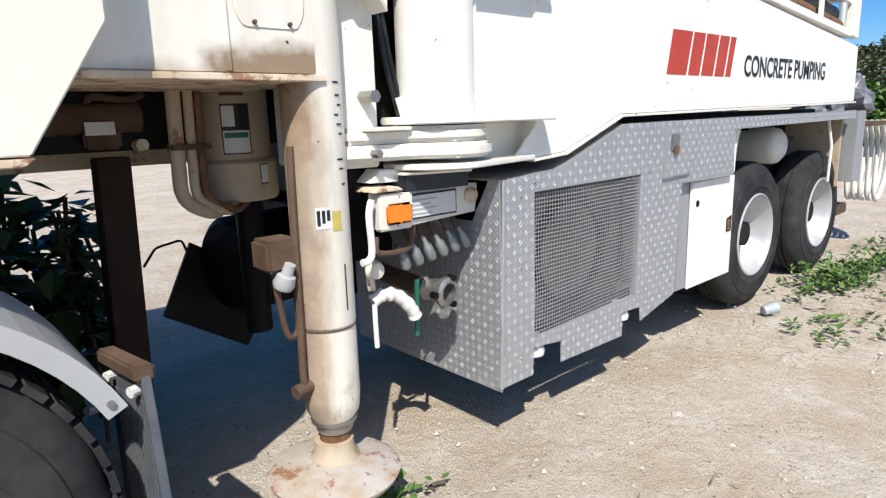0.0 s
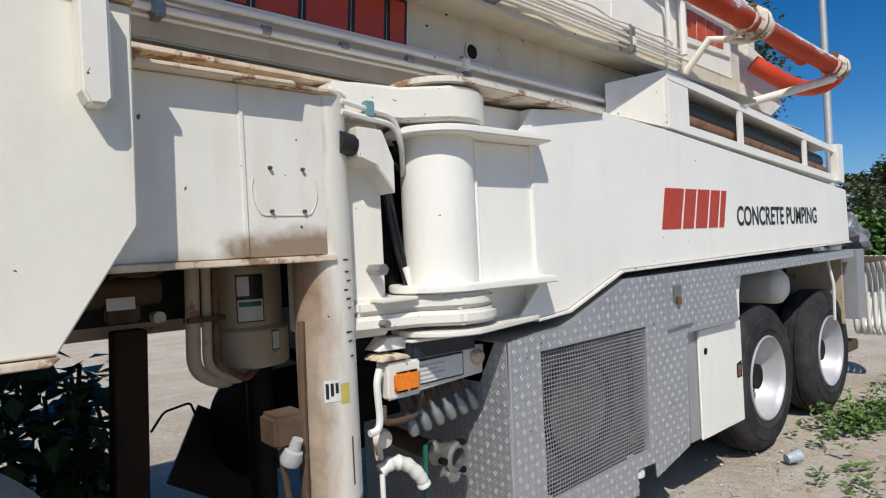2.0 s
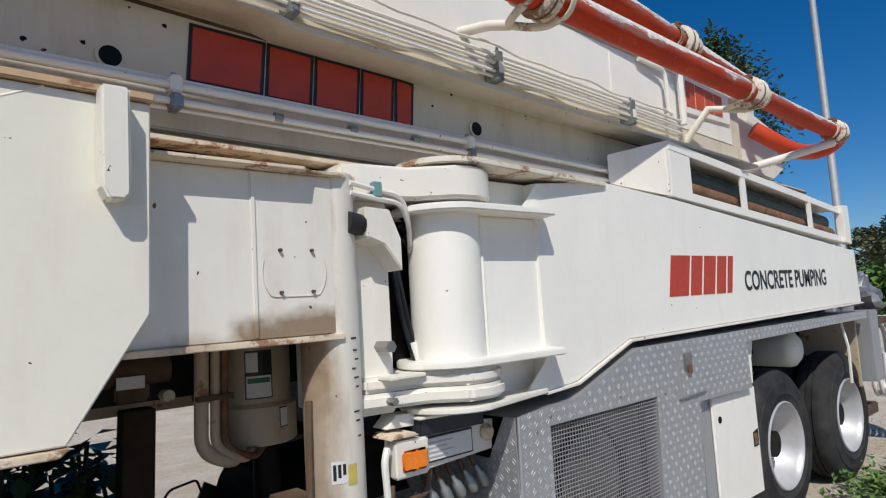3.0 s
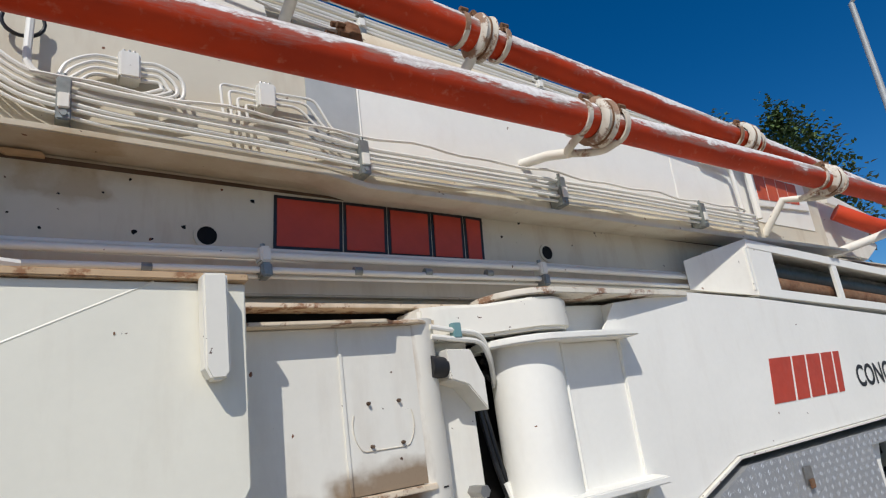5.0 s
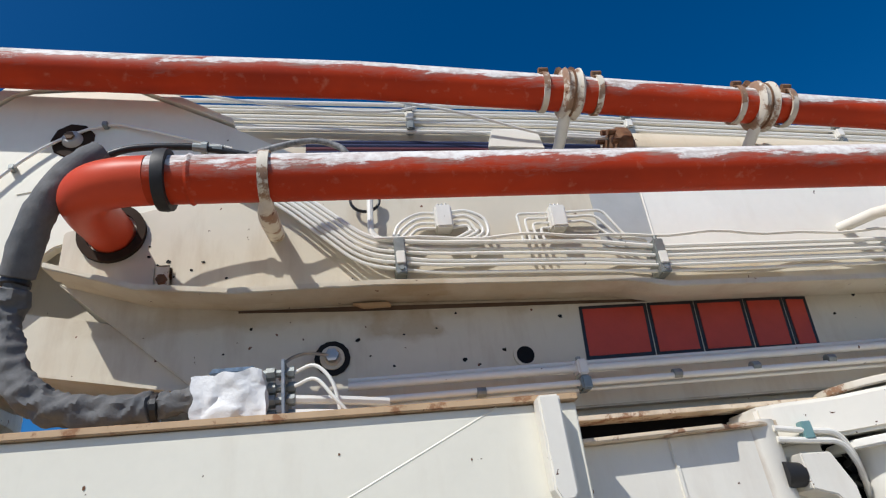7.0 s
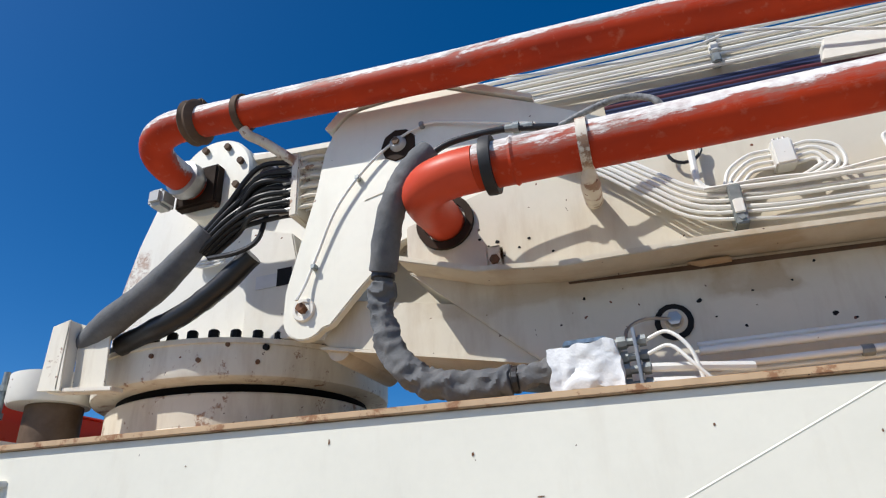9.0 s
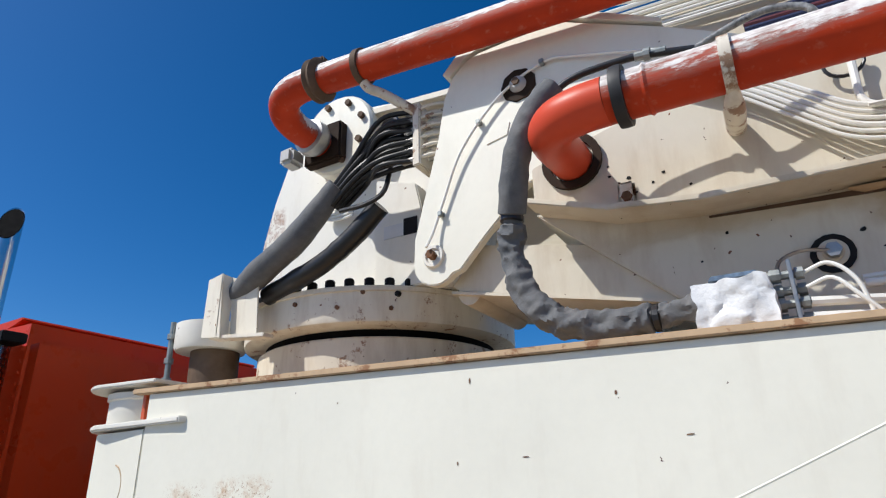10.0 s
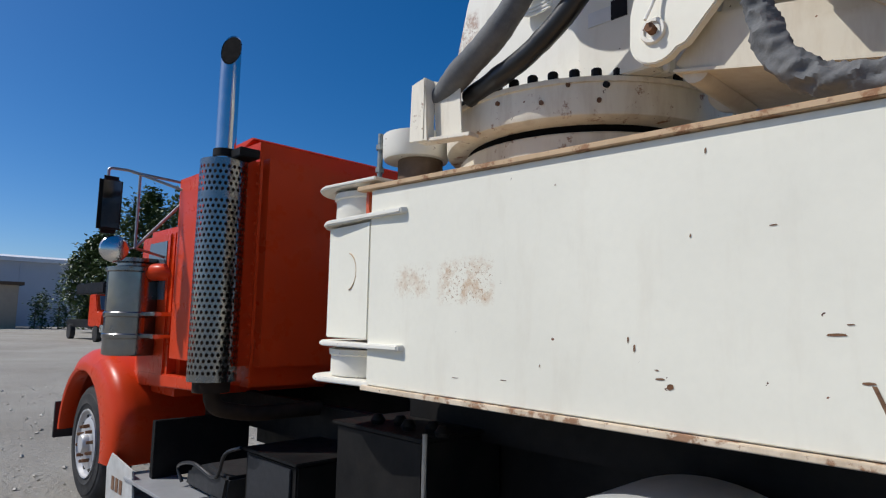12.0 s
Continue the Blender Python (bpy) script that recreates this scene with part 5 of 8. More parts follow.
def build_pipe_low():
    r = 0.076
    t = thing("delivery_pipe", (2.0, 1.745, 2.75), "red concrete delivery pipe with flaking paint, lower run", "pipe", "delivery pipes")
    z = lambda x: 2.948 - 0.024 * x
    part("pipe", tube([(-0.78, 1.745, z(-0.78)), (0.6, 1.745, z(0.6)), (1.9, 1.745, z(1.9))], r, 36), red_pipe, t, smooth=True)
    part("pipe", tube([(1.9, 1.745, z(1.9)), (3.0, 1.745, 2.866), (3.93, 1.745, 2.836)], 0.065, 36), red_pipe, t, smooth=True)
    part("pipe", tube([(3.93, 1.745, 2.836), (5.45, 1.745, 2.79)], 0.060, 36), red_pipe, t, smooth=True)
    el = [(-0.78, 1.745, 2.967), (-0.87, 1.75, 2.967), (-0.95, 1.775, 2.965), (-1.0, 1.84, 2.97), (-1.015, 1.93, 2.98), (-1.015, 2.03, 2.992), (-1.015, 2.13, 3.0)]
    m = paint("clean_red_paint", (0.62, 0.075, 0.03), grime=(0.35, 0.06, 0.03), dirt=0.2, chips=0.06, rough=0.35)
    part("elbow", tube(el, 0.077, 32, steps=4), m, t, "smooth red elbow", smooth=True)
    part("rubber_band", lathe([(r, -0.018), (r + 0.02, -0.018), (r + 0.022, 0.0), (r + 0.02, 0.018), (r, 0.018)], (-0.735, 1.745, 2.966), (1, 0, -0.02), 32), dark_rubber, t, "black rubber sealing band", smooth=True)
    part("bead", lathe([(r, -0.01), (r + 0.006, 0), (r, 0.01)], (-0.655, 1.745, 2.964), (1, 0, -0.02), 32), red_pipe, t, smooth=True)
    coupling(t, 1.95, 1.745, z(1.95), r, -0.024)
    coupling(t, 3.93, 1.745, 2.836, 0.064, -0.03)
    coupling(t, 5.40, 1.745, 2.792, 0.060, -0.03)
    part("end_elbow", tube([(5.42, 1.745, 2.79), (5.53, 1.77, 2.76), (5.52, 1.87, 2.70), (5.36, 1.95, 2.675), (5.12, 1.99, 2.69), (4.95, 2.03, 2.74), (4.84, 2.12, 2.83)], 0.062, 28, steps=5), m, t, smooth=True)
    # carriers
    part("saddle", lathe([(r, -0.016), (r + 0.012, -0.016), (r + 0.012, 0.016), (r, 0.016)], (-0.435, 1.745, z(-0.435)), (1, 0, -0.02), 28), coupling_rust, t, smooth=True)
    part("stalk", tube([(-0.435, 1.745, 2.885), (-0.44, 1.80, 2.872), (-0.445, 1.93, 2.905), (-0.45, 2.12, 2.965)], 0.035, 14, steps=4, radii=lambda u: 0.016 + 0.016 * min(1, u * 2)), cream_worn, t, "cream pipe carrier", smooth=True)
    for xb, kk in ((1.95, 1), (3.93, 0)):
        part("yoke", tube([(xb - 0.115, 1.745, z(xb) - 0.075), (xb - 0.11, 1.81, z(xb) - 0.095), (xb - 0.04, 1.89, z(xb) - 0.085), (xb + 0.08, 1.82, z(xb) - 0.09), (xb + 0.115, 1.745, z(xb) - 0.075)], 0.018, 12, steps=5), cream_worn, t, "cream pipe yoke", smooth=True)
        part("stalk", tube([(xb - 0.04, 1.89, z(xb) - 0.085), (xb - 0.09, 1.98, z(xb) - 0.065), (xb - 0.13, 2.13, z(xb) - 0.05 - 0.2 * (1 - kk))], 0.023, 12), cream_beam, t, smooth=True)
    part("stalk", tube([(5.35, 1.75, 2.70), (5.0, 1.95, 2.60), (4.75, 2.2, 2.52)], 0.03, 12), cream_beam, t, smooth=True)


def build_pipe_high():
    r = 0.076
    t = thing("delivery_pipe", (1.5, 2.03, 3.3), "red concrete delivery pipe with flaking paint, upper run", "pipe", "delivery pipes")
    z = lambda x: lerp([(-2.3, 3.785), (-1.1, 3.678), (-0.07, 3.613), (1.12, 3.48), (2.86, 3.288), (3.66, 3.20), (6.0, 2.93)], x)
    cuts = (-2.27, 0.77, 1.62, 3.66, 5.6)
    for a, b in zip(cuts, cuts[1:]):
        n = max(2, int((b - a) / 0.4))
        part("pipe", tube([(a + (b - a) * i / n, 2.03, z(a + (b - a) * i / n)) for i in range(n + 1)], r if a < 1.6 else 0.066, 36), red_pipe, t, smooth=True)
    for x in cuts[1:4]:
        coupling(t, x, 2.03, z(x), r, -0.1)
        part("stalk", tube([(x - 0.02, 2.04, z(x) - 0.06), (x - 0.03, 2.2, z(x) - 0.15), (x - 0.05, 2.42, z(x) - 0.22)], 0.025, 12), tube_paint, t, "cream carrier stalk", smooth=True)
    part("elbow", tube([(-2.25, 2.03, 3.782), (-2.36, 2.03, 3.785), (-2.46, 2.05, 3.765), (-2.515, 2.11, 3.73), (-2.525, 2.20, 3.705), (-2.52, 2.30, 3.70), (-2.52, 2.42, 3.70), (-2.52, 2.52, 3.70)], 0.08, 30, steps=4), red_pipe, t, smooth=True)
    k = part("coupling", lathe([(r, -0.04), (r + 0.02, -0.035), (r + 0.036, -0.02), (r + 0.026, 0), (r + 0.036, 0.02), (r + 0.02, 0.035), (r, 0.04)], (-2.22, 2.03, 3.778), (1, 0, -0.08), 30), brown_steel, t, "grimy pipe coupling", smooth=True)
    part("coupling_lug", box(-2.26, -2.18, 2.0, 2.06, 3.865, 3.905, 0.01), brown_steel, k)
    part("collar", lathe([(r, -0.04), (r + 0.025, -0.03), (r + 0.03, 0.02), (r + 0.015, 0.05), (r, 0.05)], (-2.52, 2.33, 3.70), (0.03, 1, 0), 28), steel, t, smooth=True)
    part("saddle", lathe([(r, -0.016), (r + 0.012, -0.016), (r + 0.012, 0.016), (r, 0.016)], (-1.95, 2.03, z(-1.95)), (1, 0, -0.08), 28), brown_steel, t, smooth=True)
    part("stay", tube([(-1.95, 2.04, 3.67), (-1.93, 2.06, 3.64), (-1.86, 2.10, 3.60), (-1.73, 2.2, 3.50), (-1.70, 2.25, 3.45)], 0.024, 12, steps=4), cream_worn, t, "spotted cream stay", smooth=True)


build_pipe_low()
build_pipe_high()


# ---- slewing turntable and mast ----
rusty_drum = paint("rusty_drum_paint", (0.72, 0.64, 0.50), dirt=0.5, chips=0.6, rough=0.6, rusty=0.25)


def build_turntable():
    cx, cy = -2.53, 3.05
    t = thing("turntable", (cx, cy, 2.15), "cream slewing turntable ring with bolt heads and rusty drum", "turntable")
    part("drum", lathe([(0, 0), (0.72, 0), (0.72, 0.20), (0.705, 0.22), (0.70, 0.225), (0.70, 0.365), (0.69, 0.375), (0.60, 0.38), (0.60, 0.395), (0, 0.395)], (cx, cy, 2.18), (0, 0, 1), 64), rusty_drum, t, "rust-streaked drum", smooth=True)
    # Black disc stands in for the shadow below the ring.
    part("shadow_gap", cyl((cx, cy, 2.562), (cx, cy, 2.60), 0.66, n=64), soot_and_shade, t)
    part("ring", lathe([(0, 0), (0.75, 0), (0.775, 0.012), (0.78, 0.03), (0.78, 0.158), (0.792, 0.160), (0.792, 0.182), (0.788, 0.185), (0, 0.185)], (cx, cy, 2.598), (0, 0, 1), 72), ring_paint, t, smooth=True)
    for i in range(48):
        a = 2 * math.pi * i / 48
        x, y = cx + 0.752 * math.cos(a), cy + 0.752 * math.sin(a)
        part("bolt", lathe([(0, 0), (0.031, 0), (0.031, 0.006), (0.025, 0.008), (0.025, 0.04), (0.02, 0.046), (0, 0.046)], (x, y, 2.782), (0, 0, 1), 8), black_steel, t)
    for deg, dz in ((-88, 0.10), (-62, 0.13), (-52, 0.05), (-71, 0.06)):
        a = radians(deg)
        part("plug", cyl((cx + 0.775 * math.cos(a), cy + 0.775 * math.sin(a), 2.62 + dz), (cx + 0.79 * math.cos(a), cy + 0.79 * math.sin(a), 2.62 + dz), 0.011, n=10), rust, t)
    part("pin_hole", cyl((-2.02, 2.458, 2.74), (-2.02, 2.44, 2.74), 0.014, n=14), black_steel, t)
    m = thing("boom_mast", (cx, cy, 2.785), "cream boom mast with flaking paint standing on the turntable", "mast")
    out = [(-3.13, 2.785), (-3.11, 3.26), (-3.04, 3.53), (-2.94, 3.80)] + arc(-2.56, 3.80, 0.30, 150, 40, 10) + [(-1.90, 3.92), (-1.2, 3.80), (-1.2, 3.60), (-1.75, 3.35), (-1.80, 2.785)]
    part("near_plate", prism(out, 2.60, 2.66, r=0.006), mast_paint, m, "flaking cream plate")
    part("far_plate", prism(out, 3.44, 3.50, r=0.006), cream_boom, m)
    part("core", box(-2.95, -1.85, 2.66, 3.44, 2.785, 3.72, 0.01), cream_boom, m)
    part("top_beam", prism([(-2.35, 3.86), (-1.0, 3.74), (-1.0, 3.78), (-2.35, 3.90)], 2.5, 3.5, r=0.004), cream_boom, m)
    part("gusset", prism([(-2.20, 2.785), (-1.82, 2.785), (-1.95, 3.34), (-2.20, 3.42)], 2.50, 2.60, r=0.006), cream_beam, m)
    part("boss", lathe([(0, 0), (0.245, 0), (0.25, 0.015), (0.25, 0.125), (0.238, 0.14), (0, 0.14)], (-2.46, 2.60, 3.775), (0, -1, 0), 44), white_leg, m, smooth=True)
    for i in range(8):
        a = 2 * math.pi * i / 8 + 0.3
        part("boss_bolt", cyl((-2.46 + 0.195 * math.cos(a), 2.46, 3.775 + 0.195 * math.sin(a)), (-2.46 + 0.195 * math.cos(a), 2.435, 3.775 + 0.195 * math.sin(a)), 0.02, n=6), brown_steel, m)
    part("bearing_block", box(-2.64, -2.38, 2.40, 2.47, 3.58, 3.82, 0.012), strut_brown, m)
    part("side_lug", box(-2.74, -2.64, 2.30, 2.42, 3.58, 3.68, 0.02), grey_steel, m)
    part("warning_plate", box(-2.14, -2.02, 2.494, 2.50, 3.06, 3.13, 0), label_white, m)
    part("warning_plate", box(-2.02, -1.94, 2.494, 2.50, 3.06, 3.15, 0), black_steel, m)
    for k in range(3):
        part("tube", tube([(-2.55 + 0.02 * k, 2.58, 3.45), (-2.60 + 0.02 * k, 2.55, 3.33), (-2.52, 2.55, 3.28 + 0.02 * k), (-2.38, 2.54, 3.28 + 0.02 * k)], 0.008, 6, steps=4), tube_paint, m, smooth=True)
    b = t
    part("front_plate", prism([(-2.965, 2.585), (-2.955, 2.885), (-2.855, 2.905), (-2.83, 2.57)], 2.11, 2.12, r=0.002), ring_paint, b)
    part("side_plate", prism([(-2.83, 2.57), (-2.855, 2.90), (-2.665, 2.83), (-2.645, 2.57)], 2.17, 2.18, r=0.002), ring_paint, b)
    part("fold_plate", prism([(2.11, 2.58), (2.11, 2.90), (2.18, 2.898), (2.18, 2.58)], -2.86, -2.852, axis="x", r=0.001), cream_beam, b)
    part("arm", prism([(-2.92, 2.575), (-2.92, 2.595), (-2.55, 2.56), (-2.55, 2.54)], 2.12, 2.19, r=0.003), cream_worn, b)
    c = thing("slew_motor", (-3.15, 2.35, 2.3), "cream slewing motor cover beside the turntable", "motor")
    part("cover", lathe([(0, 0), (0.19, 0), (0.20, 0.02), (0.20, 0.15), (0, 0.16)], (-3.35, 2.50, 2.625), (0, 0, 1), 36), cream_beam, c, smooth=True)
    part("base", cyl((-3.33, 2.52, 2.30), (-3.33, 2.52, 2.624), 0.135, n=28), brown_steel, c, smooth=True)
    part("drain_pipe", tube([(-3.52, 2.36, 2.36), (-3.52, 2.36, 2.80)], 0.016, 10), zinc, c, smooth=True)
    for z in (2.45, 2.56, 2.70):
        part("pipe_joint", cyl((-3.52, 2.36, z), (-3.52, 2.36, z + 0.03), 0.026, n=8), zinc, c)


build_turntable()


# ---- paint chipped off the boom down to dark primer ----
def chip(x, y, z, size, parent, seed):
    r = random.Random(seed)
    pts = []
    for k in range(7):
        a = 2 * math.pi * k / 7
        s = size * r.uniform(0.55, 1.15)
        pts.append((x + s * math.cos(a) * 1.2, z + s * math.sin(a)))
    part("paint_chip", prism(pts, y - 0.0015, y + 0.001, r=0), black_steel, parent)


def build_chips():
    low, mid = [o for o in BASE if o.name.startswith("boom_section")][:2]
    spots = ((-0.638, 2.548), (-0.546, 2.631), (-0.18, 2.561), (-0.138, 2.498), (-0.059, 2.456), (0.195, 2.455), (0.246, 2.434), (0.184, 2.634), (0.342, 2.48), (0.106, 2.582), (1.698, 2.512), (1.815, 2.584), (2.136, 2.487), (2.313, 2.56), (0.577, 2.59), (-0.014, 2.568))
    for i, (x, z) in enumerate(spots):
        chip(x, 2.1955, z, 0.004 + 0.002 * (i % 3), low, i)
    spots = ((-0.886, 2.943), (-0.885, 2.902), (-0.819, 2.88), (-0.797, 2.818), (-0.74, 2.839), (-0.701, 2.868), (-0.854, 2.867), (-0.62, 2.80))
    for i, (x, z) in enumerate(spots):
        chip(x, 2.1195, z, 0.004 + 0.002 * (i % 3), mid, 40 + i)


build_chips()


# ---- hoses ----
def build_hoses():
    t = thing("sleeved_hose", (-1.0, 1.95, 2.30), "grey cloth-sleeved hydraulic hoses hanging from the boom pivot", "hose")
    path = [(-0.985, 1.87, 3.165), (-1.05, 1.845, 3.085), (-1.115, 1.845, 2.965), (-1.16, 1.87, 2.83), (-1.192, 1.915, 2.70), (-1.205, 1.94, 2.60), (-1.165, 1.93, 2.46), (-1.07, 1.93, 2.355), (-0.94, 1.93, 2.318), (-0.80, 1.93, 2.312), (-0.72, 1.92, 2.318), (-0.60, 1.92, 2.335)]
    pts = smooth_path(path, 20)
    n = len(pts)
    b = B()
    rings = []
    u = None
    for i, p in enumerate(pts):
        d = (pts[min(i + 1, n - 1)] - pts[max(i - 1, 0)]).normalized()
        if u is None:
            u, w = ring_frame(d)
        u = (u - d * u.dot(d)).normalized()
        w = d.cross(u)
        f = i / (n - 1)
        ruck = 0.003 if f < 0.34 else 0.012
        ring = []
        for k in range(28):
            a = 2 * math.pi * k / 28
            q = p + (u * math.cos(a) + w * math.sin(a)) * 0.05
            rr = (0.049 if f < 0.34 else 0.044) + ruck * (0.7 - 2.4 * abs(noise.noise(Vector((f * 24, math.cos(a + f * 9) * 0.9, math.sin(a + f * 9) * 0.9))))) + 0.5 * ruck * (0.5 - 2 * abs(noise.noise(q * 24))) + 0.004 * noise.noise(q * 12)
            rr *= 0.72 if abs(f - 0.345) < 0.012 or abs(f - 0.86) < 0.012 else 1
            rr *= 0.75 if f > 0.86 else 1
            ring.append(b.verts.new(p + (u * math.cos(a) + w * math.sin(a)) * rr))
        rings.append(ring)
    for a, c in zip(rings, rings[1:]):
        for k in range(28):
            b.faces.new((a[k], c[k], c[(k + 1) % 28], a[(k + 1) % 28]))
    part("sleeve", b, sleeve_cloth, t, "crumpled grey cloth sleeve", smooth=True)
    for p in (pts[int(0.345 * n)], pts[int(0.86 * n)]):
        part("tie", lathe([(0.034, -0.012), (0.042, -0.008), (0.042, 0.008), (0.034, 0.012)], p, (0.1, 0, 1) if p.z > 2.5 else (1, 0, 0), 16), black_hose, t)
    part("hose", tube([(-1.0, 1.87, 3.14), (-0.93, 1.875, 3.18), (-0.85, 1.88, 3.196), (-0.716, 1.89, 3.20), (-0.64, 1.89, 3.187), (-0.516, 1.90, 3.162)], 0.013, 10, steps=6), black_hose, t, smooth=True)
    part("hose_fitting", lathe([(0, 0), (0.016, 0), (0.016, 0.03), (0.022, 0.03), (0.022, 0.05), (0.014, 0.05), (0.014, 0.10), (0, 0.10)], (-0.70, 1.89, 3.198), (1, 0, -0.12), 10), zinc, t)
    part("hose", tube([(-0.52, 1.90, 3.16), (-0.40, 1.90, 3.20), (-0.29, 1.90, 3.216), (-0.20, 1.90, 3.183), (-0.17, 1.90, 3.13)], 0.012, 10, steps=6), plain("braided_hose", (0.35, 0.35, 0.34), 0.5, 0, 0.9, 60), t, "braided hose", smooth=True)

    f = thing("hose_bundle", (-2.2, 2.2, 2.8), "fan of black hydraulic hoses running into a grey sleeve", "hose")
    rnd = random.Random(4)
    for k in range(16):
        a = k / 15
        s = Vector((-1.755 - 0.01 * (k % 2), 2.18 + 0.03 * (k % 3), 3.52 - 0.26 * a))
        mid = Vector((-1.93, 2.15 + 0.03 * (k % 3), 3.52 - 0.27 * a + rnd.uniform(-0.015, 0.015)))
        e1 = Vector((-2.10 + 0.03 * a, 2.17 + 0.02 * (k % 4), 3.36 - 0.13 * a))
        e2 = Vector((-2.27 + 0.05 * a, 2.18 + 0.02 * (k % 4), 3.20 - 0.06 * a))
        part("hose", tube([s, mid, e1, e2], 0.0125, 8, steps=6), black_hose, f, smooth=True)
        part("hose_end", cyl(s + Vector((0.035, 0, 0.004)), s + Vector((-0.05, 0, 0)), 0.0145, n=8), steel, f)
        part("tube", tube([s + Vector((0.03, 0, 0)), s + Vector((0.09, 0.01, 0.012)), s + Vector((0.2, 0.06, 0.02))], 0.009, 6, steps=2), cream_worn, f, smooth=True)
    part("manifold", box(-1.755, -1.715, 2.16, 2.30, 3.22, 3.55, 0.006), cream_worn, f)
    part("sleeve", tube([(-2.20, 2.18, 3.25), (-2.32, 2.18, 3.13), (-2.46, 2.17, 3.0), (-2.64, 2.17, 2.90), (-2.80, 2.20, 2.83), (-2.92, 2.25, 2.80)], 0.07, 18, steps=6, radii=lambda u: 0.05 + 0.018 * math.sin(u * 3.1) + 0.004 * noise.noise(Vector((u * 7, 1, 2))) + 0.003 * noise.noise(Vector((u * 25, 5, 2)))), sleeve_cloth, f, "grey cloth sleeve", smooth=True)
    part("sleeve", tube([(-1.97, 2.22, 3.10), (-2.12, 2.22, 2.98), (-2.3, 2.22, 2.88), (-2.50, 2.24, 2.83), (-2.7, 2.28, 2.80)], 0.05, 16, steps=6, radii=lambda u: 0.05 + 0.006 * noise.noise(Vector((u * 8, 3, 7))) + 0.003 * noise.noise(Vector((u * 25, 5, 9)))), black_hose, f, "black cloth sleeve", smooth=True)
    part("hose", tube([(-2.12, 2.40, 3.62), (-2.02, 2.34, 3.65), (-1.93, 2.3, 3.60), (-1.9, 2.25, 3.5)], 0.013, 8, steps=5), black_hose, f, smooth=True)
    part("hose", tube([(-1.93, 2.25, 3.33), (-1.92, 2.18, 3.15), (-2.0, 2.15, 3.09), (-2.15, 2.15, 3.09)], 0.012, 8, steps=5), black_hose, f, smooth=True)

    s = thing("wrapped_package", (-0.545, 1.93, 2.22), "white crumpled foil-wrapped fitting on the leg's top plate", "wrapping")
    b = B()
    bmesh.ops.create_cube(b, size=1.0)
    bmesh.ops.subdivide_edges(b, edges=b.edges, cuts=15, use_grid_fill=True)
    for v in b.verts:
        v.co = Vector((-0.545 + v.co.x * 0.20, 1.905 + v.co.y * 0.15, 2.305 + v.co.z * 0.125))
        n3 = noise.noise_vector(v.co * 22)
        v.co += n3 * 0.011 + noise.noise_vector(v.co * 9) * 0.012 + noise.noise_vector(v.co * 48) * 0.006
    part("wrap", b, sack_white, s, smooth=True)
    part("blue_print", prism([(-0.60, 2.372), (-0.47, 2.374), (-0.48, 2.384), (-0.59, 2.385)], 1.84, 1.95, r=0), plain("blue_grey_print", (0.16, 0.24, 0.34), 0.5, vary=0.7, scale=60), s)
    m = thing("hose_fittings", (-0.40, 1.93, 2.22), "row of steel hose fittings on a bracket plate", "fitting")
    part("bracket_plate", box(-0.405, -0.395, 1.86, 2.05, 2.215, 2.405, 0.002), steel, m)
    for k in range(4):
        z = 2.37 - 0.04 * k
        part("fitting", lathe([(0, 0), (0.014, 0), (0.014, 0.02), (0.02, 0.02), (0.02, 0.045), (0.012, 0.045), (0.012, 0.08), (0.018, 0.08), (0.018, 0.10), (0, 0.10)], (-0.47, 1.89 + 0.015 * (k % 2), z), (1, 0, 0), 8), zinc, m)
        if k < 2:
            part("hose", tube([(-0.37, 1.89, z), (-0.31, 1.87, z + 0.01), (-0.26, 1.86, z - 0.05), (-0.24 + 0.03 * k, 1.87, 2.22)], 0.0055, 8, steps=5), tube_paint, m, "white hose loop", smooth=True)
        else:
            part("tube", tube([(-0.37, 1.89, z), (-0.25, 1.92, z - 0.005), (-0.1, 1.98, z - 0.01)], 0.013, 8, steps=3), tube_paint, m, smooth=True)


build_hoses()


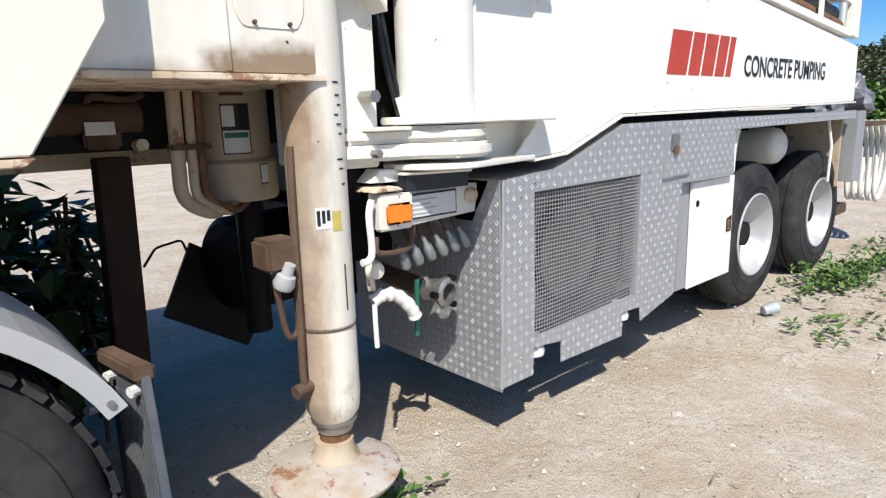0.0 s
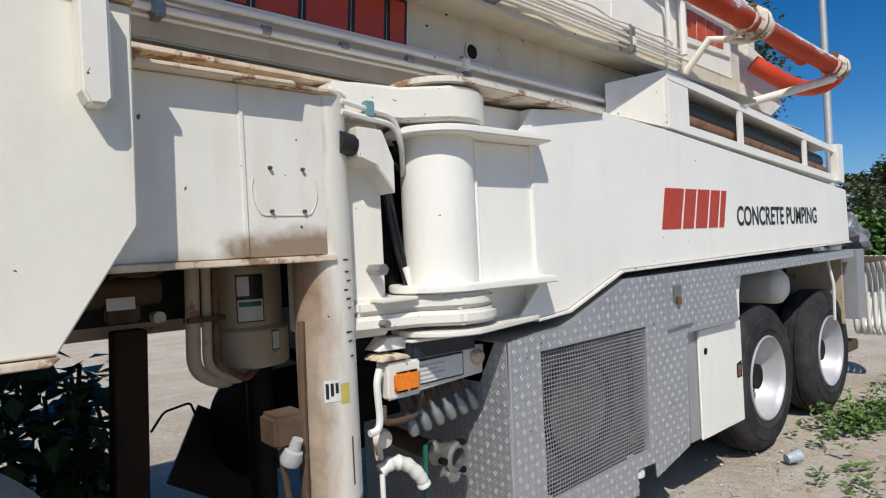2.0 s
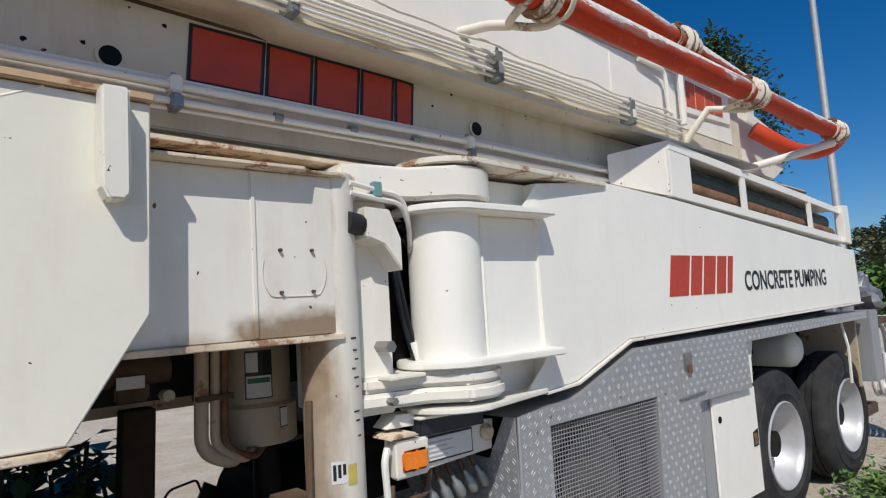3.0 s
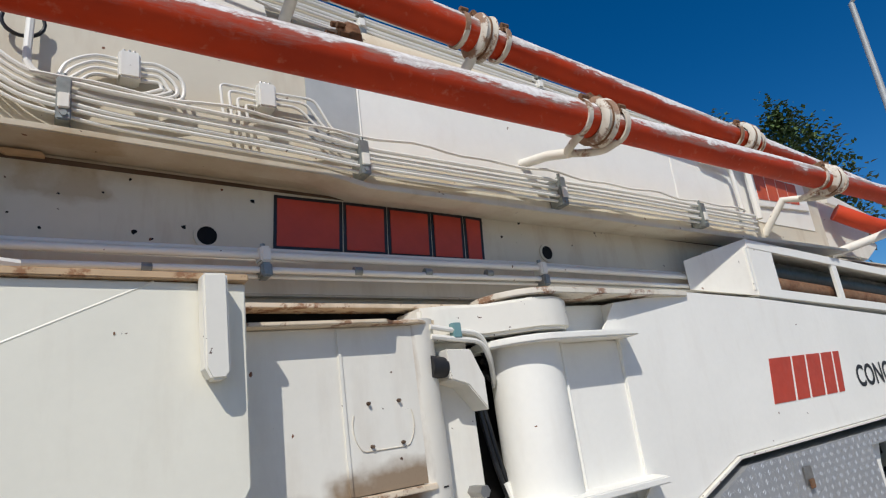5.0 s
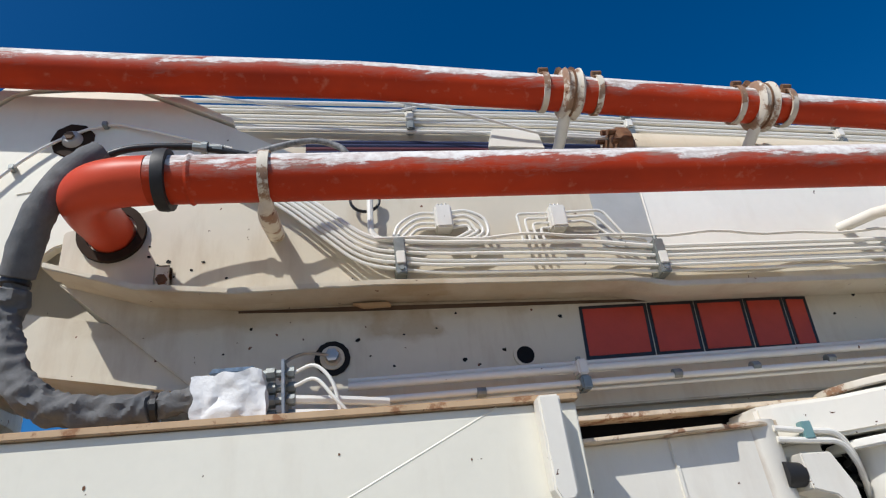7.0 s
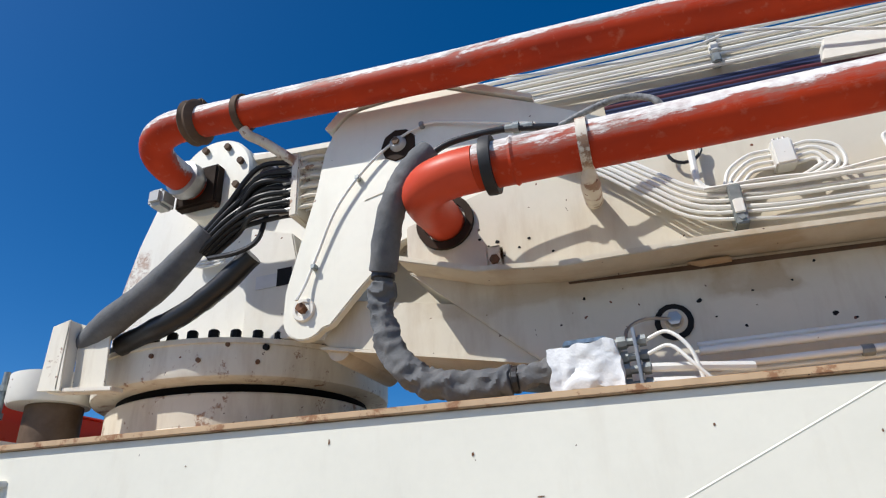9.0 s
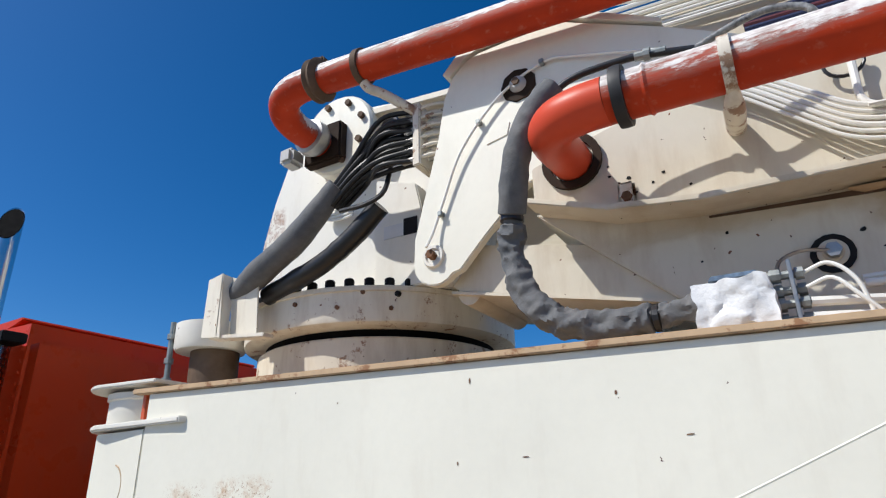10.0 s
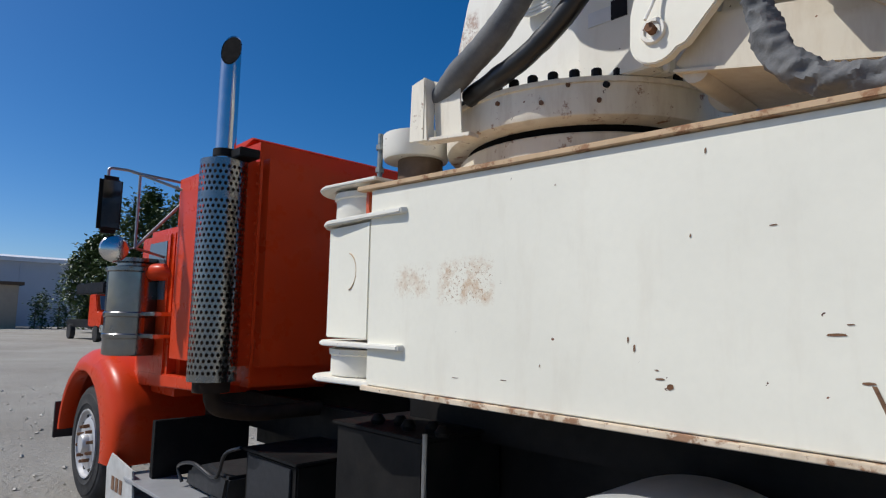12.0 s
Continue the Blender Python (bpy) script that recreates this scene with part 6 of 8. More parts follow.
# ---- pipe locker on the swing leg ----
def build_locker():
    t = thing("pipe_locker", (4.6, 2.1, 1.95), "open-sided white locker holding grey and rusty spare pipes", "locker")
    lo = [(3.19, 2.165), (5.98, 1.955)]
    hi = [(3.19, 2.485), (5.98, 2.245)]
    z0 = lambda x: lerp(lo, x)
    z1 = lambda x: lerp(hi, x)
    def rail(a, b, nm="rail"):
        part(nm, prism([(3.19, a(3.19)), (5.98, a(5.98)), (5.98, b(5.98)), (3.19, b(3.19))], 1.925, 1.95, r=0.002), white_arm, t)
    rail(z0, lambda x: z0(x) + 0.05)
    rail(lambda x: z1(x) - 0.05, z1)
    part("top", prism([(3.19, z1(3.19) - 0.006), (5.98, z1(5.98) - 0.006), (5.98, z1(5.98)), (3.19, z1(3.19))], 1.95, 2.36, r=0), white_arm, t)
    part("floor", prism([(3.19, z0(3.19)), (5.98, z0(5.98)), (5.98, z0(5.98) + 0.008), (3.19, z0(3.19) + 0.008)], 1.95, 2.25, r=0), white_arm, t)
    part("back", prism([(3.19, z0(3.19)), (5.98, z0(5.98)), (5.98, z1(5.98)), (3.19, z1(3.19))], 2.25, 2.256, r=0), black_steel, t)
    # slanted end box between the locker and the boom
    cover = B()
    near = [(3.20, 1.925, 2.165), (3.20, 1.925, 2.488), (2.83, 2.085, 2.395), (2.83, 2.085, 2.238)]
    front = [cover.verts.new(p) for p in near]
    rear = [cover.verts.new((3.20, 2.095, 2.20 if p[2] < 2.3 else 2.44) if p[0] > 3 else (p[0] + 0.02, 2.095, p[2])) for p in near]
    cover.faces.new(front)
    cover.faces.new(rear[::-1])
    for i in range(4):
        j = (i + 1) % 4
        cover.faces.new((front[i], rear[i], rear[j], front[j]))
    part("end_cover", round_edges(cover, 0.006), cream_beam, t)
    for x in (3.30, 4.12, 5.25):
        w = 0.13 if x < 3.5 else 0.03
        part("post", prism([(x - w, z0(x) + 0.04), (x + w, z0(x) + 0.04), (x + w, z1(x) - 0.04), (x - w, z1(x) - 0.04)], 1.928, 1.948, r=0.002), white_arm, t)
    part("post", prism([(5.90, z0(5.9)), (6.04, z0(6) - 0.01), (6.04, z1(6.0) + 0.03), (5.90, z1(5.9) + 0.02)], 1.90, 1.96, r=0.003), white_arm, t)
    part("spare_pipe", cyl((3.45, 2.08, 2.345), (5.88, 2.08, 2.135), 0.075, n=24), plain("dark_green_pipe", (0.03, 0.045, 0.045), 0.4), t, "dark grey spare pipe", smooth=True)
    part("spare_pipe", cyl((3.45, 2.02, 2.25), (5.88, 2.02, 2.045), 0.05, n=24), rust, t, "rusty spare pipe", smooth=True)


build_locker()


# ---- lamp panel, hose ends and valves behind the jack ----
def build_lamp_panel():
    t = thing("marker_lamp_panel", (1.5, 2.1, 1.03), "cream bracket with amber marker lamp and label plate", "lamp")
    part("backing", prism([(1.25, 1.04), (1.40, 1.03), (1.77, 1.045), (1.785, 1.16), (1.60, 1.175), (1.36, 1.16), (1.25, 1.17)], 2.035, 2.05, r=0.004), cream_beam, t)
    part("lamp_body", box(1.255, 1.405, 1.985, 2.035, 1.035, 1.165, 0.008), cream_beam, t)
    l = part("amber_lens", box(1.275, 1.39, 1.968, 1.986, 1.058, 1.132, 0.012), amber, t, "amber plastic lens")
    part("lens_rib", box(1.328, 1.338, 1.964, 1.97, 1.06, 1.13, 0.002), amber, l)
    part("hood", prism([(1.37, 1.165), (1.375, 1.225), (1.69, 1.215), (1.695, 1.160)], 1.99, 2.06, r=0.004), plain("blue_black_plastic", (0.02, 0.024, 0.035), 0.45), t, "dark plastic hood")
    part("hood_lid", prism([(1.36, 1.226), (1.36, 1.236), (1.70, 1.226), (1.70, 1.216)], 1.975, 2.10, r=0.003), white_arm, t)
    part("label_frame", box(1.40, 1.655, 2.025, 2.033, 1.055, 1.15, 0), decal_black, t)
    part("label", box(1.407, 1.648, 2.022, 2.026, 1.062, 1.143, 0), label_white, t)
    for k in range(4):
        part("text_bar", box(1.42, 1.52 + 0.03 * (k % 2), 2.020, 2.0225, 1.072 + 0.017 * k, 1.078 + 0.017 * k, 0), grey_steel, t)
    part("cap", lathe([(0, 0), (0.03, 0), (0.034, 0.012), (0.022, 0.03), (0, 0.034)], (1.735, 2.035, 1.115), (0, -1, 0.1), 18), rust_light, t, smooth=True)
    part("tray", prism([(1.23, 1.175), (1.36, 1.175), (1.34, 1.19), (1.25, 1.192)], 1.98, 2.1, r=0.003), rust_light, t)
    part("upper_tray", prism([(1.25, 1.205), (1.40, 1.20), (1.38, 1.245), (1.30, 1.25)], 2.03, 2.12, r=0.003), white_arm, t)
    part("wire", tube([(1.23, 2.0, 1.15), (1.21, 1.99, 1.10), (1.215, 1.99, 0.98), (1.20, 1.99, 0.945), (1.17, 1.99, 0.94)], 0.013, 8, steps=5), tube_paint, t, smooth=True)
    part("rod", tube([(1.24, 2.0, 1.02), (1.25, 2.0, 0.96), (1.42, 2.05, 0.945), (1.46, 2.06, 1.03)], 0.012, 8, steps=4), brown_steel, t, smooth=True)

    h = thing("hose_end_row", (1.6, 2.12, 0.9), "row of grey capped hose ends hanging below the lamp", "hose")
    for k in range(6):
        x = 1.405 + 0.062 * k
        zz = 0.955 + 0.006 * k
        part("cap", lathe([(0, 0), (0.008, 0), (0.012, 0.03), (0.020, 0.04), (0.022, 0.085), (0.016, 0.10), (0, 0.10)], (x - 0.01, 2.075, zz), (0.30 + 0.03 * k, -0.05, -0.8), 12), zinc, h, smooth=True)
        part("pipe", tube([(x - 0.012, 2.08, zz), (x - 0.02, 2.10, zz + 0.05), (x - 0.03, 2.14, zz + 0.13)], 0.009, 8, steps=3), brown_steel, h, smooth=True)

    v = thing("water_valve", (1.5, 2.1, 0.55), "old white water valve with green lever and hose coupling", "valve")
    part("body", lathe([(0, 0), (0.05, 0), (0.055, 0.02), (0.045, 0.04), (0.05, 0.09), (0.062, 0.10), (0.062, 0.12), (0.05, 0.13), (0.04, 0.13), (0.04, 0.06), (0, 0.06)], (1.60, 2.17, 0.735), (0.15, -1, -0.05), 20), steel, v, smooth=True)
    for a in (60, 180, 300):
        c = Vector((1.613 + 0.064 * math.cos(radians(a)), 2.07, 0.73 + 0.064 * math.sin(radians(a))))
        part("coupling_ear", cyl(c, c + Vector((0.0, -0.03, 0)), 0.014, n=10), black_steel, v)
    part("green_lever", prism([(1.475, 0.565), (1.495, 0.565), (1.505, 0.80), (1.485, 0.80)], 2.09, 2.10, r=0.002), green_paint, v, "green painted lever")
    part("spout", tube([(1.28, 2.1, 0.755), (1.33, 2.09, 0.775), (1.39, 2.08, 0.755), (1.44, 2.07, 0.70), (1.46, 2.07, 0.66)], 0.035, 14, steps=5, radii=lambda u: 0.026 + 0.005 * noise.noise(Vector((u * 9, 2, 4))) + 0.003 * math.sin(u * 40)), tube_paint, v, "taped white spout", smooth=True)
    part("lever", tube([(1.275, 2.08, 0.75), (1.268, 2.07, 0.68), (1.27, 2.07, 0.585)], 0.010, 8, steps=3), tube_paint, v, smooth=True)
    part("plug", lathe([(0, 0), (0.03, 0), (0.038, 0.015), (0.03, 0.04), (0, 0.045)], (1.27, 2.08, 0.885), (0, -1, 0), 18), cream_worn, v, smooth=True)
    part("plug_pipe", tube([(1.275, 2.1, 0.86), (1.28, 2.1, 0.80)], 0.016, 8), cream_worn, v)
    part("pipe", tube([(1.60, 2.2, 0.73), (1.60, 2.5, 0.75)], 0.04, 12), brown_steel, v, smooth=True)


build_lamp_panel()


# ---- chassis and everything in the shade below ----
def build_chassis():
    t = thing("truck_chassis", (-1.0, 3.05, 0.5), "black truck chassis frame with cross members in deep shade", "chassis")
    for y in (2.62, 3.40):
        part("rail", box(-8.2, -0.3, y, y + 0.09, 0.78, 1.06, 0.006), black_steel, t)
        part("rail", box(1.5, 6.3, y, y + 0.09, 0.78, 1.06, 0.006), black_steel, t)
        part("rail", box(-0.3, 1.5, y + 0.1, y + 0.19, 1.34, 1.56, 0.006), black_steel, t)
    for x in (-7.8, -6.0, -3.8, -2.0, 1.5, 3.2, 5.3):
        part("cross_member", box(x, x + 0.12, 2.7, 3.4, 0.82, 1.02, 0.004), black_steel, t)
    part("sub_frame", box(-3.3, -0.3, 2.45, 3.65, 1.08, 1.34, 0.01), black_steel, t)
    part("sub_frame", box(1.5, 6.2, 2.45, 3.65, 1.08, 1.34, 0.01), black_steel, t)
    part("side_locker", box(1.6, 6.2, 3.65, 4.25, 0.85, 1.34, 0.01), black_steel, t)
    part("deck", box(1.36, 6.2, 2.22, 4.2, 1.345, 1.40, 0), black_steel, t)
    part("inner_wall", box(1.80, 3.3, 2.3, 2.34, 0.40, 1.34, 0), black_steel, t)
    # Unseen panels added on the far side to keep light out below the truck.
    part("far_side_light_block", box(-3.2, -0.15, 3.72, 3.76, 0.30, 1.34, 0.004), black_steel, t)
    part("far_side_light_block", box(-7.4, -3.2, 3.72, 3.76, 0.25, 1.2, 0.004), black_steel, t)
    part("far_side_light_block", box(1.95, 6.2, 3.60, 3.64, 0.30, 1.34, 0.004), black_steel, t)
    part("tower_base", box(-3.2, -0.2, 2.4, 3.7, 1.34, 2.2, 0.01), black_steel, t)
    for x in (-1.555, -0.235):
        part("axle", cyl((x, 2.1, 0.525), (x, 4.0, 0.525), 0.09, n=16), black_steel, t, smooth=True)
    for x in (4.60, 5.92):
        part("axle", cyl((x, 2.1, 0.525), (x, 4.0, 0.525), 0.09, n=16), black_steel, t, smooth=True)
    part("cross_beam", box(-0.25, 1.35, 2.95, 3.12, 1.27, 1.62, 0.008), grimy_shaded_cream, t, "cream cross beam in shade")
    part("cross_beam", box(-0.25, 1.35, 2.5, 2.9, 1.562, 2.05, 0.008), cream_worn, t)
    part("leg_strut", prism([(0.50, 0.0), (0.62, 0.0), (0.66, 1.32), (0.55, 1.32)], 2.66, 2.76, r=0.004), strut_brown, t, "dark brown strut")
    chassis = t
    d = thing("pump_cylinder", (1.06, 2.68, 0.8), "cream pump cylinder with warning labels in the shade", "cylinder")
    # The cylinder's brown tone includes painted-in shade.
    part("body", lathe([(0, 0), (0.155, 0), (0.165, 0.012), (0.165, 0.15), (0.155, 0.16), (0.145, 0.165), (0.145, 0.46), (0, 0.46)], (1.06, 2.70, 1.125), (0, 0, 1), 40), grimy_shaded_cream, d, smooth=True)
    part("rod", cyl((1.10, 2.70, 0.55), (1.10, 2.70, 1.125), 0.055, n=20), black_steel, d, smooth=True)
    def wrap(nm, a0, a1, z0, z1, r, mat):
        b = B()
        vs = [[b.verts.new((1.06 + r * math.cos(radians(a)), 2.70 + r * math.sin(radians(a)), z)) for z in (z0, z1)] for a in [a0 + (a1 - a0) * i / 6 for i in range(7)]]
        for p, q in zip(vs, vs[1:]):
            b.faces.new((p[0], q[0], q[1], p[1]))
        part(nm, b, mat, d)
    wrap("label_edge", -128, -86, 1.31, 1.50, 0.1465, decal_black)
    wrap("label", -126, -88, 1.315, 1.40, 0.148, label_white)
    wrap("label", -126, -108, 1.415, 1.492, 0.148, label_white)
    wrap("label_bar", -124, -90, 1.372, 1.392, 0.149, green_paint)
    wrap("label_bar", -126, -92, 1.53, 1.57, 0.1465, brown_steel)
    wrap("label_edge", -80, -66, 1.19, 1.27, 0.1665, decal_black)
    wrap("label", -79, -67, 1.195, 1.265, 0.168, label_white)
    p = thing("pipe_cluster", (0.8, 2.5, 1.1), "cluster of cream and copper pipes bent below the beam", "pipe")
    for k, (x, mat, r) in enumerate(((0.775, grimy_shaded_cream, 0.026), (0.825, grimy_shaded_cream, 0.018), (0.86, rust, 0.014))):
        part("pipe", tube(bend([(x, 2.5, 1.56), (x - 0.01, 2.5, 1.16), (x + 0.10, 2.5, 1.10), (x + 0.2, 2.62, 1.12)], 0.07), r, 12), mat, p, smooth=True)
    part("band", box(0.745, 0.88, 2.465, 2.53, 1.34, 1.36, 0.002), brown_steel, p)
    a = thing("filter_housing", (0.5, 2.75, 1.3), "grimy cream filter housing with a small label", "filter")
    part("barrel", cyl((0.40, 2.72, 1.455), (0.72, 2.72, 1.46), 0.055, n=20), brown_steel, a, smooth=True)
    part("block", box(0.52, 0.64, 2.66, 2.76, 1.35, 1.42, 0.01), brown_steel, a)
    part("label", box(0.525, 0.62, 2.653, 2.658, 1.40, 1.445, 0), label_white, a)
    part("knob", cyl((0.70, 2.70, 1.36), (0.70, 2.64, 1.36), 0.022, n=14), cream_worn, a, smooth=True)
    part("pipe", tube([(0.55, 2.72, 1.49), (0.57, 2.70, 1.53), (0.68, 2.70, 1.52), (0.74, 2.70, 1.54)], 0.013, 8, steps=4), brown_steel, a, smooth=True)
    # fuel drum and steps on the far side of the chassis
    f = thing("far_tank", (1.4, 2.75, 0.45), "black ribbed tank behind the jack", "tank")
    part("shell", lathe([(0, 0), (0.20, 0), (0.23, 0.03), (0.23, 0.10), (0.215, 0.11), (0.23, 0.12), (0.23, 0.24), (0.215, 0.25), (0.23, 0.26), (0.23, 0.5), (0, 0.5)], (1.10, 3.0, 0.78), (1, 0.2, 0), 32), black_steel, f, smooth=True)
    part("flap", prism([(0.86, 0.55), (1.25, 0.30), (1.45, 0.62), (1.02, 0.88)], 3.2, 3.22, r=0), black_steel, f)
    part("wire_frame", tube(bend([(0.80, 3.2, 0.80), (0.86, 3.2, 0.88), (0.98, 3.2, 0.90), (1.0, 3.2, 0.84)], 0.02), 0.006, 6), black_steel, f)
    return chassis


CHASSIS = build_chassis()


def half_fender(t, x, z, y0, y1, r, a0, a1, mat):
    vs = arc(x, z, r, a0, a1, 24)
    f = part("fender", prism(vs + [(x + (px - x) * 0.988, z + (pz - z) * 0.988) for px, pz in vs[::-1]], y0, y1, r=0.001), mat, t, "pale grey quarter fender")
    part("fender_lip", prism(vs + [(x + (px - x) * 0.92, z + (pz - z) * 0.92) for px, pz in vs[::-1]], y0 - 0.006, y0, r=0.001), mat, f)
    for a in (28, 60, 100):
        q = (x + r * 0.96 * math.cos(radians(a)), z + r * 0.96 * math.sin(radians(a)))
        part("fender_bolt", cyl((q[0], y0 - 0.006, q[1]), (q[0], y0 - 0.014, q[1]), 0.009, n=8), steel, f)


def build_axles(t):
    for x in (4.60, 5.92):
        build_wheel(t, x, 2.03, 0.525, -1, alu_rim, "deep silver rear wheel rim")
        build_wheel(t, x, 2.36, 0.525, -1, alu_rim, "inner rear wheel rim")
        build_wheel(t, x, 4.05, 0.525, 1, alu_rim, "far-side rear wheel rim")
    for x in (-0.235, -1.555):
        w = build_wheel(t, x, 1.755, 0.525, -1, black_steel, "dark drive wheel rim")
        tread_blocks(w, x, 1.755, 0.525, 0.518, 0.25)
        build_wheel(t, x, 4.25, 0.525, 1, black_steel, "far-side drive wheel rim")
    half_fender(t, -0.235, 0.525, 1.75, 2.32, 0.625, 25, 150, grey_steel)
    half_fender(t, -1.555, 0.525, 1.75, 2.32, 0.625, 40, 150, grey_steel)
    flap_mat = plain("blue_grey_flap", (0.075, 0.09, 0.108), 0.6, vary=0.2, scale=10, dust=0.25)
    m = part("mud_flap", prism([(2.10, 0.805), (1.75, 0.855), (1.715, 0.56), (1.67, 0.20), (2.12, 0.20)], 0.372, 0.384, axis="x", r=0.002), flap_mat, t, "ribbed blue-grey mud flap")
    part("flap_edge", prism([(1.744, 0.85), (1.756, 0.85), (1.676, 0.20), (1.662, 0.20)], 0.366, 0.388, axis="x", r=0.002), flap_mat, m)
    for k in range(12):
        part("rib", box(0.368, 0.373, 1.755 + 0.024 * k, 1.765 + 0.024 * k, 0.22, 0.78 - 0.004 * k, 0), flap_mat, m)
    part("holder", prism([(1.745, 0.835), (1.745, 0.875), (2.11, 0.825), (2.11, 0.785)], 0.352, 0.40, axis="x", r=0.006), brown_steel, m, "dull grey holder bar")
    for y, z in ((1.80, 0.80), (2.03, 0.77)):
        part("bolt", cyl((0.372, y, z), (0.348, y - 0.01, z), 0.014, n=10), label_white, m)
    part("stay", cyl((0.28, 1.95, 0.72), (0.372, 2.0, 0.70), 0.012, n=8), grey_steel, m)


build_axles(CHASSIS)


# ---- red conventional cab ----
def build_cab():
    t = thing("truck_cab", (-5.5, 3.05, 0.6), "red conventional truck cab with chrome exhaust stack", "truck")
    Y0, Y1 = 1.90, 4.2
    # sleeper and cab shell, rounded
    sl = box(-5.55, -4.28, Y0, Y1, 1.22, 2.86, 0.0)
    round_edges(sl, 0.14, segments=6)
    part("sleeper", sl, red_cab, t, smooth=True)
    part("rain_lip", prism([(-5.3, 2.85), (-4.75, 2.85), (-4.55, 2.905), (-4.57, 2.925), (-5.3, 2.90)], 2.05, 4.0, r=0.006), red_cab, t)
    part("back_seam", box(-4.282, -4.272, 1.97, 1.99, 1.26, 2.75, 0.002), red_cab, t)
    for k in range(22):
        part("rivet", cyl((-4.281, 1.955, 1.30 + 0.065 * k), (-4.272, 1.955, 1.30 + 0.065 * k), 0.008, n=6), red_cab, t)
    c = box(-6.35, -5.5, Y0 + 0.05, Y1 - 0.05, 1.05, 2.40, 0)
    round_edges(c, 0.07, segments=4)
    part("cab_shell", c, red_cab, t, smooth=True)
    part("windscreen", prism([(-6.36, 1.95), (-6.20, 2.36), (-6.18, 2.36), (-6.34, 1.95)], 2.1, 4.0, r=0), glass_dark, t)
    d = part("door", prism([(-6.20, 1.15), (-5.62, 1.15), (-5.62, 2.33), (-6.10, 2.33), (-6.25, 1.95)], Y0 + 0.035, Y0 + 0.06, r=0.01), red_cab, t)
    part("door_window", prism([(-6.15, 1.80), (-5.68, 1.80), (-5.68, 2.27), (-6.05, 2.27)], Y0 + 0.030, Y0 + 0.036, r=0), glass_dark, d)
    part("cowl", prism([(-6.30, 1.15), (-7.75, 1.05), (-7.80, 1.55), (-7.5, 1.70), (-6.3, 1.92)], 2.28, 3.82, r=0.05), red_cab, t, smooth=True)
    part("lower_skirt", prism([(-6.25, 1.22), (-4.6, 1.24), (-4.6, 1.17), (-6.2, 1.10)], Y0 + 0.03, Y0 + 0.1, r=0.01), red_cab, t)
    part("grille", box(-7.86, -7.80, 2.5, 3.6, 0.75, 1.55, 0.01), chrome, t)
    part("bumper", box(-8.15, -8.0, 1.85, 4.25, 0.45, 0.75, 0.03), chrome, t)
    # fender: a wide arch over the steer wheel
    cx, cz = -6.92, 0.525
    crown = [(-14, 0.90), (0, 0.965), (20, 1.03), (38, 1.0), (55, 0.93), (75, 0.865), (95, 0.84), (120, 0.825), (150, 0.81), (176, 0.80)]
    skin = B()
    rings = []
    for i in range(46):
        deg = -14 + 190 * i / 45
        ca, sa, R = math.cos(radians(deg)), math.sin(radians(deg)), lerp(crown, deg)
        section = [(0.66, 1.86), (0.635, 1.76), (0.65, 1.725), (0.68, 1.718), (R - 0.12, 1.735), (R - 0.055, 1.765), (R - 0.015, 1.82), (R, 1.90), (R, 2.05), (R - 0.01, 2.45)]
        rings.append([skin.verts.new((cx + q * ca, y, max(cz + q * sa, 0.48))) for q, y in section])
    for u, w in zip(rings, rings[1:]):
        for k in range(len(u) - 1):
            skin.faces.new((u[k], u[k + 1], w[k + 1], w[k]))
    part("fender", skin, red_cab, t, "red front fender", smooth=True)
    part("cowl_side", prism([(-6.3, 1.20), (-5.62, 1.10), (-5.62, 1.62), (-6.3, 1.70)], 2.02, 2.4, r=0.06), red_cab, t, smooth=True)
    part("turn_lamp", box(-6.70, -6.56, 1.80, 1.88, 1.39, 1.47, 0.015), amber, t, "amber turn lamp")
    part("splash_flap", prism([(-6.05, 0.18), (-5.45, 0.25), (-5.50, 0.55), (-5.98, 0.60), (-6.08, 0.48)], 1.73, 1.745, r=0.003), plain("white_flap", (0.55, 0.55, 0.53), 0.55, dust=0.4), t, "dusty white splash flap")
    for k in range(3):
        part("flap_bar", box(-5.93 + 0.09 * k, -5.87 + 0.09 * k, 1.726, 1.731, 0.34, 0.44, 0), rust, t)
    part("front_flap", box(-7.86, -7.82, 1.74, 2.2, 0.45, 0.80, 0.004), dark_rubber, t)
    # exhaust
    sx, sy = -4.50, 1.83
    ex = part("muffler", cyl((sx, sy, 1.20), (sx, sy, 2.68), 0.115, n=28), strut_brown, t, "dark muffler inside the shield", smooth=True)
    part("heat_shield", perforated(sx, sy, 1.27, 2.69, 0.152, 28, 38), shield, ex, "chrome shield with round holes", smooth=True)
    st = B()
    tube([(sx, sy, 2.68), (sx, sy, 2.80), (sx, sy, 3.20), (sx, sy, 3.47)], 0.066, 28, bm=st)
    for v in st.verts:
        if v.co.z > 3.4:
            v.co.z -= 2.0 * ((v.co.x - sx) * 0.8 - (v.co.y - sy) * 0.6)
    bmesh.ops.delete(st, geom=[f for f in st.faces if len(f.verts) > 4], context="FACES")
    part("exhaust_pipe", st, chrome, ex, "polished exhaust stack", smooth=True)
    # A black disc closes the stack, in place of its dark, sooty inside.
    mouth = B()
    mouth.faces.new([mouth.verts.new((sx + x, sy + y, 3.468 - 2.0 * (x * 0.8 - y * 0.6))) for x, y in circle(0, 0, 0.061, 24)])
    part("pipe_mouth", mouth, soot_and_shade, ex, "black mouth of the slant-cut stack")
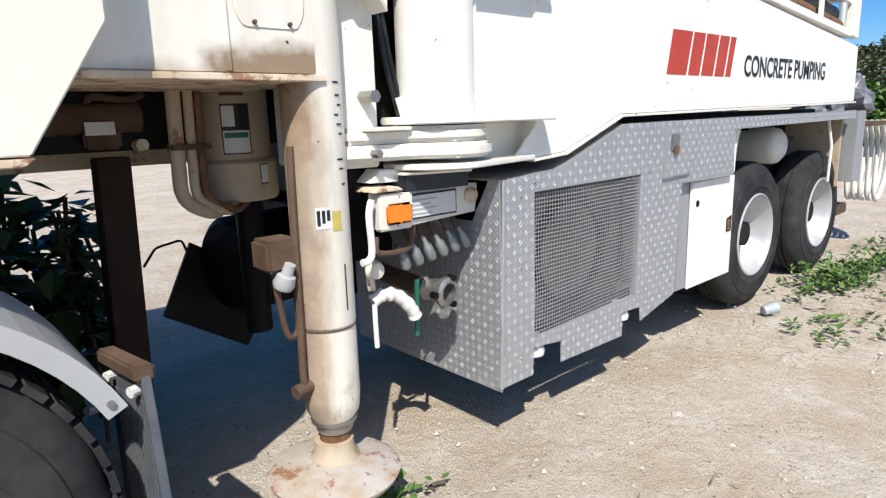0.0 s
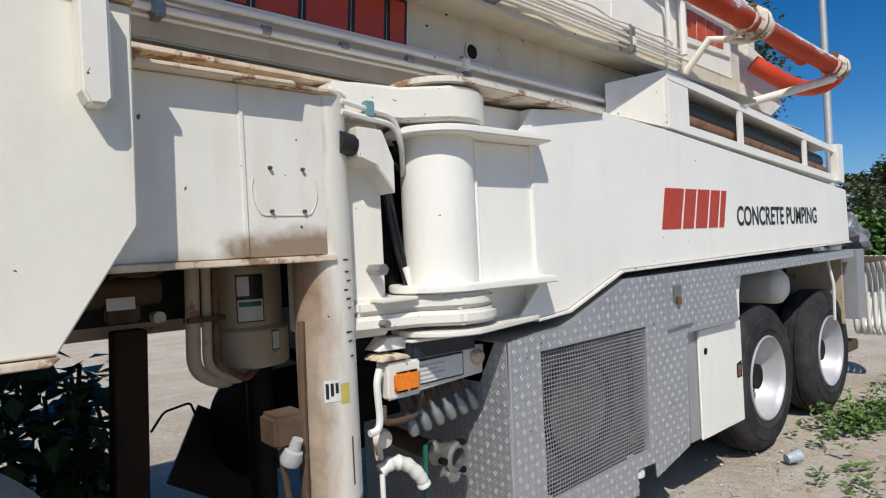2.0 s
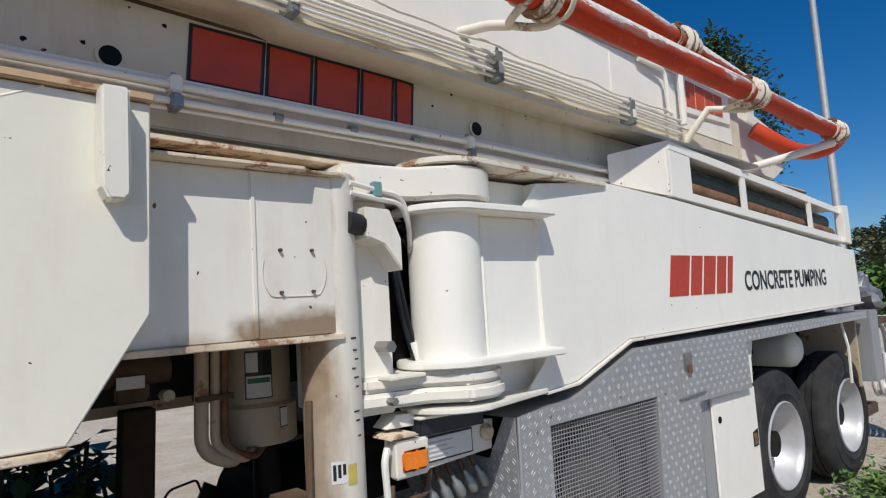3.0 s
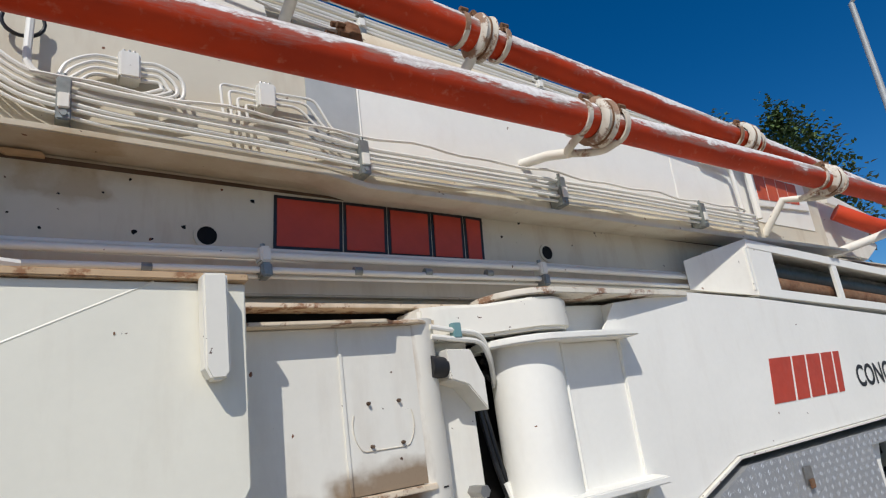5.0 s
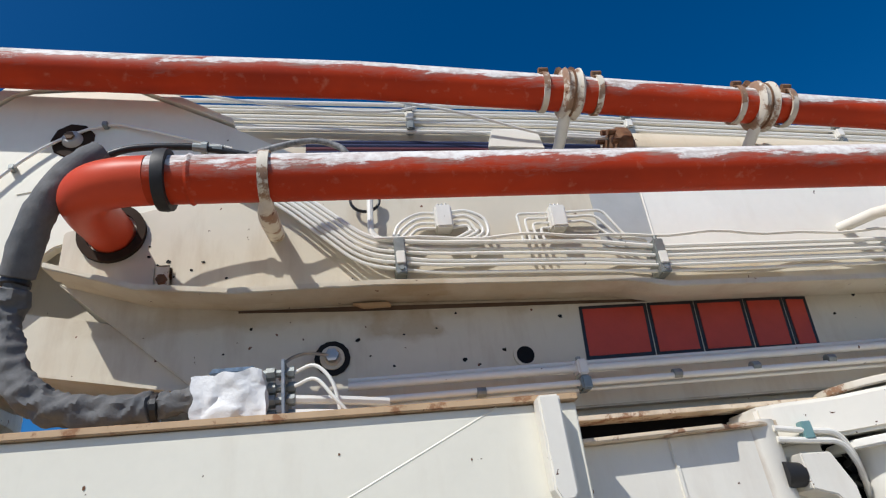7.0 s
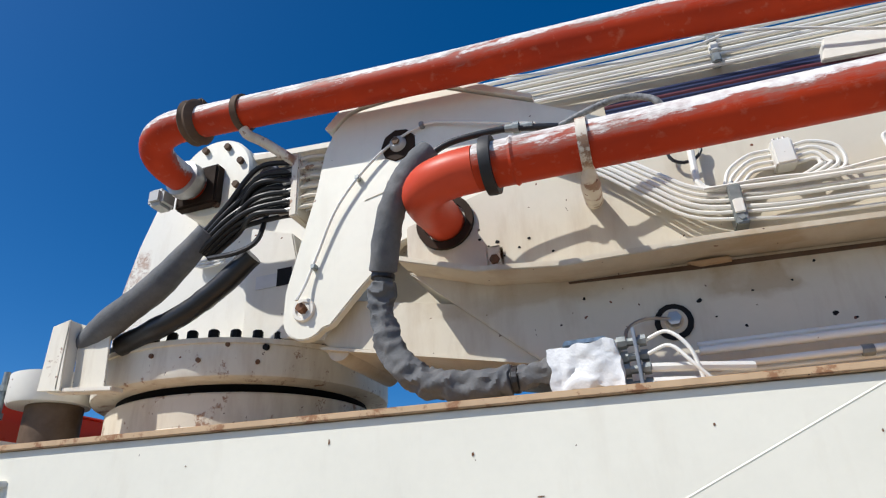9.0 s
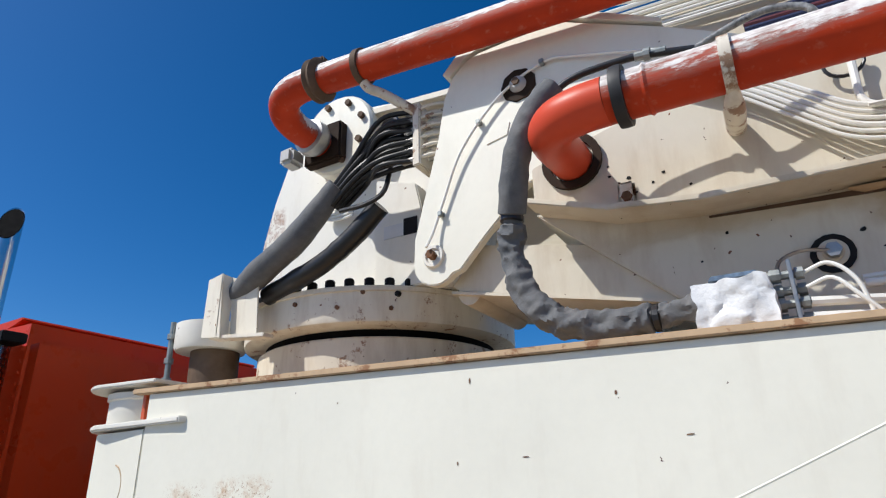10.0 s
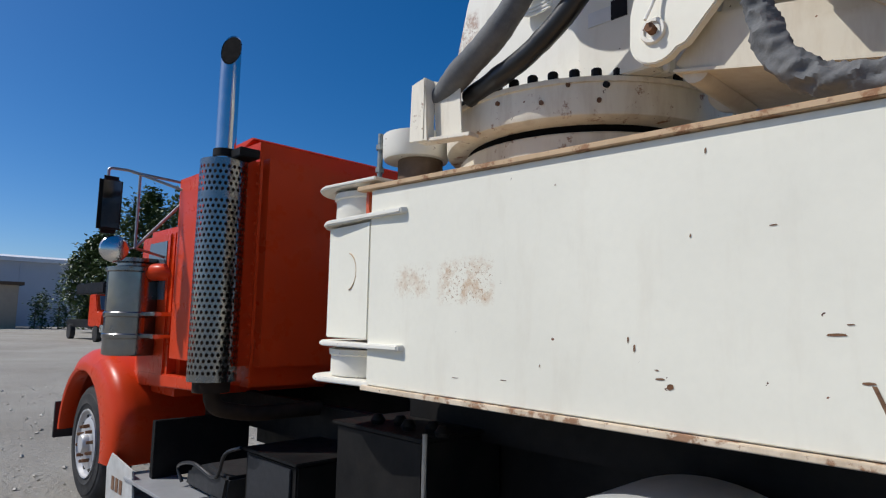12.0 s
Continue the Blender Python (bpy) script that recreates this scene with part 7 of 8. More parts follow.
    part("clamp", lathe([(0.066, 0), (0.078, 0), (0.078, 0.05), (0.066, 0.05)], (sx, sy, 2.72), (0, 0, 1), 24), black_steel, ex, smooth=True)
    part("mount", box(sx - 0.02, sx + 0.22, sy, sy + 0.14, 2.70, 2.76, 0.006), black_steel, ex)
    part("down_pipe", tube(bend([(sx, sy, 1.28), (sx, sy + 0.01, 1.10), (sx + 0.02, sy + 0.28, 1.04), (sx + 0.02, sy + 0.8, 1.04)], 0.12), 0.052, 18), strut_brown, ex, smooth=True)
    # air cleaner
    ax, ay = -6.02, 1.83
    a = part("air_cleaner", lathe([(0, 0), (0.206, 0), (0.218, 0.01), (0.218, 0.13), (0.227, 0.14), (0.227, 0.165), (0.218, 0.175), (0.218, 0.30), (0.227, 0.31), (0.227, 0.335), (0.218, 0.345), (0.218, 0.66), (0.231, 0.67), (0.231, 0.70), (0.153, 0.715), (0.153, 0.735), (0.201, 0.745), (0.201, 0.775), (0, 0.785)], (ax, ay, 1.355), (0, 0, 1), 44), dark_chrome, t, "polished air cleaner canister", smooth=True)
    part("cleaner_pipe", tube(bend([(ax, ay, 2.02), (ax + 0.35, ay + 0.1, 2.02), (ax + 0.35, ay + 0.5, 1.95)], 0.1), 0.07, 14), red_cab, a, smooth=True)
    for z in (1.50, 1.67):
        part("cleaner_strap", box(ax + 0.15, ax + 0.5, ay - 0.02, ay + 0.16, z, z + 0.03, 0.004), chrome, a)
    # mirrors
    mx, my = -5.60, 1.46
    mi = part("mirror", box(mx - 0.02, mx + 0.05, my - 0.08, my + 0.08, 2.27, 2.70, 0.03), black_steel, t, "west-coast mirror", smooth=True)
    # The glass is coloured dark in place of a dark reflection.
    part("mirror_glass", box(mx + 0.048, mx + 0.054, my - 0.062, my + 0.062, 2.31, 2.66, 0), plain("mirror_glass", (0.10, 0.10, 0.11), 0.03, 1.0, 0.05, 3, bumpy=0), mi)
    part("spot_mirror", lathe([(0, 0), (0.06, 0.0), (0.095, 0.03), (0.10, 0.045), (0.09, 0.06), (0.05, 0.072), (0, 0.076)], (mx - 0.02, my + 0.06, 2.16), (1, -0.2, 0), 28), chrome, mi, "round spot mirror", smooth=True)
    for pts in (bend([(mx, my - 0.02, 2.70), (mx, my - 0.02, 2.765), (mx + 0.02, my + 0.12, 2.765), (-5.35, 1.95, 2.62)], 0.04), [(mx + 0.02, my + 0.14, 2.755), (-5.5, 1.95, 2.72)], [(mx + 0.01, my + 0.20, 2.74), (mx + 0.01, my + 0.20, 2.18), (mx, my + 0.05, 2.15)], [(mx + 0.01, my + 0.2, 2.18), (-5.5, 1.95, 2.55)], [(mx + 0.01, my + 0.2, 2.18), (-5.75, 1.95, 2.14)]):
        part("mirror_arm", tube(pts, 0.011, 8), steel, mi, smooth=True)
    build_wheel(t, cx, 1.80, 0.525, -1, alu_rim, "polished front wheel rim", lugnuts=True)
    build_wheel(t, cx, 4.30, 0.525, 1, alu_rim, "polished front wheel rim", lugnuts=True)


def perforated(cx, cy, z0, z1, r, n, m):
    """A round shield pierced by staggered round holes."""
    b = B()
    dz = (z1 - z0) / m
    da = 2 * math.pi / n
    cache = {}

    def vert(a, z):
        k = (round((a % (2 * math.pi)) * 1e4) % round(2 * math.pi * 1e4), round(z * 1e5))
        if k not in cache:
            cache[k] = b.verts.new((cx + r * math.cos(a), cy + r * math.sin(a), z))
        return cache[k]
    for j in range(m):
        off = 0.5 * da if j % 2 else 0
        for i in range(n):
            ca, cz = i * da + off, z0 + (j + 0.5) * dz
            solid = j < 1 or j >= m - 1 or j in (m // 2 + 12,)
            corners = [(ca + sa * da / 2, cz + sz * dz / 2) for sa, sz in ((-1, -1), (0, -1), (1, -1), (1, 0), (1, 1), (0, 1), (-1, 1), (-1, 0))]
            if solid:
                b.faces.new([vert(*corners[k]) for k in (0, 2, 4, 6)])
                continue
            ring = [b.verts.new((cx + r * math.cos(ca + 0.31 * da * math.cos(q)), cy + r * math.sin(ca + 0.31 * da * math.cos(q)), cz + 0.34 * dz * math.sin(q))) for q in [radians(225 + 45 * k) for k in range(8)]]
            outer = [b.verts.new((cx + r * math.cos(a), cy + r * math.sin(a), z)) for a, z in corners]
            for k in range(8):
                b.faces.new((outer[k], outer[(k + 1) % 8], ring[(k + 1) % 8], ring[k]))
    return b


build_cab()


def build_step_boxes():
    t = thing("battery_box", (-3.9, 2.2, 0.35), "black battery box with lid beside the chassis", "box")
    part("body", box(-4.35, -3.75, 2.02, 2.55, 0.40, 0.84, 0.01), black_steel, t)
    part("lid", box(-4.37, -3.73, 2.0, 2.57, 0.842, 0.862, 0.005), black_steel, t)
    part("front_plate", box(-4.30, -3.80, 2.005, 2.019, 0.42, 0.82, 0.004), plain("dark_grey_plate", (0.018, 0.020, 0.024), 0.45), t)
    u = thing("valve_cabinet", (-3.1, 2.3, 0.45), "tall black steel cabinet behind the cab", "cabinet")
    part("body", box(-3.42, -2.75, 2.05, 2.6, 0.45, 1.12, 0.008), black_steel, u)
    part("lid", box(-3.44, -2.73, 2.03, 2.62, 1.122, 1.14, 0.004), black_steel, u)
    part("rod", cyl((-2.70, 2.02, 0.75), (-2.70, 2.02, 1.17), 0.012, n=8), steel, u)
    for k in range(5):
        part("fitting", lathe([(0, 0), (0.03, 0.0), (0.04, 0.02), (0.02, 0.05), (0, 0.055)], (-3.2 + 0.12 * k, 2.15 + 0.05 * (k % 2), 1.14), (0, 0, 1), 12), black_steel, u, smooth=True)
    s = thing("side_step", (-5.2, 1.85, 0.3), "aluminium tread step below the cab", "step")
    p = part("tread", box(-5.65, -4.75, 1.72, 2.05, 0.46, 0.485, 0.004), alu, s)
    part("hanger", box(-5.5, -5.44, 1.85, 2.6, 0.485, 0.9, 0.004), black_steel, s)
    part("cover", prism([(-5.1, 0.5), (-4.5, 0.5), (-4.45, 0.66), (-4.75, 0.70), (-5.05, 0.62)], 1.95, 2.4, r=0.02), dark_rubber, s, "slumped dark cover")
    part("cable", tube([(-5.1, 1.93, 0.52), (-5.15, 1.92, 0.62), (-4.9, 1.92, 0.68), (-4.6, 1.94, 0.64), (-4.5, 1.95, 0.80), (-4.35, 1.98, 0.86)], 0.012, 8, steps=5), black_hose, s, smooth=True)


build_step_boxes()


def build_rear_hoses():
    t = thing("coiled_hose", (6.6, 2.2, 0.7), "pale hoses coiled on the truck's rear corner", "hose")
    for k in range(5):
        y = 2.0 + 0.06 * k
        dx = 1.0
        part("coil", tube([(dx + 6.50 + 0.02 * k, y, 1.25), (dx + 6.70 + 0.03 * k, y, 1.2), (dx + 6.82 + 0.03 * k, y, 0.95), (dx + 6.75 + 0.03 * k, y, 0.65), (dx + 6.55, y, 0.47), (dx + 6.40, y, 0.55), (dx + 6.38, y, 0.9)], 0.022, 10, steps=6), tube_paint, t, smooth=True)
    part("hook", box(6.34, 7.6, 1.98, 2.3, 1.22, 1.26, 0.004), brown_steel, t)
    c = thing("tarpaulin", (6.5, 2.3, 1.4), "crumpled dark and grey tarpaulin over the rear hopper", "tarpaulin")
    b = B()
    bmesh.ops.create_icosphere(b, subdivisions=4, radius=1.0)
    for v in b.verts:
        n1 = noise.noise(v.co * 1.9) * 1.6 - abs(noise.noise(v.co * 4.5)) * 1.1 + abs(noise.noise(v.co * 9)) * 0.5
        v.co = Vector((6.95 + v.co.x * (0.34 + 0.16 * n1), 2.32 + v.co.y * (0.30 + 0.1 * n1), 1.43 + v.co.z * (0.28 + 0.16 * n1)))
    part("sheet", b, plain("grey_tarp", (0.30, 0.31, 0.34), 0.4, vary=0.85, scale=5), c, smooth=True)
    h = thing("rear_hopper", (6.6, 3.0, 0.5), "dark rear hopper frame of the pump", "hopper")
    part("frame", prism([(6.35, 0.6), (7.3, 0.5), (7.4, 1.3), (6.35, 1.32)], 2.4, 3.8, r=0.02), brown_steel, h)
    part("bumper_bar", box(6.35, 6.75, 2.05, 2.5, 0.42, 0.52, 0.01), brown_steel, h)


build_rear_hoses()


# ---- plants, stones and litter ----
def leaves(rnd, centre, spread, count, size, vs, fs, droop=0.2, flat=0.6):
    for _ in range(count):
        p = Vector((rnd.gauss(0, 1) * spread[0], rnd.gauss(0, 1) * spread[1], rnd.gauss(0, 1) * spread[2])) + Vector(centre)
        a, e = rnd.uniform(0, 6.283), rnd.uniform(-flat, flat) - droop
        d = Vector((math.cos(a) * math.cos(e), math.sin(a) * math.cos(e), math.sin(e)))
        s = d.cross(Vector((0, 0, 1))).normalized()
        up = s.cross(d)
        L = size * rnd.uniform(0.6, 1.3)
        W = L * rnd.uniform(0.26, 0.42)
        b = len(vs)
        for q in (p, p + d * L * 0.45 + s * W + up * W * 0.3, p + d * L, p + d * L * 0.45 - s * W + up * W * 0.3, p + d * L * 0.5):
            vs.append(tuple(q))
        fs += [(b, b + 1, b + 4), (b + 1, b + 2, b + 4), (b + 2, b + 3, b + 4), (b + 3, b, b + 4)]


def weed(loc, size, n, seed, label="green leafy weeds growing on the dirt"):
    rnd = random.Random(seed)
    t = thing("weed_patch", (loc[0], loc[1], 0), label, "weed", kind="stuff")
    vs, fs = [], []
    for _ in range(n):
        c = (loc[0] + rnd.gauss(0, size[0]), loc[1] + rnd.gauss(0, size[1]), rnd.uniform(0.02, size[2]))
        leaves(rnd, c, (0.03, 0.03, 0.02), 7, 0.055, vs, fs, -0.3, 0.7)
    vs = [(x, y, max(z, 0.006)) for x, y, z in vs]
    raw_part("leaves", vs, fs, leaf_weed, t)


weed((5.55, 1.78, 0), (0.26, 0.12, 0.13), 90, 1)
weed((6.5, 1.55, 0), (0.5, 0.14, 0.12), 110, 2)
weed((7.9, 1.6, 0), (0.7, 0.2, 0.10), 110, 3)
weed((1.18, 1.93, 0), (0.06, 0.04, 0.05), 12, 5, "small green weed beside the jack's foot")
weed((5.0, 0.95, 0), (0.25, 0.12, 0.03), 14, 6, "sparse dry weeds on the dirt")
weed((4.4, 1.35, 0), (0.3, 0.15, 0.03), 14, 7, "sparse dry weeds on the dirt")


def build_shrub():
    rnd = random.Random(11)
    t = thing("leafy_shrub", (0.3, 3.6, 0), "dark broad-leaved shrub growing beyond the chassis", "shrub")
    vs, fs = [], []
    stems = B()
    for k in range(20):
        x, y = -0.30 + 0.053 * k + rnd.uniform(-0.05, 0.05), 3.45 + rnd.uniform(-0.25, 0.3)
        top = Vector((x + rnd.uniform(-0.12, 0.12), y, rnd.uniform(0.9, 1.3)))
        tube([(x, y, 0), (x + rnd.uniform(-0.05, 0.05), y, 0.5), top], 0.010, 6, bm=stems, steps=3)
        for j in range(9):
            f = 0.25 + 0.75 * j / 8
            leaves(rnd, (x * (1 - f) + top.x * f, y, top.z * f), (0.06, 0.08, 0.03), 6, 0.16, vs, fs, 0.3)
    raw_part("leaves", vs, fs, leaf_dark, t)
    part("stem", stems, bark, t)


build_shrub()


def scatter():
    rnd = random.Random(3)
    vs, fs = [], []
    for i in range(2600):
        x, y = rnd.uniform(0.4, 9.0), rnd.uniform(-0.6, 3.2)
        s = 0.003 + 0.014 * rnd.random() ** 4
        b = len(vs)
        c = Vector((x, y, s * 0.3))
        for d in ((1, 0, 0), (0, 1, 0), (-1, 0, 0), (0, -1, 0), (0, 0, 0.8), (0, 0, -0.6)):
            vs.append(tuple(c + Vector(d) * s * rnd.uniform(0.6, 1.3)))
        fs += [(b, b + 1, b + 4), (b + 1, b + 2, b + 4), (b + 2, b + 3, b + 4), (b + 3, b, b + 4), (b + 1, b, b + 5), (b + 2, b + 1, b + 5), (b + 3, b + 2, b + 5), (b, b + 3, b + 5)]
    for i in range(2400):
        x, y = -4.5 - 14 * rnd.random() ** 1.6, rnd.uniform(-2.5, 5.0)
        sz = 0.006 + 0.03 * rnd.random() ** 5
        b = len(vs)
        c = Vector((x, y, sz * 0.3))
        for d in ((1, 0, 0), (0, 1, 0), (-1, 0, 0), (0, -1, 0), (0, 0, 0.8), (0, 0, -0.6)):
            vs.append(tuple(c + Vector(d) * sz * rnd.uniform(0.6, 1.3)))
        fs += [(b, b + 1, b + 4), (b + 1, b + 2, b + 4), (b + 2, b + 3, b + 4), (b + 3, b, b + 4), (b + 1, b, b + 5), (b + 2, b + 1, b + 5), (b + 3, b + 2, b + 5), (b, b + 3, b + 5)]
    tagged(raw_part("pebbles", vs, fs, stone_mat), "scattered small pebbles and grit on the dirt", "pebbles", kind="stuff")
    vs, fs = [], []
    for i in range(420):
        x, y = rnd.uniform(1.0, 9.0), rnd.uniform(-0.4, 2.0)
        if rnd.random() < 0.5:
            x, y = rnd.gauss(4.9, 0.9), rnd.gauss(1.35, 0.3)
        a, L, w = rnd.uniform(0, 3.14), rnd.uniform(0.02, 0.10), rnd.uniform(0.0012, 0.004)
        d, s = Vector((math.cos(a), math.sin(a), 0)), Vector((-math.sin(a), math.cos(a), 0))
        c = Vector((x, y, 0.008 + rnd.uniform(0, 0.01)))
        b = len(vs)
        for q in (c - d * L / 2 - s * w, c + d * L / 2 - s * w * 0.5, c + d * L / 2 + s * w * 0.5, c - d * L / 2 + s * w, c + Vector((0, 0, w * 1.6))):
            vs.append(tuple(q))
        fs += [(b, b + 1, b + 4), (b + 1, b + 2, b + 4), (b + 2, b + 3, b + 4), (b + 3, b, b + 4)]
    tagged(raw_part("dry_twigs", vs, fs, twig_mat), "dry twigs and straw strewn on the dirt", "twigs", kind="stuff")
    s = thing("stick", (1.40, 1.85, 0), "short broken dry stick lying on the dirt", "stick")
    part("wood", tube([(1.385, 1.93, 0.012), (1.41, 1.92, 0.02), (1.44, 1.90, 0.022)], 0.008, 8), bark, s)
    part("side_twig", tube([(1.385, 1.93, 0.012), (1.383, 1.90, 0.015)], 0.006, 6), bark, s)
    for x, y, r in ((2.61, 1.55, 0.025), (2.30, 1.88, 0.018), (2.52, 1.25, 0.014)):
        st = thing("stone", (x, y, 0), "grey stone lying on the dirt", "stone", "stones")
        b = B()
        bmesh.ops.create_icosphere(b, subdivisions=2, radius=r)
        for v in b.verts:
            v.co = Vector((x, y, r * 0.4)) + Vector((v.co.x * 1.2, v.co.y, v.co.z * 0.6)) * (1 + 0.4 * noise.noise(v.co * 60))
        part("body", b, stone_mat, st)
    cup = thing("crushed_cup", (4.42, 1.86, 0), "crushed pale plastic cup beside the rear wheel", "cup")
    part("body", lathe([(0.03, 0), (0.034, 0.01), (0.036, 0.05), (0.045, 0.10), (0.042, 0.10), (0.033, 0.05), (0.028, 0.004), (0, 0.004)], (4.40, 1.86, 0.035), (0.8, -0.5, 0.15), 16), plain("pale_plastic", (0.45, 0.50, 0.52), 0.3, vary=0.3, scale=30), cup, smooth=True)


scatter()


# ---- distance ----
def tree(name, x, y, h, spread, seed, label, mat, base=0.35, leaf=0.35, clumps=70):
    rnd = random.Random(seed)
    t = thing(name, (x, y, 0), label, "tree")
    b = tube([(x, y, -0.1), (x + 0.1, y, h * 0.25), (x, y + 0.1, h * 0.5), (x, y, h * 0.85)], 0.2, 10, steps=4, radii=lambda u: h * 0.022 * (1 - 0.85 * u))
    for k in range(7):
        a = rnd.uniform(0, 6.28)
        z = h * rnd.uniform(0.3, 0.65)
        tube([(x, y, z), (x + math.cos(a) * spread * 0.4, y + math.sin(a) * spread * 0.4, z + h * 0.12), (x + math.cos(a) * spread * 0.8, y + math.sin(a) * spread * 0.8, z + h * 0.2)], 0.1, 6, bm=b, steps=3, radii=lambda u: h * 0.009 * (1 - 0.8 * u))
    part("trunk", b, bark, t)
    vs, fs = [], []
    for k in range(clumps):
        a, rr, zz = rnd.uniform(0, 6.28), math.sqrt(rnd.random()), rnd.random()
        lim = spread * math.sin(math.pi * min(0.97, max(0.12, zz * 0.9 + 0.1))) ** 0.7
        c = (x + math.cos(a) * rr * lim, y + math.sin(a) * rr * lim, h * (base + (1 - base) * zz))
        leaves(rnd, c, (spread * 0.11, spread * 0.11, h * 0.035), 34, leaf, vs, fs, 0.1, 0.9)
    raw_part("crown", vs, fs, mat, t)


def lamp_post(x, y, h, r, seed, label):
    t = thing("street_lamp", (x, y, 0), label, "street lamp", "street lamps")
    part("pole", lathe([(0, 0), (r * 1.3, 0), (r * 1.3, 0.3), (r, 0.35), (r * 0.7, h), (0, h)], (x, y, 0), (0, 0, 1), 20), galv, t, smooth=True)
    part("arm", tube([(x, y, h), (x - 0.1, y - 0.4, h + 0.25), (x - 0.2, y - 1.0, h + 0.3)], r * 0.5, 8, steps=4), galv, t, smooth=True)
    part("head", lathe([(0, 0), (0.22, 0.02), (0.28, 0.10), (0.16, 0.22), (0, 0.25)], (x - 0.2, y - 1.1, h + 0.2), (0, 0, 1), 16), galv, t, smooth=True)


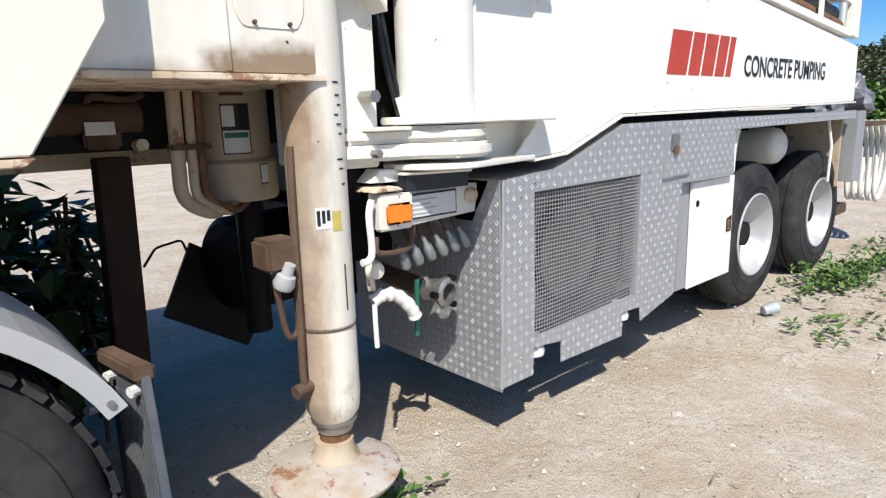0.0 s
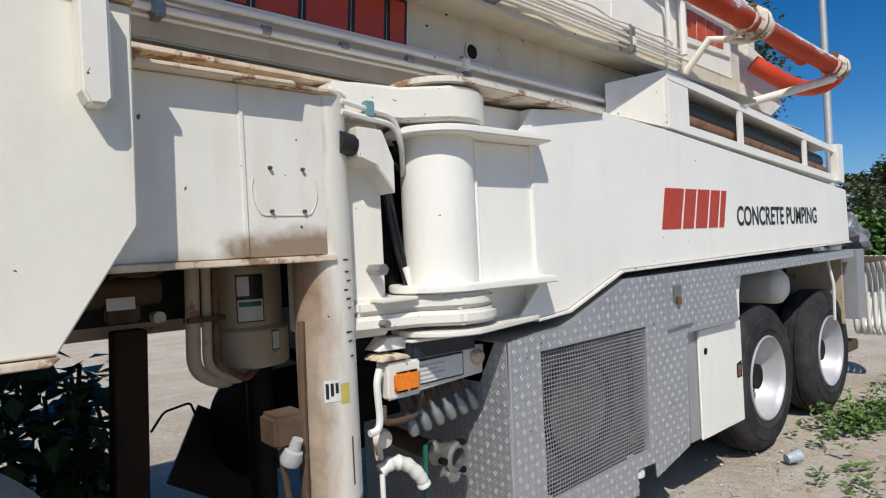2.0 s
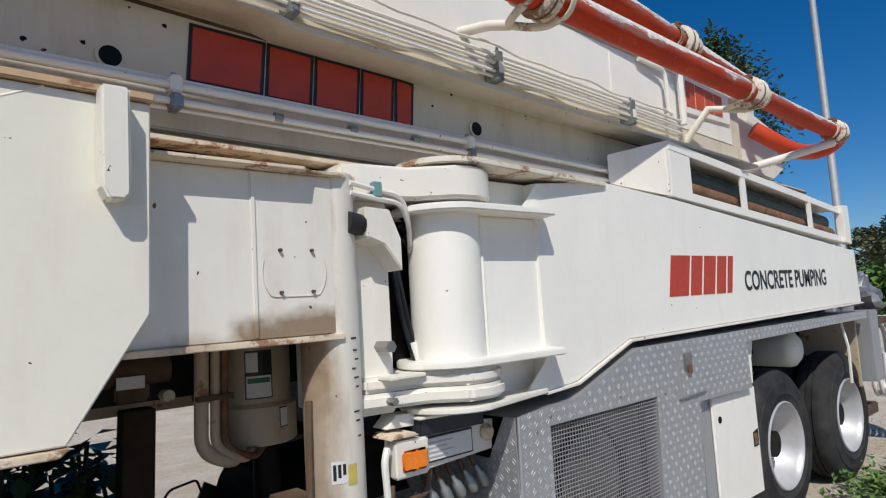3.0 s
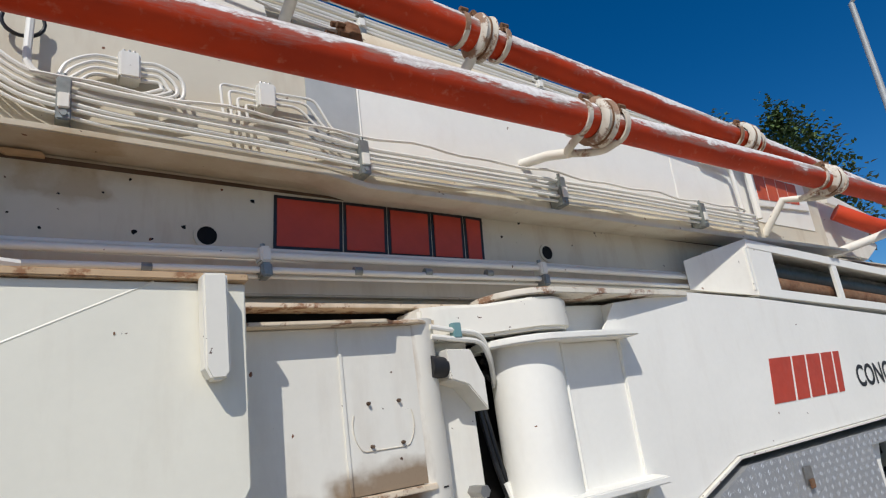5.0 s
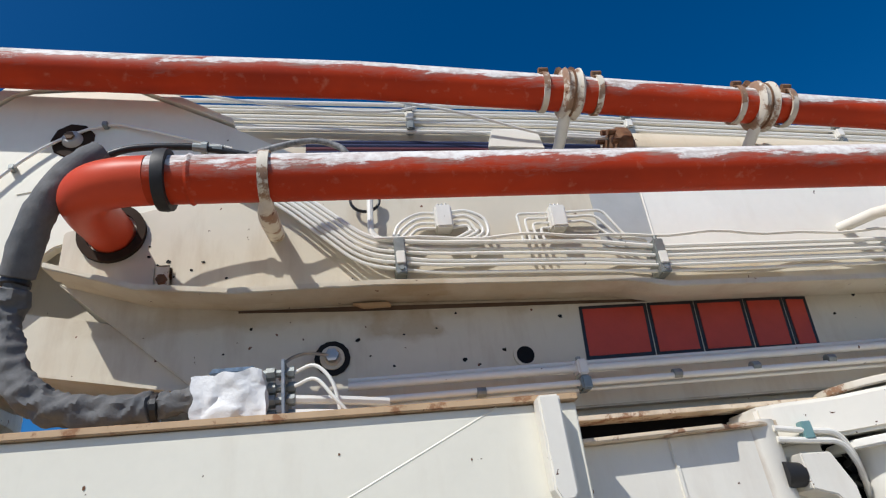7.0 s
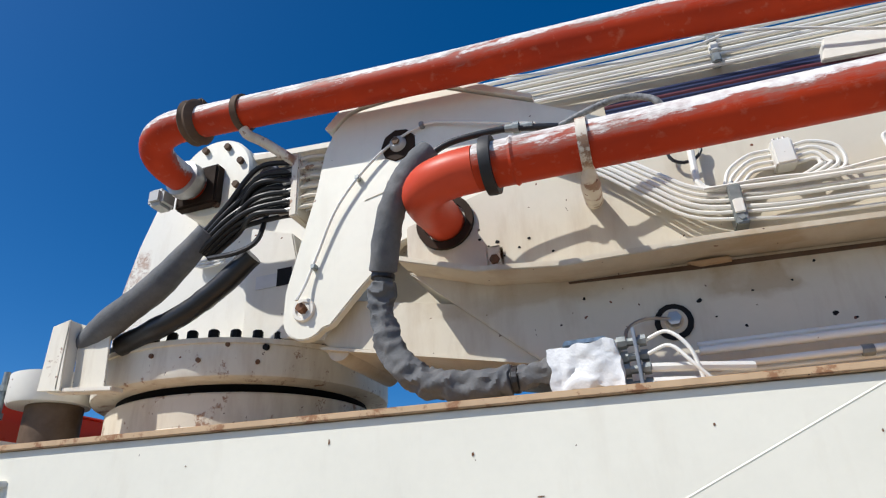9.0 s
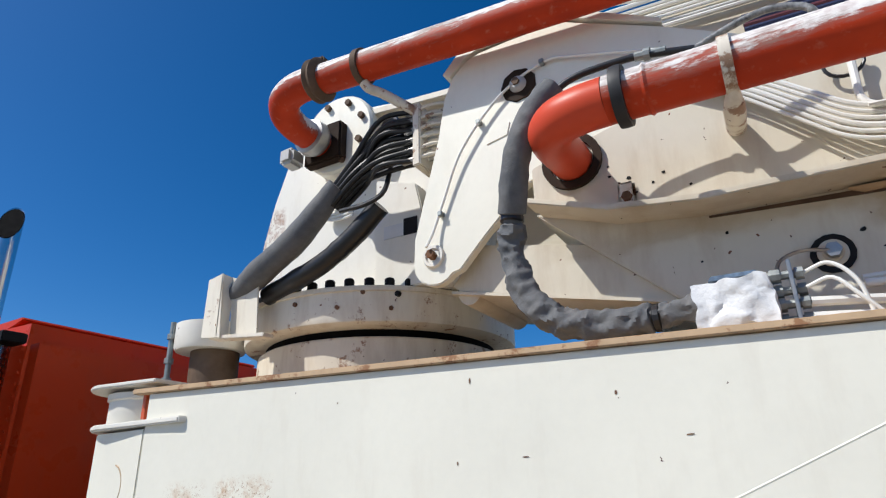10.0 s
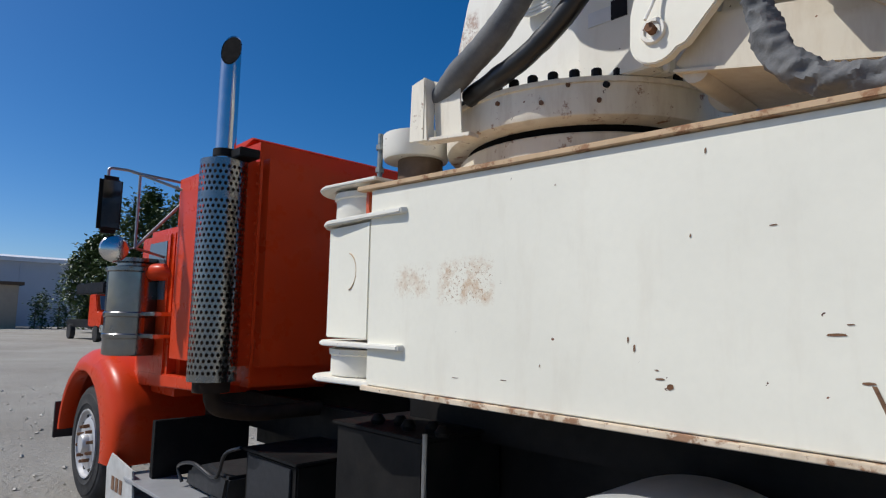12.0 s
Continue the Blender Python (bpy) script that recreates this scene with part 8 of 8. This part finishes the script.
def build_distance():
    def polar(az, d):
        return math.cos(radians(az)) * d, math.sin(radians(az)) * d
    x, y = polar(24.0, 30)
    tree("tree", x, y, 12.7, 2.2, 21, "tall dark green tree behind the truck", leaf_dark, 0.4, 0.26, 190)
    x, y = polar(28.8, 34)
    tree("tree", x, y, 14.6, 1.6, 22, "tall dark green tree behind the truck", leaf_dark, 0.5, 0.28, 100)
    x, y = polar(12.5, 48)
    tree("tree", x, y, 5.6, 2.4, 23, "olive green tree at the yard's edge", leaf_grey, 0.25, 0.4, 80)
    x, y = polar(15.0, 55)
    tree("tree", x, y, 5.2, 3.0, 24, "olive green tree at the yard's edge", leaf_grey, 0.2, 0.4, 80)
    x, y = polar(10.6, 50)
    tree("tree", x, y, 4.6, 2.6, 25, "olive green tree at the yard's edge", leaf_grey, 0.15, 0.4, 70)
    rnd = random.Random(8)
    hd = thing("hedge", (30, 6, 0), "dense green hedge along the yard's edge", "hedge", kind="stuff")
    vs, fs = [], []
    for k in range(420):
        a = rnd.uniform(3.0, 19.0)
        d = 27 + rnd.uniform(-1.0, 1.0)
        px, py = polar(a, d)
        leaves(rnd, (px, py, rnd.uniform(0.1, 1.9)), (0.35, 0.35, 0.22), 22, 0.28, vs, fs, 0.1, 0.9)
    raw_part("leaves", vs, fs, leaf_weed, hd)
    x, y = polar(17.0, 24)
    lamp_post(x, y, 13.5, 0.13, 0, "tall grey steel street lamp pole behind the truck")
    x, y = polar(13.8, 62)
    lamp_post(x, y, 6.2, 0.10, 1, "distant grey street lamp beyond the hedge")
    # warehouse at the far end of the yard, along the road
    wh = thing("warehouse", (-95, 12, 0), "long pale warehouse with a white roof edge, in shade", "building")
    part("wall", box(-112, -95, -40, 24.5, -0.3, 8.2, 0.02), wall_white, wh)
    part("roof", prism([(-113, 8.2), (-94.4, 8.2), (-94.4, 8.7), (-103, 9.6), (-113, 8.8)], -41, 25.2, r=0.02), plain("white_roof", (0.75, 0.76, 0.78), 0.6, scale=0.5), wh)
    for k in range(8):
        part("wall_seam", box(-94.97, -94.9, -36 + 7.5 * k, -35.85 + 7.5 * k, 0, 8.2, 0), wall_white, wh)
    ho = thing("tan_office", (-82, 11, 0), "small tan stucco office with a flat roof", "building")
    part("wall", box(-88, -80, 2.0, 14.0, -0.3, 4.6, 0.02), wall_tan, ho)
    part("roof", box(-88.4, -79.6, 1.6, 14.4, 4.6, 4.95, 0.02), brown_steel, ho)
    w = part("window", box(-79.98, -79.9, 9.0, 11.4, 1.7, 3.7, 0.01), label_white, ho)
    part("pane", box(-79.9, -79.86, 9.15, 10.15, 1.85, 3.55, 0), glass_dark, w)
    part("pane", box(-79.9, -79.86, 10.3, 11.25, 1.85, 3.55, 0), glass_dark, w)
    for k in range(5):
        rx, ry = -78 - 2 * (k % 2), 15.3 + 1.1 * k
        rnd = random.Random(40 + k)
        sh = thing("yard_shrub", (rx, ry, 0), "dark leggy shrub against the warehouse", "shrub", "yard shrubs")
        vs, fs = [], []
        for j in range(26):
            leaves(rnd, (rx + rnd.gauss(0, 0.3), ry + rnd.gauss(0, 0.35), rnd.uniform(0.2, 3.0 + (k % 3))), (0.2, 0.2, 0.3), 12, 0.4, vs, fs)
        raw_part("leaves", vs, fs, leaf_dark, sh)
        part("stem", tube([(rx, ry, 0), (rx, ry, 2.4)], 0.06, 6), bark, sh)
    for k, (az, d, h, s) in enumerate(((161.5, 62, 12.4, 3.6), (158.3, 58, 12.0, 4.4), (155.0, 60, 13.0, 4.8), (151.0, 66, 12.0, 4.2), (164.6, 66, 9.0, 3.0))):
        x, y = polar(az, d)
        tree("tree", x, y, h, s, 60 + k, "dark green tree behind the red truck", leaf_dark, 0.12, 0.42, 260)
    # a red truck parked across the yard
    rt = thing("parked_truck", (-42, 11.0, 0), "red truck parked across the yard with its boom folded", "truck")
    part("cab", prism([(-44.2, 0.9), (-41.5, 0.9), (-41.4, 1.7), (-42.4, 1.85), (-42.9, 2.9), (-44.2, 2.9)], 10.3, 12.5, r=0.06), red_cab, rt, smooth=True)
    part("bumper", box(-41.4, -41.15, 10.2, 12.6, 0.6, 1.05, 0.03), chrome, rt)
    part("windscreen", prism([(-42.38, 1.95), (-42.30, 1.95), (-42.78, 2.8), (-42.86, 2.8)], 10.5, 12.3, r=0), glass_dark, rt)
    part("boom", box(-49, -43.0, 10.7, 11.9, 3.0, 3.7, 0.05), black_steel, rt)
    part("chassis", box(-50, -43, 10.5, 12.3, 0.8, 1.3, 0.02), black_steel, rt)
    for x in (-42.6, -48.5):
        part("tyre", cyl((x, 10.3, 0.5), (x, 10.6, 0.5), 0.5, n=24), rubber, rt, smooth=True)
        part("tyre", cyl((x, 12.2, 0.5), (x, 12.5, 0.5), 0.5, n=24), rubber, rt, smooth=True)
    rt.location.y += 1.2


build_distance()
